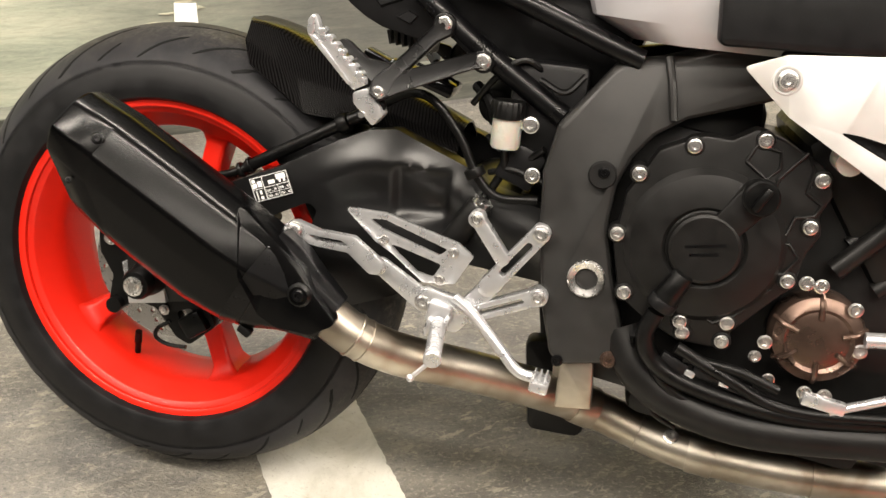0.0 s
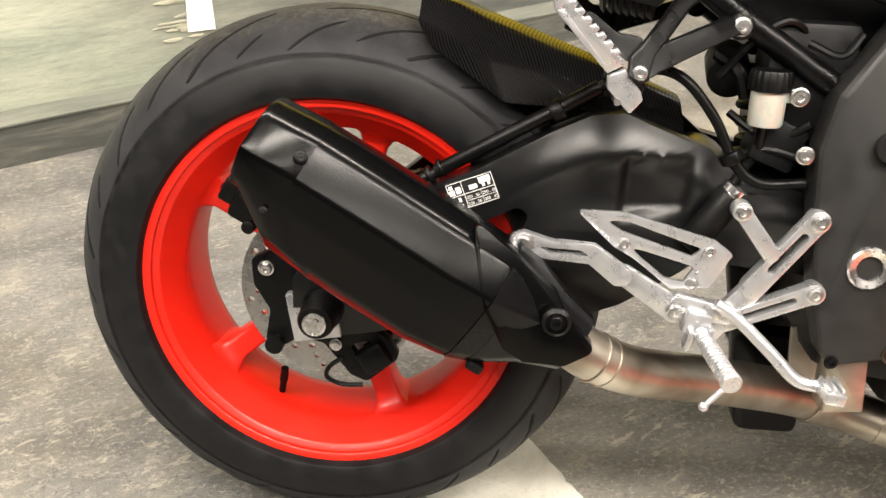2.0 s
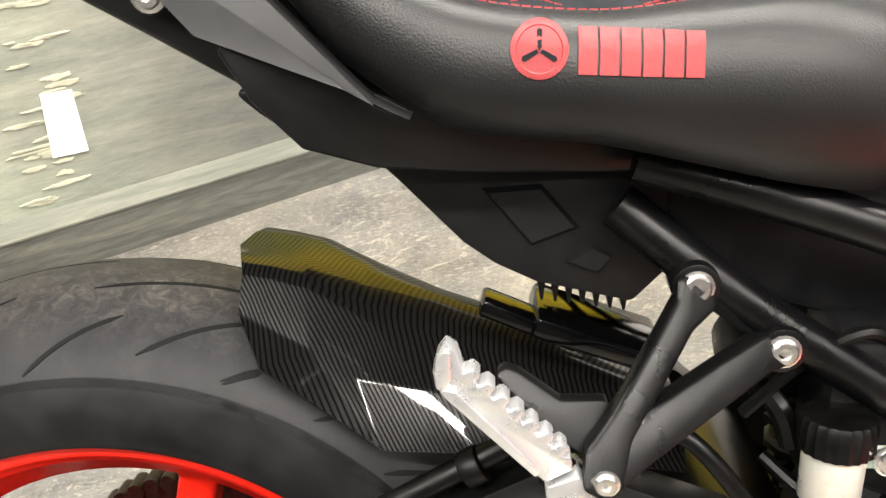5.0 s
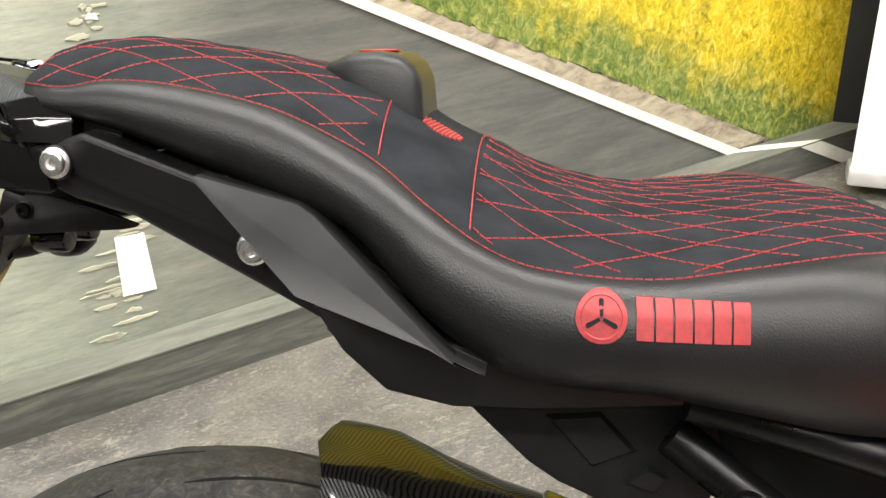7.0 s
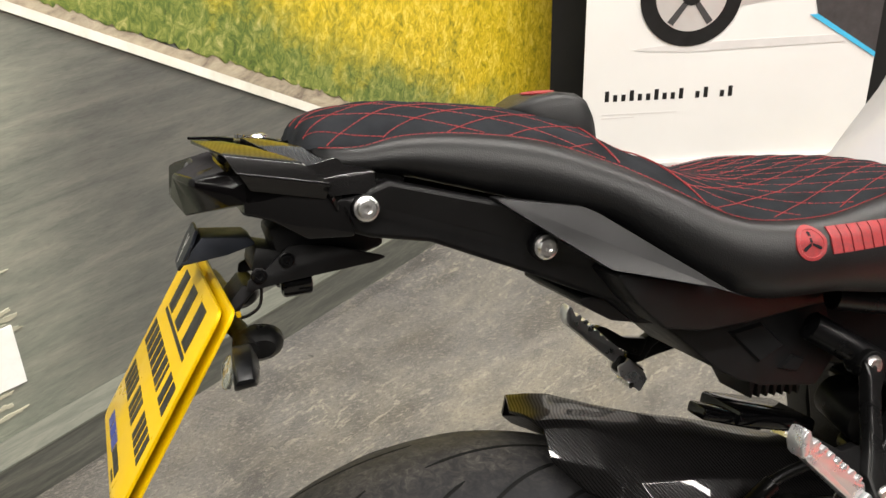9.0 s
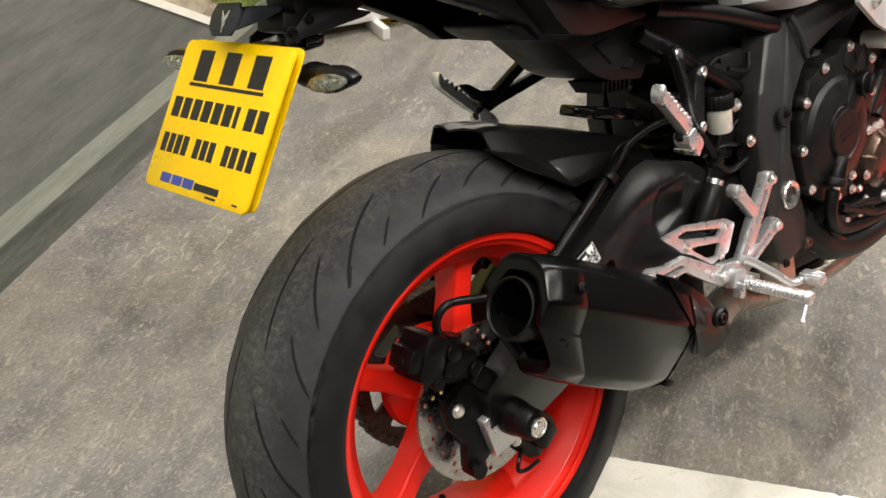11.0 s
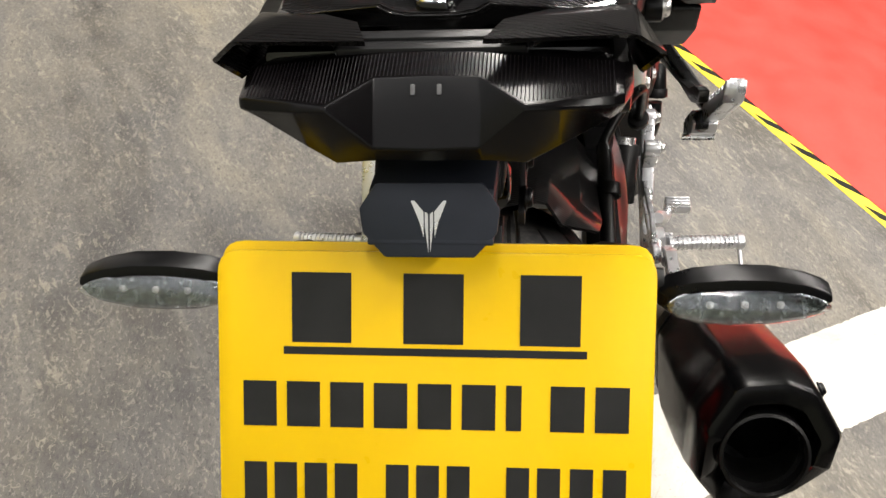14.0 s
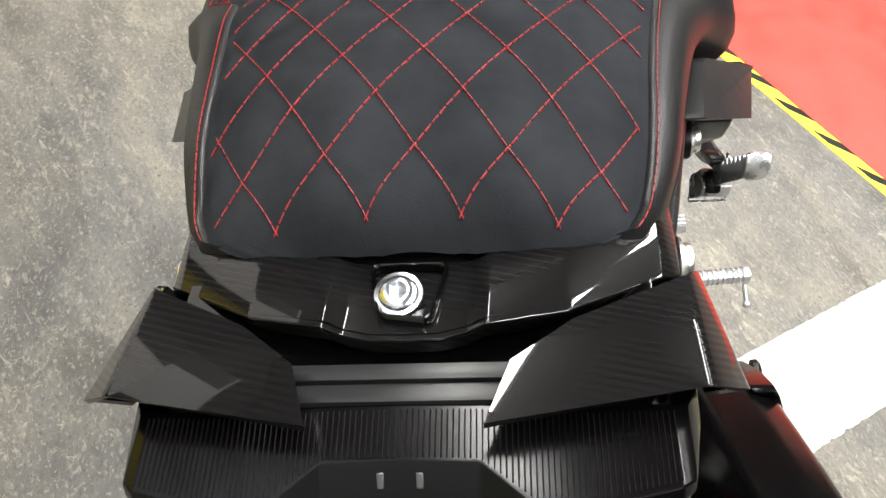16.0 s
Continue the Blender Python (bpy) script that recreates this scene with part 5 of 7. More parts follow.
# --- passenger pegs ---
for side in (1, -1):
    ms = Matrix.Identity(4) if side > 0 else Matrix.Translation((0, -0.008, 0)) @ MIRROR

    def sided(bm, ms=ms, side=side):
        bm.transform(ms)
        if side < 0:
            bmesh.ops.reverse_faces(bm, faces=bm.faces)
        return bm

    PB = lambda x, z: -0.7 + 0.4464 * x + 0.5627 * z

    def cast_arm(pts, y0, y1, bevel=0.004):
        """A flat cast arm in the leaning plane of the bracket, rounded at its edges."""
        return plate(pts, y0, y1, bevel, 0.004, [], 3, PB)

    arms = bmesh.new()
    for outline, ya, yb in (([(0.3589, 0.6869), (0.3483, 0.6726), (0.3218, 0.6391), (0.3082, 0.6256), (0.3068, 0.6092), (0.3189, 0.6015), (0.3284, 0.6054), (0.3342, 0.6258), (0.3683, 0.67), (0.3831, 0.6792), (0.3835, 0.6939), (0.3712, 0.7019), (0.3599, 0.6965)], -0.004, 0.012),
                            ([(0.4065, 0.6615), (0.3386, 0.6365), (0.3245, 0.6228), (0.3271, 0.6056), (0.3368, 0.6117), (0.4138, 0.6445), (0.4332, 0.6467), (0.4337, 0.6567), (0.4226, 0.6644)], -0.0035, 0.011),
                            ([(0.2624, 0.6625), (0.2674, 0.6644), (0.2738, 0.6619), (0.2962, 0.6453), (0.3219, 0.6414), (0.3189, 0.6148), (0.3055, 0.6216), (0.2896, 0.633)], 0.008, 0.018)):
        me = bpy.data.meshes.new("tmp")
        bar_bm = cast_arm(outline, ya, yb)
        bar_bm.to_mesh(me)
        bar_bm.free()
        arms.from_mesh(me)
        bpy.data.meshes.remove(me)
    lump(arms, (0.305, -0.203, 0.6), (0.04, 0.016, 0.022), (0, 38, 0), 0.006)
    for x, z in ((0.371, 0.69), (0.421, 0.653)):
        cyl((x, -0.125, z), (x, -0.1475, z), 0.0135, seg=28, bm=arms, bevel=0.002)
    br = part("peg_bracket", sided(arms), M_bracket, bike, "black two-armed passenger peg bracket")
    if side > 0:
        for x, y, z in ((0.371, -0.1477, 0.69), (0.421, -0.1477, 0.653)):
            bolt((x, y, z), RIGHT, 0.0078, br, M_chrome, 0.5)
        bolt((0.318, -0.2195, 0.612), RIGHT, 0.006, br, M_chrome, 0.5)
        part("peg_brace", plate(capsule((0.371, 0.69), (0.421, 0.653), 0.007), -0.14, -0.128, 0.002), M_black, br)
    tip, hinge = V((0.2361, 0.6804)), V((0.318, 0.58))
    along = (hinge - tip).normalized()

    def peg_y(x, z):
        """The peg swings outward towards its tip."""
        return -0.2262 + 0.015 * (V((x, z)) - tip).dot(along) / (hinge - tip).length

    blade = [(0.2441, 0.6863), (0.2393, 0.6898), (0.2346, 0.6838), (0.2327, 0.6757), (0.2341, 0.666), (0.2389, 0.6632), (0.2881, 0.6101), (0.302, 0.6178), (0.3005, 0.6255)]
    p0, p1 = V((0.2962, 0.6262)), V((0.2452, 0.6768))
    step = (p1 - p0) / 7
    out = V((0.0032, 0.0034))
    for i in range(7):
        u = p0 + step * i
        blade += [tuple(u), tuple(u + out), tuple(u + out + step * 0.55), tuple(u + step * 0.72)]
    pg = part("passenger_peg", sided(plate(blade, -0.001, 0.013, 0.0012, 0, [], 2, peg_y)), M_alu, bike, "folded bare aluminium passenger peg with saw teeth")
    part("peg_rib", sided(plate([(0.2353, 0.6674), (0.2389, 0.6623), (0.2831, 0.6154), (0.2855, 0.6185), (0.2438, 0.6659)], -0.004, 0.0, 0.0008, 0.0015, [], 2, peg_y)), M_alu, pg)
    part("peg_head", sided(plate([(0.2415, 0.6865), (0.2386, 0.6888), (0.2346, 0.683), (0.2331, 0.6757), (0.2345, 0.667), (0.2385, 0.6645), (0.2415, 0.672)], -0.0035, 0.016, 0.0025, 0.003, [], 3, peg_y)), M_alu, pg)
    part("peg_hinge", sided(plate([(0.2881, 0.6081), (0.2893, 0.5963), (0.3128, 0.5719), (0.3242, 0.5861), (0.3216, 0.5943), (0.3044, 0.6151)], -0.0035, 0.022, 0.0018, 0.003, [], 2, peg_y)), M_alu, pg)
    part("hinge_pin", sided(cyl((0.3, -0.2185, 0.584), (0.3, -0.186, 0.584), 0.0035, seg=12)), M_chrome, pg)

# --- brake fluid reservoir ---
RES = V((0.4575, -0.143, 0.0))
reservoir = part("fluid_reservoir", spin([(0.0001, 0.556), (0.0155, 0.556), (0.0175, 0.559), (0.018, 0.594), (0.0001, 0.594)], RES, (0, 0, 1), 30, None, False), M_resin, bike, "milky brake fluid reservoir with black cap")
cap = bmesh.new()
scallop = [RES + V((math.cos(t), math.sin(t), 0)) * (0.0207 + 0.0011 * (i % 2)) for i, t in ((i, 2 * math.pi * i / 44) for i in range(44))]
loft(cap, [[p + V((0, 0, 0.592)) for p in scallop], [p + V((0, 0, 0.609)) for p in scallop], [RES + (p - RES) * 0.92 + V((0, 0, 0.6125)) for p in scallop], [RES + (p - RES) * 0.3 + V((0, 0, 0.6135)) for p in scallop]])
part("cap", cap, M_hose, reservoir, "ribbed black screw cap")
bm = bmesh.new()
lump(bm, (0.479, -0.147, 0.588), (0.026, 0.005, 0.014), (0, 0, 0), 0.002)
part("tab", bm, M_resin, reservoir)
bolt((0.486, -0.151, 0.588), RIGHT, 0.0078, reservoir)
bolt((0.4965, -0.164, 0.532), RIGHT, 0.0075, bike)
part("fluid_hose", tube([(0.4575, -0.14, 0.556), (0.458, -0.13, 0.53), (0.45, -0.125, 0.51), (0.437, -0.13, 0.485)], 0.0055, 10, 5), M_hose, bike)

# --- frame ---
FR = [(0.508, 0.54), (0.518, 0.595), (0.572, 0.668), (0.585, 0.675), (0.625, 0.683), (0.84, 0.763), (1.02, 0.82), (1.02, 0.75), (0.8, 0.672), (0.72, 0.641), (0.66, 0.619), (0.628, 0.598), (0.607, 0.569), (0.594, 0.534), (0.591, 0.487), (0.605, 0.43), (0.627, 0.36), (0.627, 0.32), (0.56, 0.306), (0.545, 0.318), (0.528, 0.376), (0.512, 0.479)]


def frame_skew(x, z):
    return 0.03 * max(0.0, z - 0.6) / 0.1 * (1 if x < 0.66 else max(0.0, 1 - (x - 0.66) / 0.1)) - 0.02 * max(0.0, x - 0.7) / 0.2


def frame_plate():
    return plate(FR, -0.172, -0.125, 0.011, 0.012, [], 3, frame_skew)


main_frame = part("main_frame", frame_plate(), M_frame, bike, "dark grey cast aluminium main frame", 26)
part("main_frame", mirrored(frame_plate()), M_frame, bike, "far side of the main frame", 26)
part("frame_seam", tube([(0.629, -0.156, 0.684), (0.637, -0.165, 0.655), (0.645, -0.171, 0.617)], 0.0045, 8, 5), M_frame, main_frame)
part("pivot_cap", spin([(0.0135, 0.002), (0.0135, -0.004), (0.0205, -0.006), (0.0225, -0.004), (0.0225, 0.003)], (0.576, -0.172, 0.421), (0, 1, 0), 36), M_chrome, main_frame, "bright steel swingarm pivot ring")
part("pivot_hex", plate(circle((0.576, 0.421), 0.0138, 6), -0.171, -0.1688, 0.0), M_groove, main_frame, "hollow hexagon pivot end")
part("frame_plug", spin([(0.0001, -0.0005), (0.0145, -0.001), (0.0165, 0.002), (0.0165, 0.004)], (0.5765, -0.173, 0.5455), (0, 1, 0), 28, None, False), M_groove, main_frame)
bolt((0.5775, -0.1735, 0.549), RIGHT, 0.0055, main_frame, M_black)
bolt((0.6165, -0.173, 0.326), RIGHT, 0.0085, main_frame, M_cover)
bolt((0.556, -0.173, 0.313), RIGHT, 0.006, main_frame, M_black)
part("frame_lug", plate([(0.56, 0.312), (0.6, 0.312), (0.605, 0.25), (0.56, 0.245)], -0.16, -0.12, 0.003, 0.004), M_steel, main_frame, "bare cast lug under the frame")

# --- engine ---
def block(name, centre, size, tilt, parent, label=""):
    """One rounded casting of the engine."""
    bm = bmesh.new()
    lump(bm, centre, size, (0, tilt, 0), 0.02)
    return part(name, bm, M_engine, parent, label)


engine = block("engine", (0.8, 0.0, 0.42), (0.46, 0.27, 0.34), 8, bike, "black engine block with side covers and bolts")
block("cylinder_block", (0.95, 0.0, 0.6), (0.26, 0.3, 0.2), -35, engine)
block("sump", (0.8, 0.0, 0.27), (0.3, 0.2, 0.12), 6, engine)
block("gearbox", (0.66, 0.0, 0.5), (0.18, 0.25, 0.3), 0, engine)
CC = V((0.7, -0.165, 0.484))
cover = [(0.6, 0.47), (0.606, 0.53), (0.635, 0.585), (0.68, 0.607), (0.71, 0.606), (0.735, 0.622), (0.765, 0.612), (0.81, 0.59), (0.826, 0.56), (0.815, 0.535), (0.822, 0.515), (0.81, 0.49), (0.805, 0.452), (0.785, 0.43), (0.75, 0.39), (0.735, 0.365), (0.69, 0.366), (0.65, 0.385), (0.615, 0.41)]
clutch = part("clutch_cover", plate(cover, -0.181, -0.15, 0.004, 0.012), M_engine, engine, "matt black clutch cover")
part("clutch_dome", spin([(0.0001, -0.035), (0.036, -0.035), (0.0395, -0.0335), (0.041, -0.0285), (0.043, -0.027), (0.047, -0.031), (0.06, -0.03), (0.082, -0.023), (0.089, -0.0165), (0.091, -0.01)], CC, (0, 1, 0), 64, None, False), M_engine, clutch, "", 22)
bm = bmesh.new()
for i in range(2):
    lump(bm, CC + V((0.0, -0.0351, 0.004 - i * 0.01)), (0.044 - i * 0.012, 0.0008, 0.0035), (0, -10, 0), 0.0002, 1)
part("cover_badge", bm, M_black, clutch)
for pts in (((0.728, 0.585), (0.737, 0.605), (0.762, 0.6), (0.765, 0.582), (0.752, 0.568), (0.728, 0.585)), ((0.765, 0.57), (0.79, 0.602), (0.8, 0.585), (0.797, 0.56), (0.815, 0.548), (0.81, 0.535), (0.79, 0.53), (0.785, 0.51), (0.765, 0.512), (0.762, 0.54), (0.765, 0.57)),
            ((0.765, 0.5), (0.79, 0.5), (0.803, 0.485), (0.79, 0.465), (0.762, 0.462), (0.757, 0.48), (0.765, 0.5)), ((0.755, 0.452), (0.78, 0.445), (0.745, 0.405), (0.725, 0.395), (0.712, 0.402), (0.755, 0.452))):
    part("cover_rib", tube([(x, -0.1815, z) for x, z in pts], 0.0022, 8, 1), M_engine, clutch)
part("cover_arm", plate(capsule((0.703, 0.49), (0.745, 0.548), 0.016, 0.02), -0.199, -0.17, 0.004), M_engine, clutch)
fc = spin([(0.0001, -0.012), (0.0175, -0.012), (0.0195, -0.01), (0.02, 0.004)], (0.748, -0.199, 0.551), (0, 1, 0), 28, None, False)
lump(fc, (0.748, -0.213, 0.551), (0.03, 0.012, 0.009), (0, -62, 0), 0.003)
part("oil_filler_cap", fc, M_hose, clutch, "black oil filler cap")
for x, z in ((0.671, 0.594), (0.744, 0.61), (0.617, 0.555), (0.81, 0.575), (0.808, 0.522), (0.603, 0.483), (0.621, 0.415), (0.689, 0.391), (0.741, 0.398), (0.796, 0.458), (0.694, 0.378), (0.739, 0.375)):
    part("bolt_boss", cyl((x, -0.16, z), (x, -0.183, z), 0.011, seg=20, bevel=0.002), M_engine, clutch)
    bolt((x, -0.183, z), RIGHT, 0.0065, clutch)
PC = V((0.843, -0.165, 0.394))
pump = part("pump_cover", spin([(0.0001, -0.018), (0.03, -0.018), (0.034, -0.0165), (0.038, -0.0195), (0.041, -0.0165), (0.05, -0.012), (0.053, -0.004), (0.053, 0.02)], PC, (0, 1, 0), 48, None, False), M_cover, engine, "bronze-grey round pump cover", 24)
for a in (20, 95, 160, 215, 275, 330):
    c, s = math.cos(radians(a)), math.sin(radians(a))
    part("pump_rib", tube([PC + V((c * 0.026, -0.018, s * 0.026)), PC + V((c * 0.042, -0.0175, s * 0.042)), PC + V((c * 0.053, -0.006, s * 0.053))], 0.0035, 8, 4), M_cover, pump)
for x, z in ((0.817, 0.459), (0.833, 0.458), (0.874, 0.437), (0.786, 0.383), (0.888, 0.39), (0.84, 0.33), (0.862, 0.33)):
    bolt((x, -0.182, z), RIGHT, 0.0068, pump)
bm = bmesh.new()
lump(bm, (0.862, -0.185, 0.322), (0.05, 0.012, 0.016), (0, 8, 0), 0.003)
part("pipe_clamp", bm, M_alu, pump)
bm = cyl((0.89, -0.185, 0.405), (0.93, -0.185, 0.41), 0.009, seg=16)
part("pipe_stub", bm, M_alu, pump)
part("coolant_rod", tube([(0.87, -0.185, 0.313), (0.92, -0.185, 0.335), (0.98, -0.18, 0.36)], 0.0055, 10, 5), M_alu, pump)
part("sensor_boot", cyl((0.683, -0.198, 0.452), (0.662, -0.196, 0.408), 0.0125, 0.0165, 20, None, 0.002), M_hose, engine, "black rubber sensor boot")
part("boot_collar", cyl((0.668, -0.197, 0.42), (0.6625, -0.1965, 0.409), 0.0172, seg=20, bevel=0.001), M_plastic, engine)
for pts, r in (([(0.66, -0.196, 0.402), (0.652, -0.195, 0.37), (0.672, -0.19, 0.335), (0.73, -0.186, 0.312), (0.84, -0.18, 0.297), (0.98, -0.17, 0.31)], 0.0105), ([(0.69, -0.19, 0.362), (0.75, -0.19, 0.335), (0.83, -0.185, 0.306), (0.98, -0.178, 0.318)], 0.0075),
               ([(0.66, -0.185, 0.345), (0.7, -0.18, 0.3), (0.78, -0.172, 0.28), (0.98, -0.16, 0.295)], 0.009), ([(0.64, -0.176, 0.36), (0.648, -0.175, 0.31), (0.68, -0.16, 0.262), (0.71, -0.12, 0.23)], 0.0032), ([(0.7, -0.188, 0.35), (0.76, -0.19, 0.345), (0.81, -0.19, 0.33)], 0.006)):
    part("engine_hose", tube(pts, r, 12, 6), M_hose, engine)
for x, z in ((0.642, 0.304), (0.703, 0.275), (0.76, 0.29), (0.79, 0.305), (0.8, 0.335), (0.78, 0.36)):
    bolt((x, -0.172, z), RIGHT, 0.006, engine)
bm = bmesh.new()
tube([(0.625, -0.15, 0.36), (0.65, -0.165, 0.318), (0.7, -0.168, 0.286), (0.8, -0.168, 0.268), (0.98, -0.16, 0.282)], 0.024, 16, 6, bm)
part("engine_sump", bm, M_engine, engine, "dark rounded engine sump edge")
for x, z, h in ((0.69, 0.34, 22), (0.73, 0.335, 8), (0.765, 0.325, 12)):
    bm = bmesh.new()
    lump(bm, (x, -0.185, z), (0.034, 0.012, 0.016), (0, h, 0), 0.003)
    part("wire_clip", bm, M_plastic, engine)
    bm = bmesh.new()
    lump(bm, (x + 0.02, -0.19, z - 0.008), (0.012, 0.004, 0.008), (0, h, 0), 0.0015)
    part("clip_tag", bm, M_alu, engine)
for a, b, r in (((0.85, -0.15, 0.47), (0.96, -0.15, 0.6), 0.012), ((0.86, -0.14, 0.5), (0.93, -0.13, 0.56), 0.008), ((0.9, -0.14, 0.45), (0.99, -0.14, 0.54), 0.01)):
    part("coolant_pipe", cyl(a, b, r, seg=14), M_engine, engine)
bm = bmesh.new()
for i in range(4):
    lump(bm, (0.93 + i * 0.02, -0.13, 0.5 + i * 0.02), (0.015, 0.06, 0.12), (0, -40, 0), 0.003)
part("fins", bm, M_engine, engine)

# --- side cover, tank ---
cover_bm = plate([(0.703, 0.687), (0.744, 0.704), (0.84, 0.713), (1.0, 0.725), (1.0, 0.53), (0.866, 0.58), (0.756, 0.642)], -0.222, -0.214, 0.002, 0.004, [round_poly([(0.805, 0.634), (0.83, 0.632), (1.0, 0.6), (1.0 - 0.005, 0.56), (0.88, 0.6)], 0.003)])
side_cover = part("radiator_cover", cover_bm, M_silver, bike, "pale silver side cover with a cut-out")
part("cover_back", plate([(0.79, 0.65), (1.0, 0.66), (1.0, 0.54), (0.87, 0.58)], -0.21, -0.2, 0.002), M_plastic, side_cover)
bolt((0.747, -0.2235, 0.679), RIGHT, 0.0085, side_cover)
part("bolt_ring", spin([(0.0115, 0), (0.0125, -0.0015), (0.0145, -0.0015), (0.0155, 0)], (0.747, -0.222, 0.679), (0, 1, 0), 30), M_silver, side_cover)
part("mount_block", cyl((0.83, -0.2, 0.6), (0.83, -0.16, 0.6), 0.014, seg=18), M_resin, side_cover)
# tank levels: height, rear x, rear half width, x and half width of the widest place
TK = [(0.698, 0.583, 0.14, 0.64, 0.18), (0.72, 0.535, 0.135, 0.62, 0.196), (0.76, 0.52, 0.135, 0.63, 0.207), (0.8, 0.508, 0.135, 0.66, 0.212), (0.82, 0.516, 0.126, 0.67, 0.211), (0.84, 0.535, 0.108, 0.675, 0.208), (0.865, 0.558, 0.08, 0.68, 0.203), (0.9, 0.588, 0.066, 0.7, 0.19), (0.95, 0.622, 0.06, 0.72, 0.17), (1.0, 0.655, 0.06, 0.74, 0.14), (1.03, 0.69, 0.05, 0.75, 0.1)]
rings = []
for z, xr, wr, xm, wm in TK:
    half = [(xr, wr * 0.5), (xr + 0.002, wr * 0.85), (xr + 0.008, wr), (xr + 0.02, wr + (wm - wr) * 0.16), ((xr + xm) / 2, wr + (wm - wr) * 0.68), (xm, wm), (xm + 0.07, wm * 0.97), (0.84, min(wm, 0.15))]
    rings.append([(x, -y, z) for x, y in half] + [(x, y, z) for x, y in reversed(half)])
bm = bmesh.new()
loft(bm, rings)
tank = part("fuel_tank", bm, M_tank, bike, "silver-white painted fuel tank with grey chevrons", 30)


def tank_at(z):
    for p, q in zip(TK, TK[1:]):
        if p[0] <= z <= q[0]:
            t = (z - p[0]) / (q[0] - p[0])
            return [u + (v - u) * t for u, v in zip(p, q)][1:]
    return TK[-1][1:]


def tank_y(x, z):
    """Half width of the tank at a place."""
    xr, wr, xm, wm = tank_at(z)
    line = [(xr + 0.008, wr), (xr + 0.02, wr + (wm - wr) * 0.16), ((xr + xm) / 2, wr + (wm - wr) * 0.68), (xm, wm), (xm + 0.07, wm * 0.97), (0.84, min(wm, 0.15))]
    for (xa, ya), (xb, yb) in zip(line, line[1:]):
        if x <= xb:
            return ya + (yb - ya) * max(0.0, x - xa) / (xb - xa)
    return line[-1][1]


for i in range(3):
    bm = bmesh.new()
    oz = i * 0.031
    pts = [(0.02, 0.879 + oz), (0.036, 0.884 + oz), (0.088, 0.912 + oz), (0.11, 0.926 + oz), (0.086, 0.924 + oz), (0.06, 0.915 + oz), (0.064, 0.928 + oz), (0.04, 0.916 + oz), (0.022, 0.9 + oz)]
    loft(bm, [[(tank_at(z)[0] + 0.002 * max(0, y - 0.055) / 0.05 - k, (0.045 - y) * 0.95, z) for y, z in pts] for k in (-0.003, 0.0012)])
    tri_caps(bm)
    part("tank_chevron", bm, M_greypanel, tank, "dark grey chevron mark")
part("tank_seam", tube([(x, -tank_y(x, z) - 0.0002, z) for x, z in ((q, 0.806 + (q - 0.52) * 0.44) for q in (0.53, 0.56, 0.6, 0.64, 0.68, 0.72, 0.76))], 0.0016, 8, 3), M_greypanel, tank)
bm = plate([(0.674, 0.705), (0.668, 0.752), (0.69, 0.785), (0.8, 0.835), (0.98, 0.9), (1.0, 0.72), (0.8, 0.71)], -0.224, -0.16, 0.008, 0.01)
part("air_intake", bm, M_plastic, bike, "black textured air intake panel")

# --- seat: stations of x, top, seam half width, seam height, side half width, bottom ---
SEAT = [(-0.093, 0.943, 0.05, 0.940, 0.054, 0.930), (-0.088, 0.954, 0.068, 0.940, 0.073, 0.925), (-0.077, 0.9625, 0.079, 0.939, 0.086, 0.921), (-0.05, 0.9665, 0.0865, 0.937, 0.097, 0.918), (-0.02, 0.967, 0.0905, 0.941, 0.105, 0.912), (0.025, 0.961, 0.0955, 0.938, 0.114, 0.897), (0.09, 0.949, 0.106, 0.924, 0.129, 0.874),
        (0.14, 0.934, 0.117, 0.902, 0.146, 0.855), (0.16, 0.922, 0.127, 0.891, 0.156, 0.836), (0.185, 0.905, 0.146, 0.874, 0.172, 0.813), (0.22, 0.888, 0.16, 0.852, 0.181, 0.79), (0.25, 0.872, 0.165, 0.842, 0.186, 0.779), (0.31, 0.856, 0.166, 0.837, 0.19, 0.775),
        (0.36, 0.853, 0.16, 0.842, 0.188, 0.765), (0.42, 0.854, 0.145, 0.847, 0.182, 0.752), (0.47, 0.85, 0.11, 0.84, 0.163, 0.746), (0.51, 0.832, 0.07, 0.825, 0.13, 0.75)]


def seat_at(x):
    """The seat's measures at x, smoothed between stations."""
    x = min(max(x, SEAT[0][0]), SEAT[-1][0])
    for i in range(len(SEAT) - 1):
        a, b = SEAT[i], SEAT[i + 1]
        if a[0] <= x <= b[0]:
            t = (x - a[0]) / (b[0] - a[0])
            z, e = SEAT[max(i - 1, 0)], SEAT[min(i + 2, len(SEAT) - 1)]
            out = []
            for k in range(1, 6):
                ma = (b[k] - z[k]) / max(b[0] - z[0], 1e-6) * (b[0] - a[0])
                mb = (e[k] - a[k]) / max(e[0] - a[0], 1e-6) * (b[0] - a[0])
                out.append((2 * t ** 3 - 3 * t * t + 1) * a[k] + (t ** 3 - 2 * t * t + t) * ma + (-2 * t ** 3 + 3 * t * t) * b[k] + (t ** 3 - t * t) * mb)
            return out
    return SEAT[-1][1:]


DX, DY, X0 = 0.031, 0.0168, -0.0603


def sewn(x):
    """Rows of the pattern counted along the seat; the last row is shorter, where the top rolls over."""
    return (x - X0) / DX * (1.2 if x < X0 else 1.0)


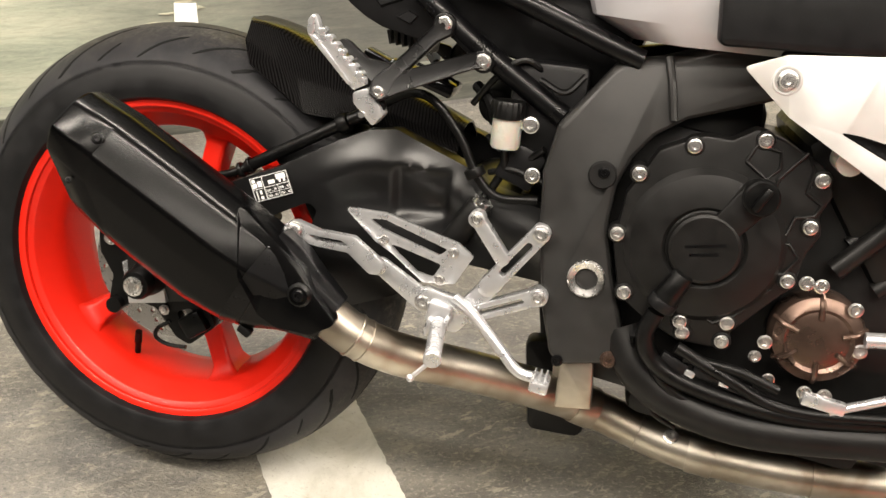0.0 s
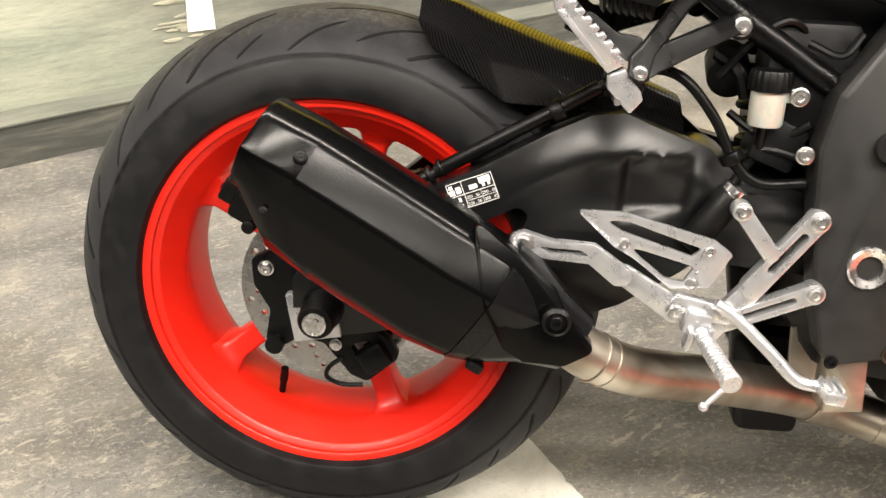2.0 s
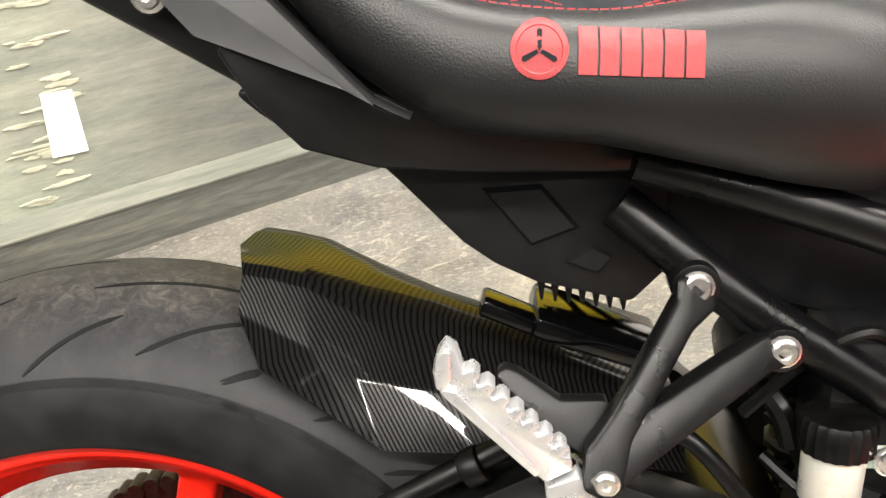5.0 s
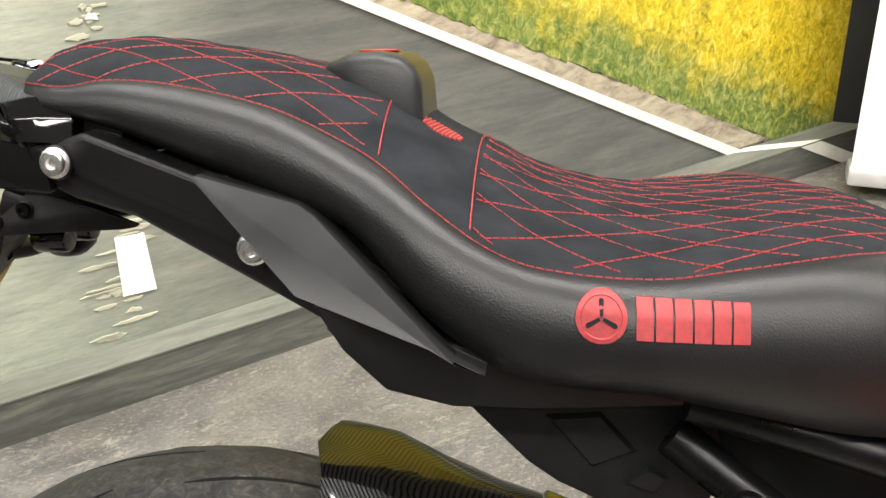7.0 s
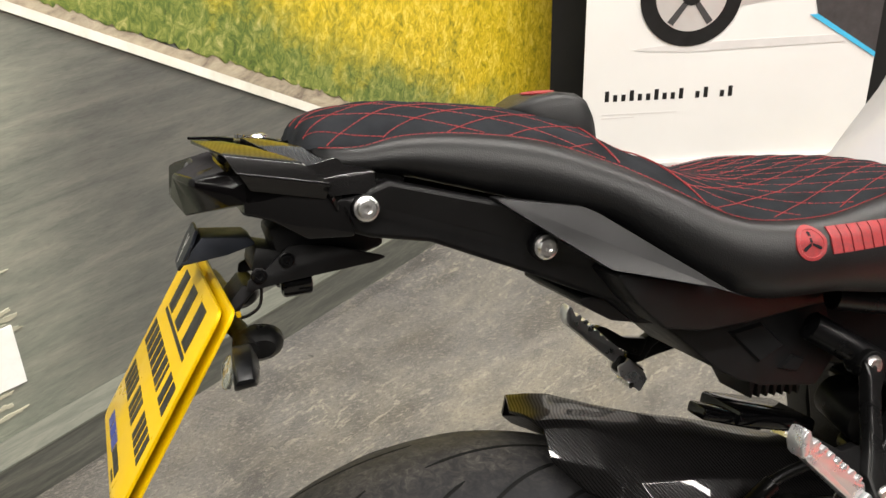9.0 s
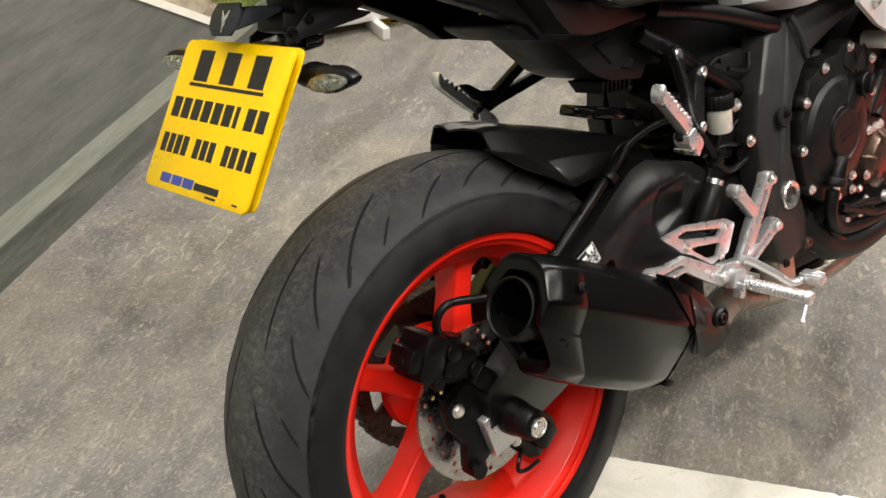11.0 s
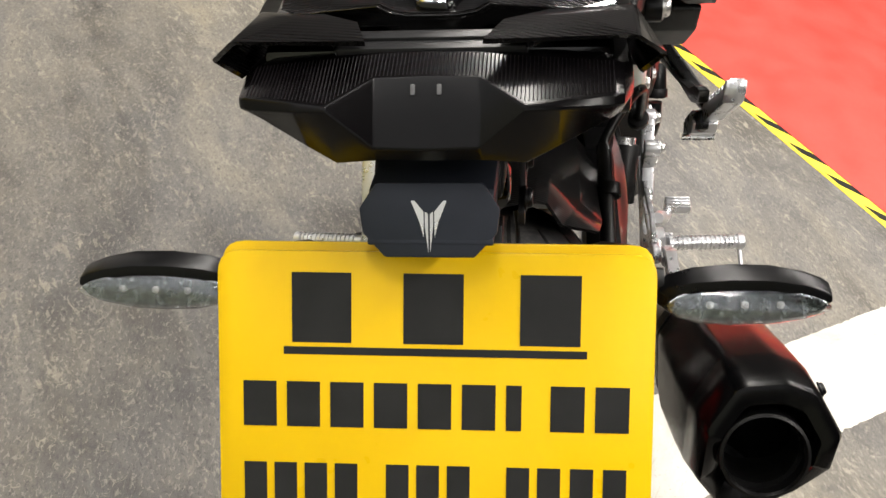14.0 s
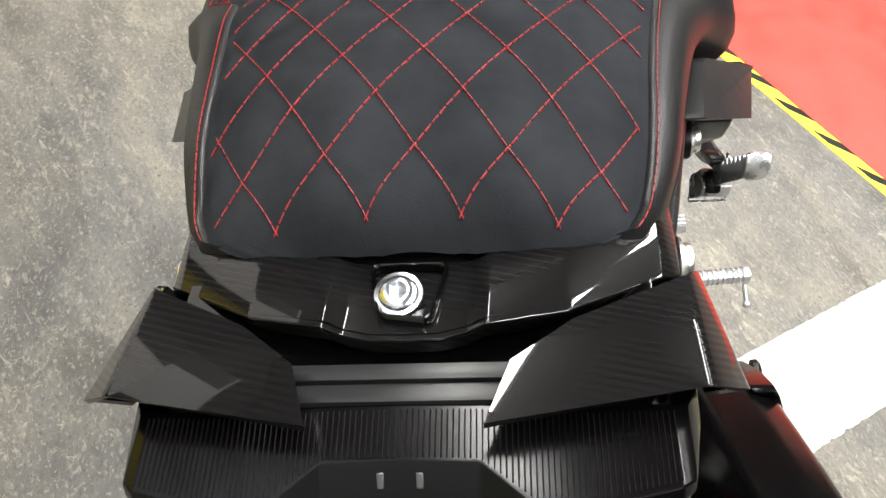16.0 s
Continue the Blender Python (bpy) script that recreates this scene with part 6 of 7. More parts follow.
def seat_top(x, y, quilt=True):
    """A point on the quilted top."""
    zt, w, zs, _, _ = seat_at(x)
    q = min(abs(y) / w, 1)
    z = zs + (zt - zs) * (1 - q ** 2.4)
    if quilt and (x < 0.145 or x > 0.215) and q < 0.97:
        a, b = (sewn(x) + (y + 0.0346) / DY) / 2, (sewn(x) - (y + 0.0346) / DY) / 2
        z += 0.0022 * (abs(math.sin(math.pi * a)) * abs(math.sin(math.pi * b))) ** 0.6 - 0.0008
    return V((x, y, z))


xs = [-0.093 + 0.603 * i / 150 for i in range(151)]
bm = bmesh.new()
rings = []
for x in xs:
    w = seat_at(x)[1]
    rings.append([seat_top(x, w * math.sin(radians(-90 + 180 * i / 56))) for i in range(57)])
loft(bm, rings, closed=False)
seat = part("seat", bm, M_suede, bike, "black suede seat top with red diamond stitching", 80)
rings = []
for x in xs[::3]:
    zt, w, zs, wm, zb = seat_at(x)
    half = [(w - 0.002, zs - 0.003), (w, zs + 0.0005), (w + 0.003, zs + 0.0012), (w + (wm - w) * 0.5, zs - (zs - zb) * 0.07), (w + (wm - w) * 0.82, zs - (zs - zb) * 0.2), (wm - 0.001, zs - (zs - zb) * 0.42), (wm, zs - (zs - zb) * 0.6), (wm - 0.003, zs - (zs - zb) * 0.8), (wm - 0.012, zb + 0.001), (wm - 0.02, zb - 0.001), (wm - 0.05, zb - 0.002)]
    rings.append([(x, -y, z) for y, z in half] + [(x, y, z) for y, z in reversed(half)])
bm = bmesh.new()
loft(bm, rings)
skirt = part("seat_skirt", bm, M_vinyl, seat, "smooth black vinyl seat side", 70)
stitch = bmesh.new()


def sew(line, lift=0.0004, w=0.00055, dash=0.0042, gap=0.0011):
    """Thread in short stitches along a line of surface points."""
    run = [0.0]
    for a, b in zip(line, line[1:]):
        run.append(run[-1] + (b - a).length)

    def at(s):
        for i in range(len(run) - 1):
            if run[i] <= s <= run[i + 1]:
                return line[i].lerp(line[i + 1], (s - run[i]) / max(run[i + 1] - run[i], 1e-9))
        return line[-1]

    s = 0.0
    while s + dash < run[-1]:
        a, b = at(s), at(s + dash)
        d = (b - a).normalized()
        side = d.cross(V((0, 0, 1))).normalized() * w / 2
        up = V((0, 0, lift))
        q = [stitch.verts.new(p + V((0, 0, 0.0009))) for p in (a + side - up, a - side - up, b - side - up, b + side - up, a + side * 0.6 + up, a - side * 0.6 + up, b - side * 0.6 + up, b + side * 0.6 + up)]
        for f in ((4, 7, 6, 5), (0, 4, 5, 1), (2, 6, 7, 3), (1, 5, 6, 2), (3, 7, 4, 0)):
            stitch.faces.new([q[k] for k in f])
        s += dash + gap


for k in range(-30, 31):
    for sgn in (1, -1):
        for xa, xb in ((-0.0872, 0.148), (0.212, 0.47)):
            line = []
            for i in range(121):
                x = xa + (xb - xa) * i / 120
                y = -0.0346 + sgn * sewn(x) * DY + 2 * k * DY
                if abs(y) < seat_at(x)[1] * 0.965:
                    line.append(seat_top(x, y))
                elif len(line) > 2:
                    sew(line)
                    line = []
                else:
                    line = []
            if len(line) > 2:
                sew(line)
for side in (-1, 1):
    sew([V((x, side * (seat_at(x)[1] + 0.0035), seat_at(x)[2] + 0.0008)) for x in xs[3:-3]], 0.0004, 0.0005)
for xa, slope in ((0.15, 0.12), (0.208, 0.05)):
    sew([seat_top(xa + slope * abs(y) * 0.3, y, False) + V((0, 0, 0.0006)) for y in (seat_at(xa)[1] * (-0.97 + 1.94 * i / 40) for i in range(41))], 0.0006, 0.001)
st = part("stitching", stitch, M_thread, seat, "red diamond stitching")
st["kind"] = "stuff"
pad = bmesh.new()
rings = []
for x, w, z0, z1 in ((0.1, 0.014, 0.942, 0.9465), (0.106, 0.03, 0.939, 0.9495), (0.122, 0.044, 0.932, 0.9555), (0.142, 0.05, 0.922, 0.957), (0.157, 0.051, 0.914, 0.954), (0.1655, 0.049, 0.908, 0.948), (0.1705, 0.046, 0.904, 0.938), (0.172, 0.044, 0.901, 0.918)):
    sec = round_poly([(-w, z0), (w, z0), (w * 0.92, z1), (-w * 0.92, z1)], [0.004, 0.004, 0.014, 0.014], 4)
    rings.append([(x, y, z) for y, z in sec])
loft(pad, rings)
pad = part("lumbar_pad", pad, M_vinyl, seat, "raised black vinyl lumbar pad", 50)
bm = bmesh.new()
bmesh.ops.create_cone(bm, cap_ends=True, segments=20, radius1=0.014, radius2=0.014, depth=0.001, matrix=Matrix.Translation((0.137, 0, 0.9568)) @ Matrix.Diagonal((1, 1.6, 1, 1)))
part("pad_mark", bm, M_thread, pad)


def side_y(x, z):
    """The seat skirt's outer half width."""
    zt, w, zs, wm, zb = seat_at(x)
    q = (zs - z) / (zs - zb)
    tab = ((0, w + 0.003), (0.07, w + (wm - w) * 0.5), (0.2, w + (wm - w) * 0.82), (0.42, wm - 0.001), (0.6, wm), (0.8, wm - 0.003), (1.0, wm - 0.012))
    for (a, ya), (b, yb) in zip(tab, tab[1:]):
        if q <= b:
            return ya + (yb - ya) * max(q - a, 0) / (b - a)
    return wm - 0.012


def on_seat(bm, outline, lift=0.0009):
    """A low embroidered patch on the seat's right side; outline in (x, z)."""
    loft(bm, [[(x, -side_y(x, z) - k, z) for x, z in outline] for k in (-0.002, lift)])
    tri_caps(bm)


def sewn_point(x, z, lift):
    return (x, -side_y(x, z) - lift, z)


def seat_bar(x0, x1, z0, z1, drop):
    """One upright bar of embroidery that follows the curve of the seat's side."""
    bm = bmesh.new()
    n = 6
    loft(bm, [[sewn_point(x, z - drop * (x - x0), k) for x, k in ((x0, -0.001), (x0, 0.0013), (x1, 0.0013), (x1, -0.001))] for z in (z0 + (z1 - z0) * i / n for i in range(n + 1))])
    return bm


bm = bmesh.new()
cx, cz = 0.2815, 0.822
fan = [[bm.verts.new(sewn_point(cx + r * math.cos(t), cz + r * math.sin(t), k)) for t in (2 * math.pi * i / 32 for i in range(32))] for r, k in ((0.0006, 0.0008), (0.005, 0.0008), (0.0105, 0.0008), (0.011, 0.0014), (0.0135, 0.0014), (0.0138, -0.001))]
for u, v in zip(fan, fan[1:]):
    for i in range(32):
        bm.faces.new((u[i], u[(i + 1) % 32], v[(i + 1) % 32], v[i]))
patch = part("embroidered_mark", bm, M_thread, skirt, "red embroidered round maker's mark")
for a in (90, 210, 330):
    bm = bmesh.new()
    c, q = math.cos(radians(a)), math.sin(radians(a))
    on_seat(bm, [(cx + c * r - q * w, cz + q * r + c * w) for r, w in ((0.001, -0.0009), (0.0085, -0.0013), (0.0095, 0), (0.0085, 0.0013), (0.001, 0.0009))], 0.0016)
    part("mark_spoke", bm, M_suede, patch)
for a in range(6):
    x = 0.2995 + a * 0.0099
    part("embroidered_bar", seat_bar(x, x + 0.0087, 0.811 - a * 0.0003, 0.832 - a * 0.0004, 0.03), M_thread, skirt, "red embroidered bar")
bm = bmesh.new()
for i in range(-5, 6):
    # satin stitch in close rows that fill an oval
    w = 0.0145 * math.sqrt(1 - (i / 5.6) ** 2)
    row = [(0.1835 + i * 0.0024 + 0.12 * q * w, -0.036 + q * w) for q in (-1, -0.5, 0, 0.5, 1)]
    loft(bm, [[seat_top(x + dx, y, False) + V((0, 0, h)) for dx, h in ((-0.001, -0.001), (-0.0006, 0.0011), (0.0006, 0.0011), (0.001, -0.001))] for x, y in row])
part("step_mark", bm, M_thread, seat, "oval red mark in rows of satin stitch")

# --- rear side rails and under-seat covers ---
RAIL = [(-0.085, 0.9), (-0.06, 0.903), (-0.034, 0.911), (0.045, 0.885), (0.12, 0.862), (0.2, 0.8), (0.26, 0.785), (0.25, 0.765), (0.2, 0.752), (0.162, 0.76), (0.137, 0.785), (0.077, 0.817), (-0.005, 0.857), (-0.05, 0.866), (-0.08, 0.878)]


def rail_skew(x, z):
    return -0.2 * (min(x, 0.12) + 0.054) + 0.5 * max(0.0, 0.8727 - x * 0.4 - z)


rail_bm = plate(RAIL, -0.1, -0.07, 0.004, 0.006, [], 3)
bmesh.ops.bisect_plane(rail_bm, geom=list(rail_bm.verts) + list(rail_bm.edges) + list(rail_bm.faces), plane_co=(0, 0, 0.8727), plane_no=(0.4, 0, 1))
for v in rail_bm.verts:
    v.co.y += rail_skew(v.co.x, v.co.z)
rails = pair("rear_rail", rail_bm, M_plastic, None, "textured black rear side rail", 20)
for q, mirror in ((rails[0], 1), (rails[1], -1)):
    for x, y, z in ((-0.054, -0.1015, 0.892), (0.079, -0.129, 0.844)):
        part("bolt_seat", cyl((x, mirror * (y + 0.012), z), (x, mirror * (y - 0.0005), z), 0.0112, seg=24, bevel=0.001), M_black, q)
        bolt((x, mirror * (y - 0.0005), z), RIGHT * mirror, 0.008, q, M_chrome, 0.7)
panel = plate([(0.04, 0.889), (0.11, 0.8725), (0.12, 0.8665), (0.204, 0.797), (0.226, 0.787), (0.19, 0.8035), (0.1145, 0.827)], -0.139, -0.119, 0.0015, 0.002, [], 2, lambda x, z: 0.727 * (z - 0.872) if x < 0.21 else -0.0545 + 0.3 * (x - 0.204))
pair("side_panel", panel, M_sidepanel, None, "satin graphite side panel under the seat")
lowrail = plate([(0.119, 0.8235), (0.16, 0.811), (0.19, 0.801), (0.25, 0.783), (0.345, 0.76), (0.345, 0.748), (0.25, 0.752), (0.2, 0.757), (0.162, 0.768), (0.138, 0.793)], -0.164, -0.1, 0.003, 0.004, [], 2, lambda x, z: 0.2 * max(0.0, x - 0.19) + 0.25 * max(0.0, 0.785 - z))
part("seat_rail_cover", lowrail, M_plastic, bike, "black cover under the seat edge")
UND = [(0.11, 0.79), (0.127, 0.776), (0.143, 0.765), (0.19, 0.752), (0.205, 0.738), (0.243, 0.7), (0.262, 0.687), (0.286, 0.676), (0.315, 0.67), (0.343, 0.664), (0.367, 0.69), (0.356, 0.752), (0.301, 0.756), (0.2, 0.79)]
under = part("undertail_cover", plate(UND, -0.105, 0.02, 0.008, 0.006), M_plastic, bike, "moulded black under-seat cover")
for z in (0, 1):
    pts = [(0.252, 0.734), (0.288, 0.737), (0.312, 0.71), (0.283, 0.698)] if z == 0 else [(0.318, 0.7), (0.331, 0.694), (0.322, 0.683), (0.302, 0.69)]
    tmp = bmesh.new()
    c = V((sum(p[0] for p in pts) / 4, sum(p[1] for p in pts) / 4))
    loft(tmp, [[(x, -0.104, q) for x, q in pts], [(c.x + (x - c.x) * 0.82, -0.109, c.y + (q - c.y) * 0.82) for x, q in pts]])
    part("moulded_diamond", tmp, M_plastic, under, "", 20)
bm = bmesh.new()
for i in range(7):
    x = 0.29 + i * 0.0085
    loft(bm, [[(x + a, y, 0.672 - i * 0.001) for a, y in ((-0.003, -0.085), (0.003, -0.085), (0.003, -0.02), (-0.003, -0.02))], [(x + a + 0.001, y, 0.655 - i * 0.001) for a, y in ((-0.0008, -0.08), (0.0008, -0.08), (0.0008, -0.03), (-0.0008, -0.03))]])
part("drain_teeth", bm, M_plastic, under, "row of small black teeth")
bm = bmesh.new()
lump(bm, (0.46, 0, 0.705), (0.25, 0.2, 0.1), (0, 14, 0), 0.01)
lump(bm, (0.42, 0, 0.77), (0.28, 0.26, 0.03), (0, 5, 0), 0.008)
part("battery_box", bm, M_plastic, bike, "black box under the seat")
for pts, r in (([(0.335, -0.142, 0.76), (0.44, -0.148, 0.732), (0.56, -0.15, 0.69), (0.6, -0.145, 0.676)], 0.0125), ([(0.33, -0.118, 0.728), (0.371, -0.128, 0.697), (0.421, -0.13, 0.662), (0.52, -0.13, 0.6)], 0.0135)):
    b1 = tube(pts, r, 14, 6)
    pair("subframe_tube", b1, M_black, None, "black painted subframe tube")
# shock absorber and dark parts between swingarm and seat
bm = cyl((0.51, 0, 0.42), (0.49, 0, 0.66), 0.022, seg=20)
shock = part("shock_absorber", bm, M_hose, bike, "black coil shock absorber")
coil = tube([(0.51 - t * 0.0003 + 0.036 * math.cos(t), 0.036 * math.sin(t), 0.44 + 0.0033 * t) for t in (2 * math.pi * j / 12 for j in range(109))], 0.006, 8, 1)
part("coil_spring", coil, M_hose, shock)
part("shock_reservoir", cyl((0.432, -0.07, 0.592), (0.438, -0.01, 0.606), 0.024, seg=24, bevel=0.004), M_hose, bike)
part("splash_guard", plate([(0.44, 0.66), (0.53, 0.65), (0.53, 0.5), (0.485, 0.5), (0.48, 0.6)], -0.07, 0.09, 0.01, 0.01), M_plastic, bike, "black plastic guard beside the shock absorber")
for pts, r in (([(0.5, -0.12, 0.64), (0.47, -0.135, 0.66), (0.44, -0.13, 0.64), (0.41, -0.12, 0.6)], 0.004), ([(0.505, -0.14, 0.56), (0.485, -0.13, 0.545), (0.455, -0.12, 0.545), (0.43, -0.1, 0.56)], 0.0045), ([(0.51, -0.14, 0.52), (0.47, -0.135, 0.53), (0.44, -0.12, 0.52)], 0.004), ([(0.54, -0.14, 0.65), (0.52, -0.15, 0.63), (0.49, -0.14, 0.64)], 0.004), ([(0.41, -0.1, 0.62), (0.43, -0.12, 0.605), (0.44, -0.12, 0.58)], 0.007)):
    part("cable", tube(pts, r, 8, 6), M_hose, bike)
bm = bmesh.new()
lump(bm, (0.5, -0.1, 0.6), (0.09, 0.06, 0.12), (0, 0, 0), 0.008)
lump(bm, (0.478, -0.11, 0.535), (0.05, 0.05, 0.05), (0, 20, 0), 0.006)
part("relay_box", bm, M_plastic, bike)

# --- carbon tail cowl ---
def wing_bm():
    """The right wing of the tail cowl: a folded shell with a flat top, a leaning side and a lip at the back."""
    bm = bmesh.new()
    fi, fo, ro, ri, im = [bm.verts.new(p) for p in ((-0.127, -0.0542, 0.9468), (-0.0975, -0.0966, 0.934), (-0.1545, -0.0945, 0.9475), (-0.172, -0.0262, 0.956), (-0.147, -0.034, 0.9525))]
    sf, tip = bm.verts.new((-0.079, -0.1045, 0.9145)), bm.verts.new((-0.146, -0.1095, 0.933))
    c = bm.verts.new((-0.139, -0.066, 0.9505))
    uf, ur = bm.verts.new((-0.083, -0.095, 0.903)), bm.verts.new((-0.138, -0.099, 0.918))
    for a, b in ((fi, fo), (fo, ro), (ro, ri), (ri, im), (im, fi)):
        bm.faces.new((a, b, c))
    bm.faces.new((fo, sf, tip, ro))
    bm.faces.new((sf, uf, ur, tip))
    bmesh.ops.recalc_face_normals(bm, faces=bm.faces)
    bevel_sharp(bm, 0.0022, 16, 3)
    bmesh.ops.solidify(bm, geom=list(bm.faces), thickness=0.0024)
    return bm


cowl_bm = bmesh.new()
rings = []
for y, xa, za, xb, zb in ((-0.0995, -0.044, 0.902, -0.08, 0.905), (-0.0965, -0.043, 0.919, -0.087, 0.9185), (-0.0885, -0.057, 0.934, -0.095, 0.9285), (-0.0535, -0.084, 0.9405, -0.1235, 0.9465), (-0.0265, -0.094, 0.943, -0.1335, 0.9535), (-0.0205, -0.094, 0.9395, -0.1345, 0.9505), (-0.012, -0.094, 0.939, -0.1365, 0.95), (0, -0.094, 0.939, -0.137, 0.95)):
    rings.append([(xa, y, za), (xa - (xa - xb) * 0.5, y, (za + zb) / 2 + 0.001), (xb, y, zb), (xb + 0.0015, y * 0.985, zb - 0.003), (xb + 0.005, y * 0.96, zb - 0.013)])
rings += [[(x, -y, z) for x, y, z in r] for r in reversed(rings[:-1])]
loft(cowl_bm, rings, closed=False)
bmesh.ops.recalc_face_normals(cowl_bm, faces=cowl_bm.faces)
bevel_sharp(cowl_bm, 0.0016, 14, 3)
bmesh.ops.solidify(cowl_bm, geom=list(cowl_bm.faces), thickness=0.0024)
cowl = part("tail_cowl", cowl_bm, M_tailcarbon, bike, "gloss carbon fibre tail cowl", 40)
pair("cowl_wing", wing_bm(), M_tailcarbon, cowl, "gloss carbon fibre cowl wing", 40)
cup = spin([(0.0001, 0.0012), (0.0026, 0.0014), (0.0032, 0.0034), (0.0042, 0.0034), (0.0058, 0.0024), (0.0068, 0.0012), (0.0082, 0.0009), (0.0086, -0.001)], (-0.117, 0.0028, 0.9492), (-0.2, 0, 1), 28, None, False)
rim = bmesh.new()
out = round_poly([(-0.0985, 0.0145), (-0.0985, -0.0125), (-0.1305, -0.0088), (-0.1275, 0.0085)], [0.003, 0.003, 0.005, 0.005], 4)
loft(rim, [[(-0.114 + (x + 0.114) * k, 0.001 + (y - 0.001) * k, 0.9395 + (-0.094 - x) * 0.256 + h) for x, y in out] for k, h in ((1.06, 0.0), (1.04, 0.0034), (0.98, 0.0042), (0.93, 0.0034), (0.9, 0.0012))], caps=False)
part("bolt_rim", rim, M_gloss, cowl, "raised gloss rim round the seat bolt", 50)
part("seat_lock_bolt", cup, M_polished, cowl, "bright domed seat bolt")
bm = bmesh.new()
lump(bm, (-0.08, 0, 0.912), (0.13, 0.17, 0.04), (0, 4, 0), 0.006)
lump(bm, (-0.135, 0, 0.92), (0.04, 0.11, 0.02), (0, 0, 0), 0.004)
part("tail_tray", bm, M_gloss, bike, "black inner tail tray")
bm = bmesh.new()
lump(bm, (-0.1445, 0, 0.9415), (0.0065, 0.096, 0.008), (0, -10, 0), 0.002)
lump(bm, (-0.1515, 0, 0.9395), (0.0075, 0.09, 0.008), (0, -4, 0), 0.002)
part("tray_bar", bm, M_tray, bike, "ribbed satin cross bar of the tail")
# side fairing between lamp and rail
fair = plate([(-0.143, 0.926), (-0.09, 0.912), (-0.07, 0.905), (-0.062, 0.87), (-0.1, 0.874), (-0.125, 0.892), (-0.145, 0.9)], -0.094, -0.084, 0.002, 0.004)
pair("tail_side", fair, M_tailcarbon, cowl, "carbon fibre tail side")

# --- tail lamp: y, then x and z of the upper edge, of the ribbed band's lower edge, of the crease below it and of the bottom ---
LAMP = [(0.094, -0.138, 0.925, -0.15, 0.921, -0.151, 0.915, -0.14, 0.907), (0.0885, -0.15, 0.931, -0.1755, 0.93, -0.177, 0.925, -0.155, 0.9075), (0.084, -0.152, 0.934, -0.179, 0.932, -0.1815, 0.927, -0.159, 0.9065), (0.06, -0.1545, 0.938, -0.186, 0.9332, -0.1885, 0.9302, -0.176, 0.9025),
        (0.0445, -0.1555, 0.94, -0.1895, 0.9333, -0.1912, 0.9315, -0.1855, 0.8995), (0.024, -0.156, 0.9415, -0.174, 0.9385, -0.1945, 0.914, -0.189, 0.9035), (0.0, -0.156, 0.942, -0.1735, 0.939, -0.195, 0.9135, -0.1895, 0.9035)]


def lamp_at(y):
    """The lamp's section at a distance from its middle."""
    q = abs(y)
    for p, r in zip(LAMP[1:], LAMP):
        if p[0] <= q <= r[0]:
            return [u + (v - u) * (q - p[0]) / (r[0] - p[0]) for u, v in zip(p[1:], r[1:])]
    return list(LAMP[0][1:])


rings = []
for y, *c in LAMP + [(-q[0], *q[1:]) for q in reversed(LAMP[:-1])]:
    rings.append([(min(-0.12, c[0] + 0.008), y, c[1] - 0.006), (c[0], y, c[1]), (c[2], y, c[3]), (c[4], y, c[5]), (c[6], y, c[7]), (-0.11, y, c[7] + 0.002)])
bm = bmesh.new()
loft(bm, rings)
bevel_sharp(bm, 0.0009, 9)
lamp_body = part("tail_lamp", bm, M_lens, bike, "smoked tail lamp with fine vertical ribs", 14)
bm = bmesh.new()
for i in range(-47, 48):
    y = i * 0.00178
    xa, za, xb, zb = lamp_at(y)[:4]
    xa, za, xb, zb = xa + (xb - xa) * 0.08, za + (zb - za) * 0.08, xa + (xb - xa) * 0.94, za + (zb - za) * 0.94
    loft(bm, [[(xa, y + v, za + w) for v, w in ((-0.00045, -0.0004), (0.00045, -0.0004), (0, 0.0005))], [(xb, y + v, zb + w) for v, w in ((-0.00045, -0.0004), (0.00045, -0.0004), (0, 0.0005))]])
part("lens_ribs", bm, M_rib, lamp_body, "fine ribs of the lens")
# two grey bars stand in for glints reflected in the smoked lens
for y in (-0.006, 0.006):
    bm = bmesh.new()
    lump(bm, (-0.1778, y, 0.9345), (0.005, 0.0022, 0.001), (0, -50, 0), 0.0003, 1)
    part("lens_glint", bm, M_greypanel, lamp_body)

# --- plate holder, board, indicators ---
SIDE = [(-0.1484, 0.8297), (-0.1458, 0.8391), (-0.1311, 0.8455), (-0.1101, 0.8619), (-0.0961, 0.8614), (-0.0646, 0.8528), (-0.0274, 0.8395), (-0.0413, 0.8368), (-0.0874, 0.8343), (-0.1226, 0.8323)]
bm = bmesh.new()
lump(bm, (-0.075, 0, 0.862), (0.09, 0.06, 0.05), (0, -12, 0), 0.006)
lump(bm, (-0.115, 0, 0.846), (0.05, 0.06, 0.022), (0, 18, 0), 0.004)
holder = part("plate_holder", bm, M_plastic, bike, "black folded plate holder under the tail")
for y in (-0.0415, 0.038):
    part("holder_side", plate(SIDE, y, y + 0.0035, 0.0012, 0.003), M_plastic, holder, "black holder side plate")
part("holder_tongue", plate([(-0.1501, 0.8335), (-0.1634, 0.8208), (-0.1795, 0.8), (-0.2044, 0.7785), (-0.1898, 0.7746), (-0.1715, 0.7922), (-0.1509, 0.818), (-0.135, 0.832)], -0.03, 0.03, 0.003, 0.003), M_plastic, holder)
for x, z in ((-0.1365, 0.8415), (-0.1127, 0.8507)):
    bolt((x, -0.0415, z), RIGHT, 0.0055, holder, M_black)
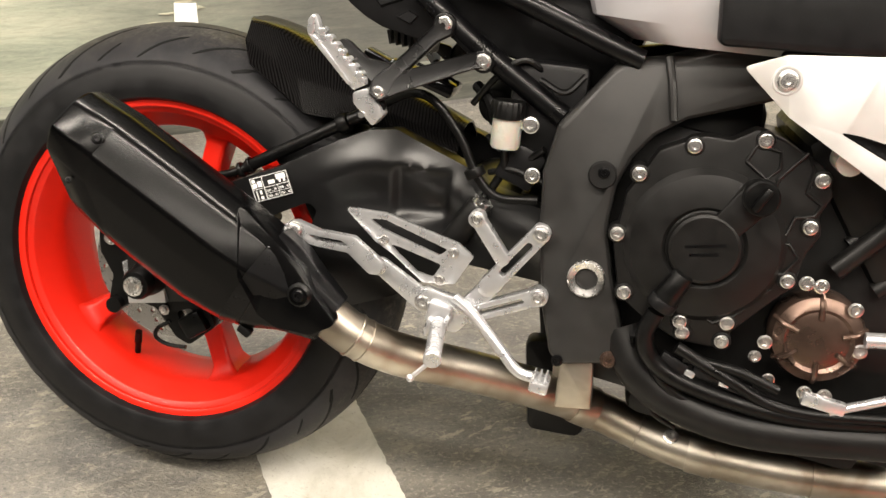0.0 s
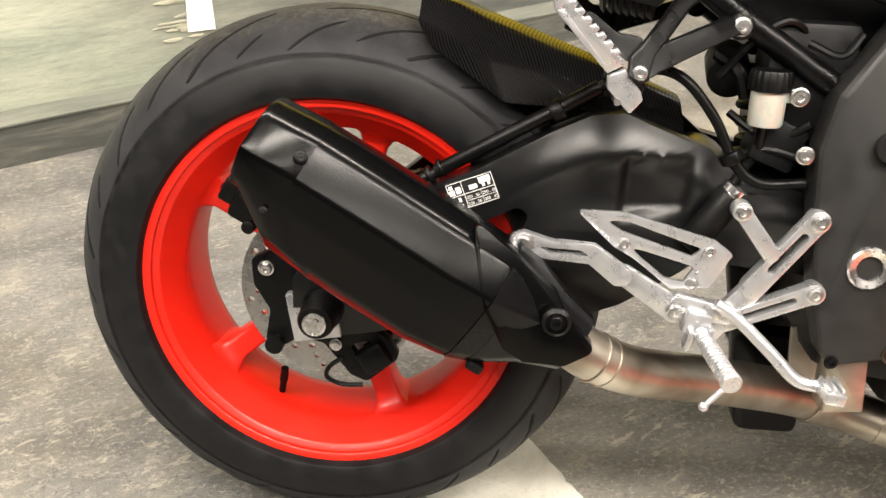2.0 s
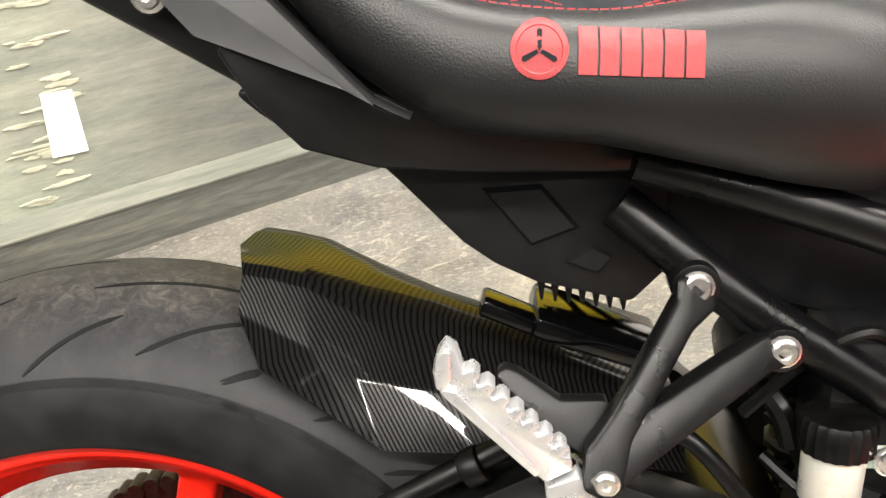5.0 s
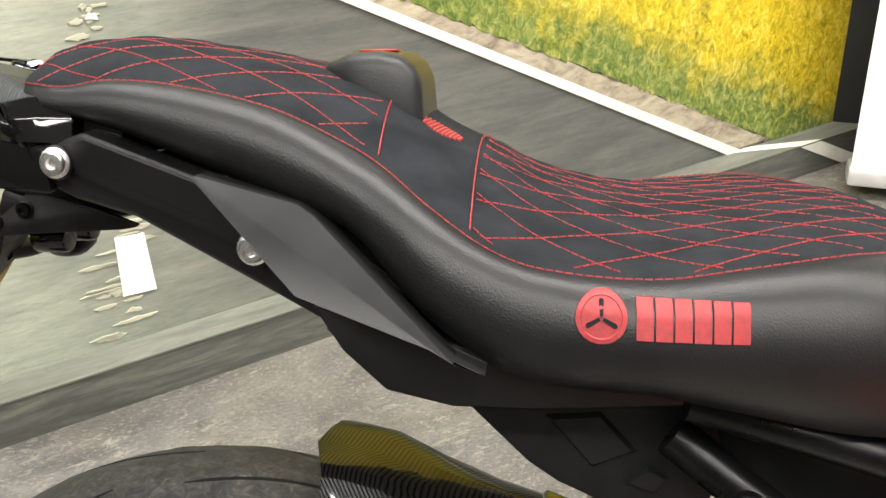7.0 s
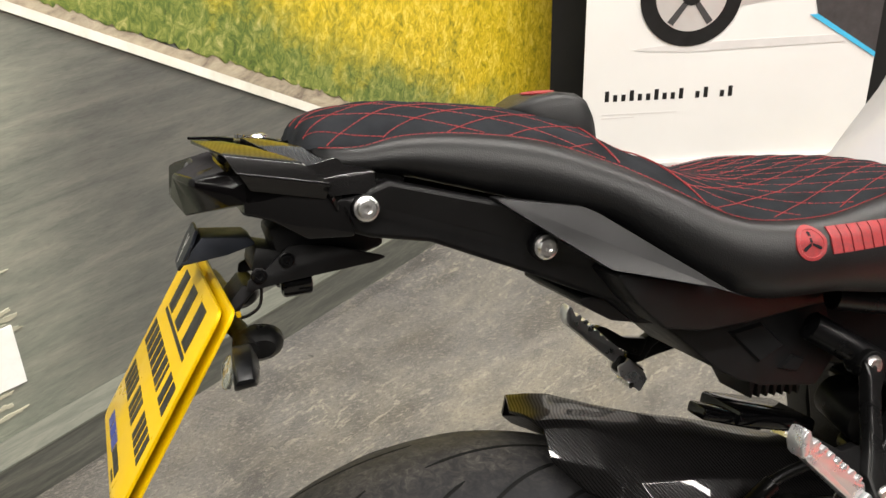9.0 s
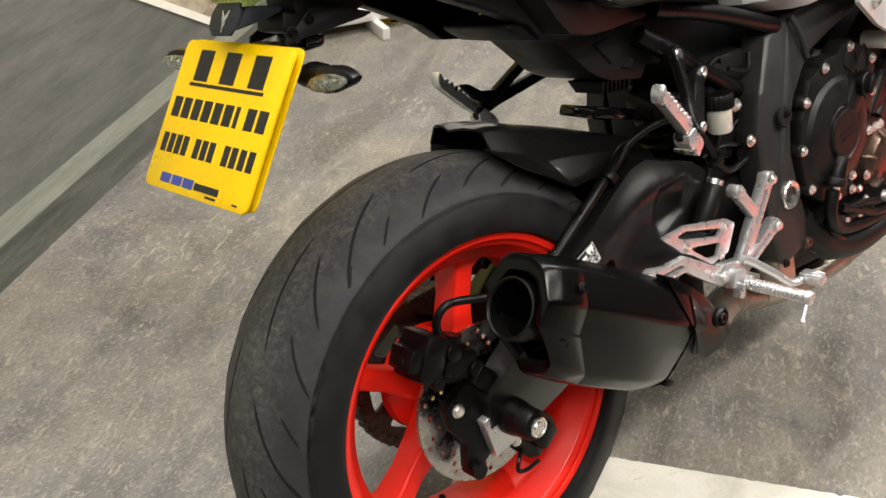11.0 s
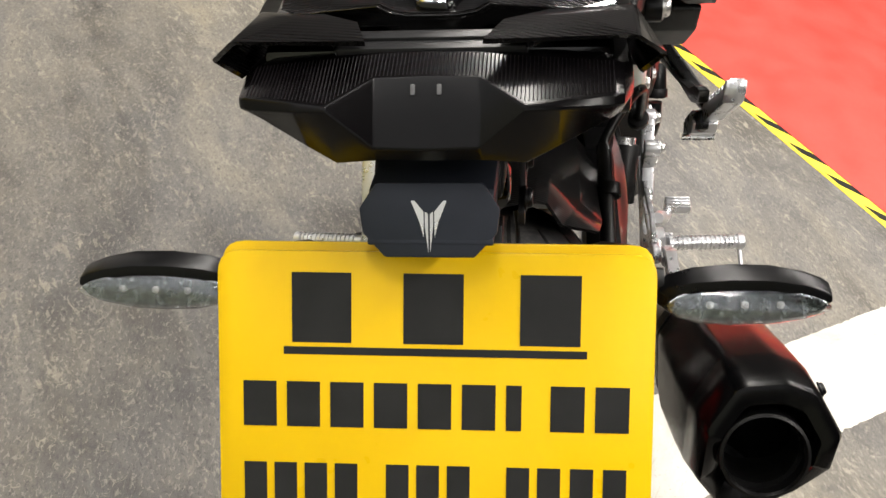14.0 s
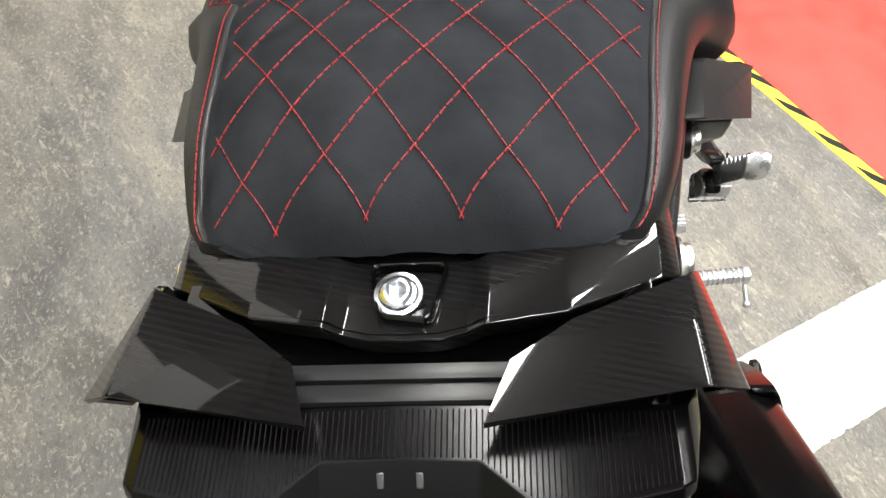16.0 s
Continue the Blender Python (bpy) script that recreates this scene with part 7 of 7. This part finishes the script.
bm = cyl((-0.118, -0.02, 0.8275), (-0.092, -0.02, 0.8275), 0.0125, seg=20, bevel=0.003)
cyl((-0.118, 0.02, 0.8275), (-0.092, 0.02, 0.8275), 0.0125, None, 20, bm, 0.003)
part("number_lamp", bm, M_gloss, holder, "small black number lamp")
part("lamp_wire", tube([(-0.135, -0.036, 0.832), (-0.14, -0.037, 0.815), (-0.155, -0.034, 0.808), (-0.162, -0.03, 0.816)], 0.0014, 6, 5), M_hose, holder)
PL_Z, PL_Y = V((0.576, -0.012, 0.818)).normalized(), V((-0.041, 0.998, 0.054))
PL_Y = (PL_Y - PL_Z * PL_Y.dot(PL_Z)).normalized()
PL_X = PL_Y.cross(PL_Z)
PL_R = Matrix.Translation((-0.2294, 0.0044, 0.7664)) @ Matrix((PL_X, PL_Y, PL_Z)).transposed().to_4x4()


def board(name, shift, label):
    bm = bmesh.new()
    out = round_poly([(-0.113, -0.0885), (0.113, -0.0885), (0.113, 0.0885), (-0.113, 0.0885)], 0.012, 5)
    loft(bm, [[(x, y, z) for y, z in out] for x in (-0.0015, 0.0015)])
    bevel_sharp(bm, 0.0006, 60)
    ob = part(name, bm, M_yellow, holder, label)
    ob.matrix_local = PL_R @ Matrix.Translation(shift)
    return ob


front = board("show_plate", (0, 0, 0), "yellow dealer plate with black bars")
board("backing_plate", (0.009, 0, 0.004), "second yellow plate behind it")
ink, blue = M_ink, M_blue


def bar(material, u0, u1, v0, v1, lift=0.0004):
    """A printed bar; u to the right as read, v up from the middle of the plate."""
    bm = bmesh.new()
    loft(bm, [[(x, -u, v) for u, v in ((u0, v0), (u1, v0), (u1, v1), (u0, v1))] for x in (-0.0014, -0.0015 - lift)])
    part("print_bar", bm, material, front)


for u in (-0.073, -0.015, 0.045):
    bar(ink, u - 0.001, u + 0.03, 0.0408, 0.0775)
bar(ink, -0.0785, 0.0785, 0.0345, 0.0385)
for i in range(9):
    u = -0.1 + i * 0.0229
    bar(ink, u, u + (0.0175 if i != 6 else 0.008), -0.004, 0.02)
for i, u in enumerate((-0.1, -0.084, -0.068, -0.052, -0.025, -0.009, 0.007, 0.038, 0.054, 0.071, 0.088)):
    bar(ink, u, u + 0.012, -0.046, -0.0235)
for i in range(3):
    bar(blue, -0.078 + i * 0.026, -0.055 + i * 0.026, -0.08, -0.069)
bar(ink, 0.0, 0.052, -0.079, -0.071)
bar(ink, 0.028, 0.05, -0.084, -0.0815)
bar(ink, 0.084, 0.094, -0.083, -0.081)
emblem = part("plate_guard", plate([(-0.033, 0.0), (-0.0345, 0.012), (-0.026, 0.0245), (0.026, 0.0245), (0.0345, 0.012), (0.033, 0.0), (0.022, -0.012), (-0.022, -0.012)], -0.0015, 0.0015, 0.0008, 0.003), M_guard, holder, "matt dark grey guard with a pale emblem")
emblem.matrix_local = Matrix.Translation((-0.1915, 0.0028, 0.8625)) @ pose(0, 0, 0, 0, 32.2, 0) @ pose(0, 0, 0, 0, 0, 90)
part("guard_fold", plate([(-0.1985, 0.857), (-0.1758, 0.8774), (-0.139, 0.872), (-0.133, 0.8658), (-0.158, 0.8602)], -0.0285, 0.0335, 0.0015, 0.002), M_guard, holder)
bm = bmesh.new()
for pts in (((0.0006, -0.0135), (0.0026, 0.003), (0.0026, 0.0125), (0.0006, 0.011)), ((0.0034, -0.004), (0.006, 0.006), (0.0112, 0.0195), (0.009, 0.0195), (0.0034, 0.0125))):
    for s in (1, -1):
        loft(bm, [[(s * x * 0.78, y, 0.001 + z * 0.76) for x, z in pts] for y in (0.0012, 0.0019)])
part("emblem", bm, M_alu, emblem)

for s in (1, -1):
    # stalk, pod, lens: s = 1 on the right side
    up = 0.0 if s > 0 else 0.015
    back = 0.0 if s > 0 else -0.01
    inner, tip = V((-0.161 + back, -0.112 * s, 0.799 + up)), V((-0.166 + back, -0.199 * s, 0.806 + up))
    stalk = tube([(-0.168, -0.02 * s, 0.806), (-0.16, -0.06 * s, 0.804), (-0.158 + back, -0.115 * s, 0.801 + up)], 0.008, 12, 5)
    bulge = [(0.0, 0.006), (0.12, 0.0105), (0.4, 0.0135), (0.75, 0.012), (1.0, 0.007)]
    loft(stalk, [[V((-0.1485 + r * 1.5 * math.cos(u), -0.066 * s - 0.044 * s * t, 0.8 + r * math.sin(u))) for u in (2 * math.pi * i / 16 for i in range(16))] for t, r in bulge])
    ind = part("indicator_stalk", stalk, M_hose, holder, "black rubber indicator stalk")
    leaf = ((0.0, 0.003), (0.06, 0.0078), (0.2, 0.0118), (0.42, 0.0136), (0.65, 0.0128), (0.84, 0.009), (0.95, 0.005), (1.0, 0.0016))
    rings = []
    for t, h in leaf:
        c = inner.lerp(tip, t)
        d = 0.003 + 0.4 * h
        rings.append([c + V((u, 0, v)) for u, v in round_poly([(-0.0105 - 0.1 * h, -h * 0.95), (d * 0.7, -h * 0.8), (d, h * 0.1), (d * 0.5, h), (-0.0075 - 0.1 * h, h)], 0.0018, 2)])
    bm = bmesh.new()
    loft(bm, rings)
    part("indicator_pod", bm, M_black, ind, "black indicator pod", 36)

    def leaf_sheet(k, x0, dome):
        """A leaf-shaped sheet on the back face of the pod."""
        bm = bmesh.new()
        rows = []
        for t, h in leaf:
            t = 0.5 + (t - 0.48) * k
            c = inner.lerp(tip, t)
            rows.append([c + V((x0 - dome * (1 - (j / 3) ** 2) * min(1, h / 0.009), 0, h * k * (j / 3) * 0.66 - 0.0008)) + V((0.004 * (j / 3) * h / 0.0125, 0, 0)) for j in (-3, -2, -1, 0, 1, 2, 3)])
        loft(bm, rows, closed=False)
        bmesh.ops.solidify(bm, geom=list(bm.faces), thickness=0.0008)
        return bm

    part("reflector", leaf_sheet(0.9, -0.0122, 0.0005), M_reflector, ind, "bright indicator reflector", 60)
    part("indicator_lens", leaf_sheet(0.93, -0.0145, 0.0035), M_clear, ind, "clear indicator lens", 60)
    for t in (0.3, 0.5, 0.7):
        bm = bmesh.new()
        bmesh.ops.create_icosphere(bm, subdivisions=2, radius=0.002, matrix=Matrix.Translation(inner.lerp(tip, t) + V((-0.0142, 0, 0.001))))
        part("indicator_bulb", bm, M_white, ind)
bm = bmesh.new()
lump(bm, (-0.158, -0.05, 0.815), (0.004, 0.004, 0.005), (0, 0, 0), 0.001)
part("amber_reflector", bm, M_yellow, holder)

# --- side stand and far-side parts near the floor ---
GROUND = BIKE.inverted()


def gp(x, y, z=0.0):
    """A world place in the motorcycle's own measures."""
    return GROUND @ V((x, y, z))


foot = gp(0.62, 0.31, 0.012)
stand = part("side_stand", tube([(0.56, 0.13, 0.27), foot.lerp(V((0.56, 0.13, 0.27)), 0.5) + V((0.01, 0, 0)), foot], 0.012, 14, 5), M_matte, bike, "black steel side stand on the floor")
bm = bmesh.new()
lump(bm, (0.63, 0.315, 0.008), (0.09, 0.06, 0.016), (0, 0, 10), 0.005)
bm.transform(GROUND)
part("stand_foot", bm, M_matte, stand)
part("stand_bracket", plate([(0.5, 0.33), (0.62, 0.34), (0.63, 0.22), (0.52, 0.22)], 0.1, 0.13, 0.005, 0.01), M_matte, bike)
part("link_plate", plate([(0.5, 0.26), (0.6, 0.26), (0.6, 0.12), (0.52, 0.12)], 0.02, 0.06, 0.008, 0.015), M_matte, bike, "black linkage under the swingarm")
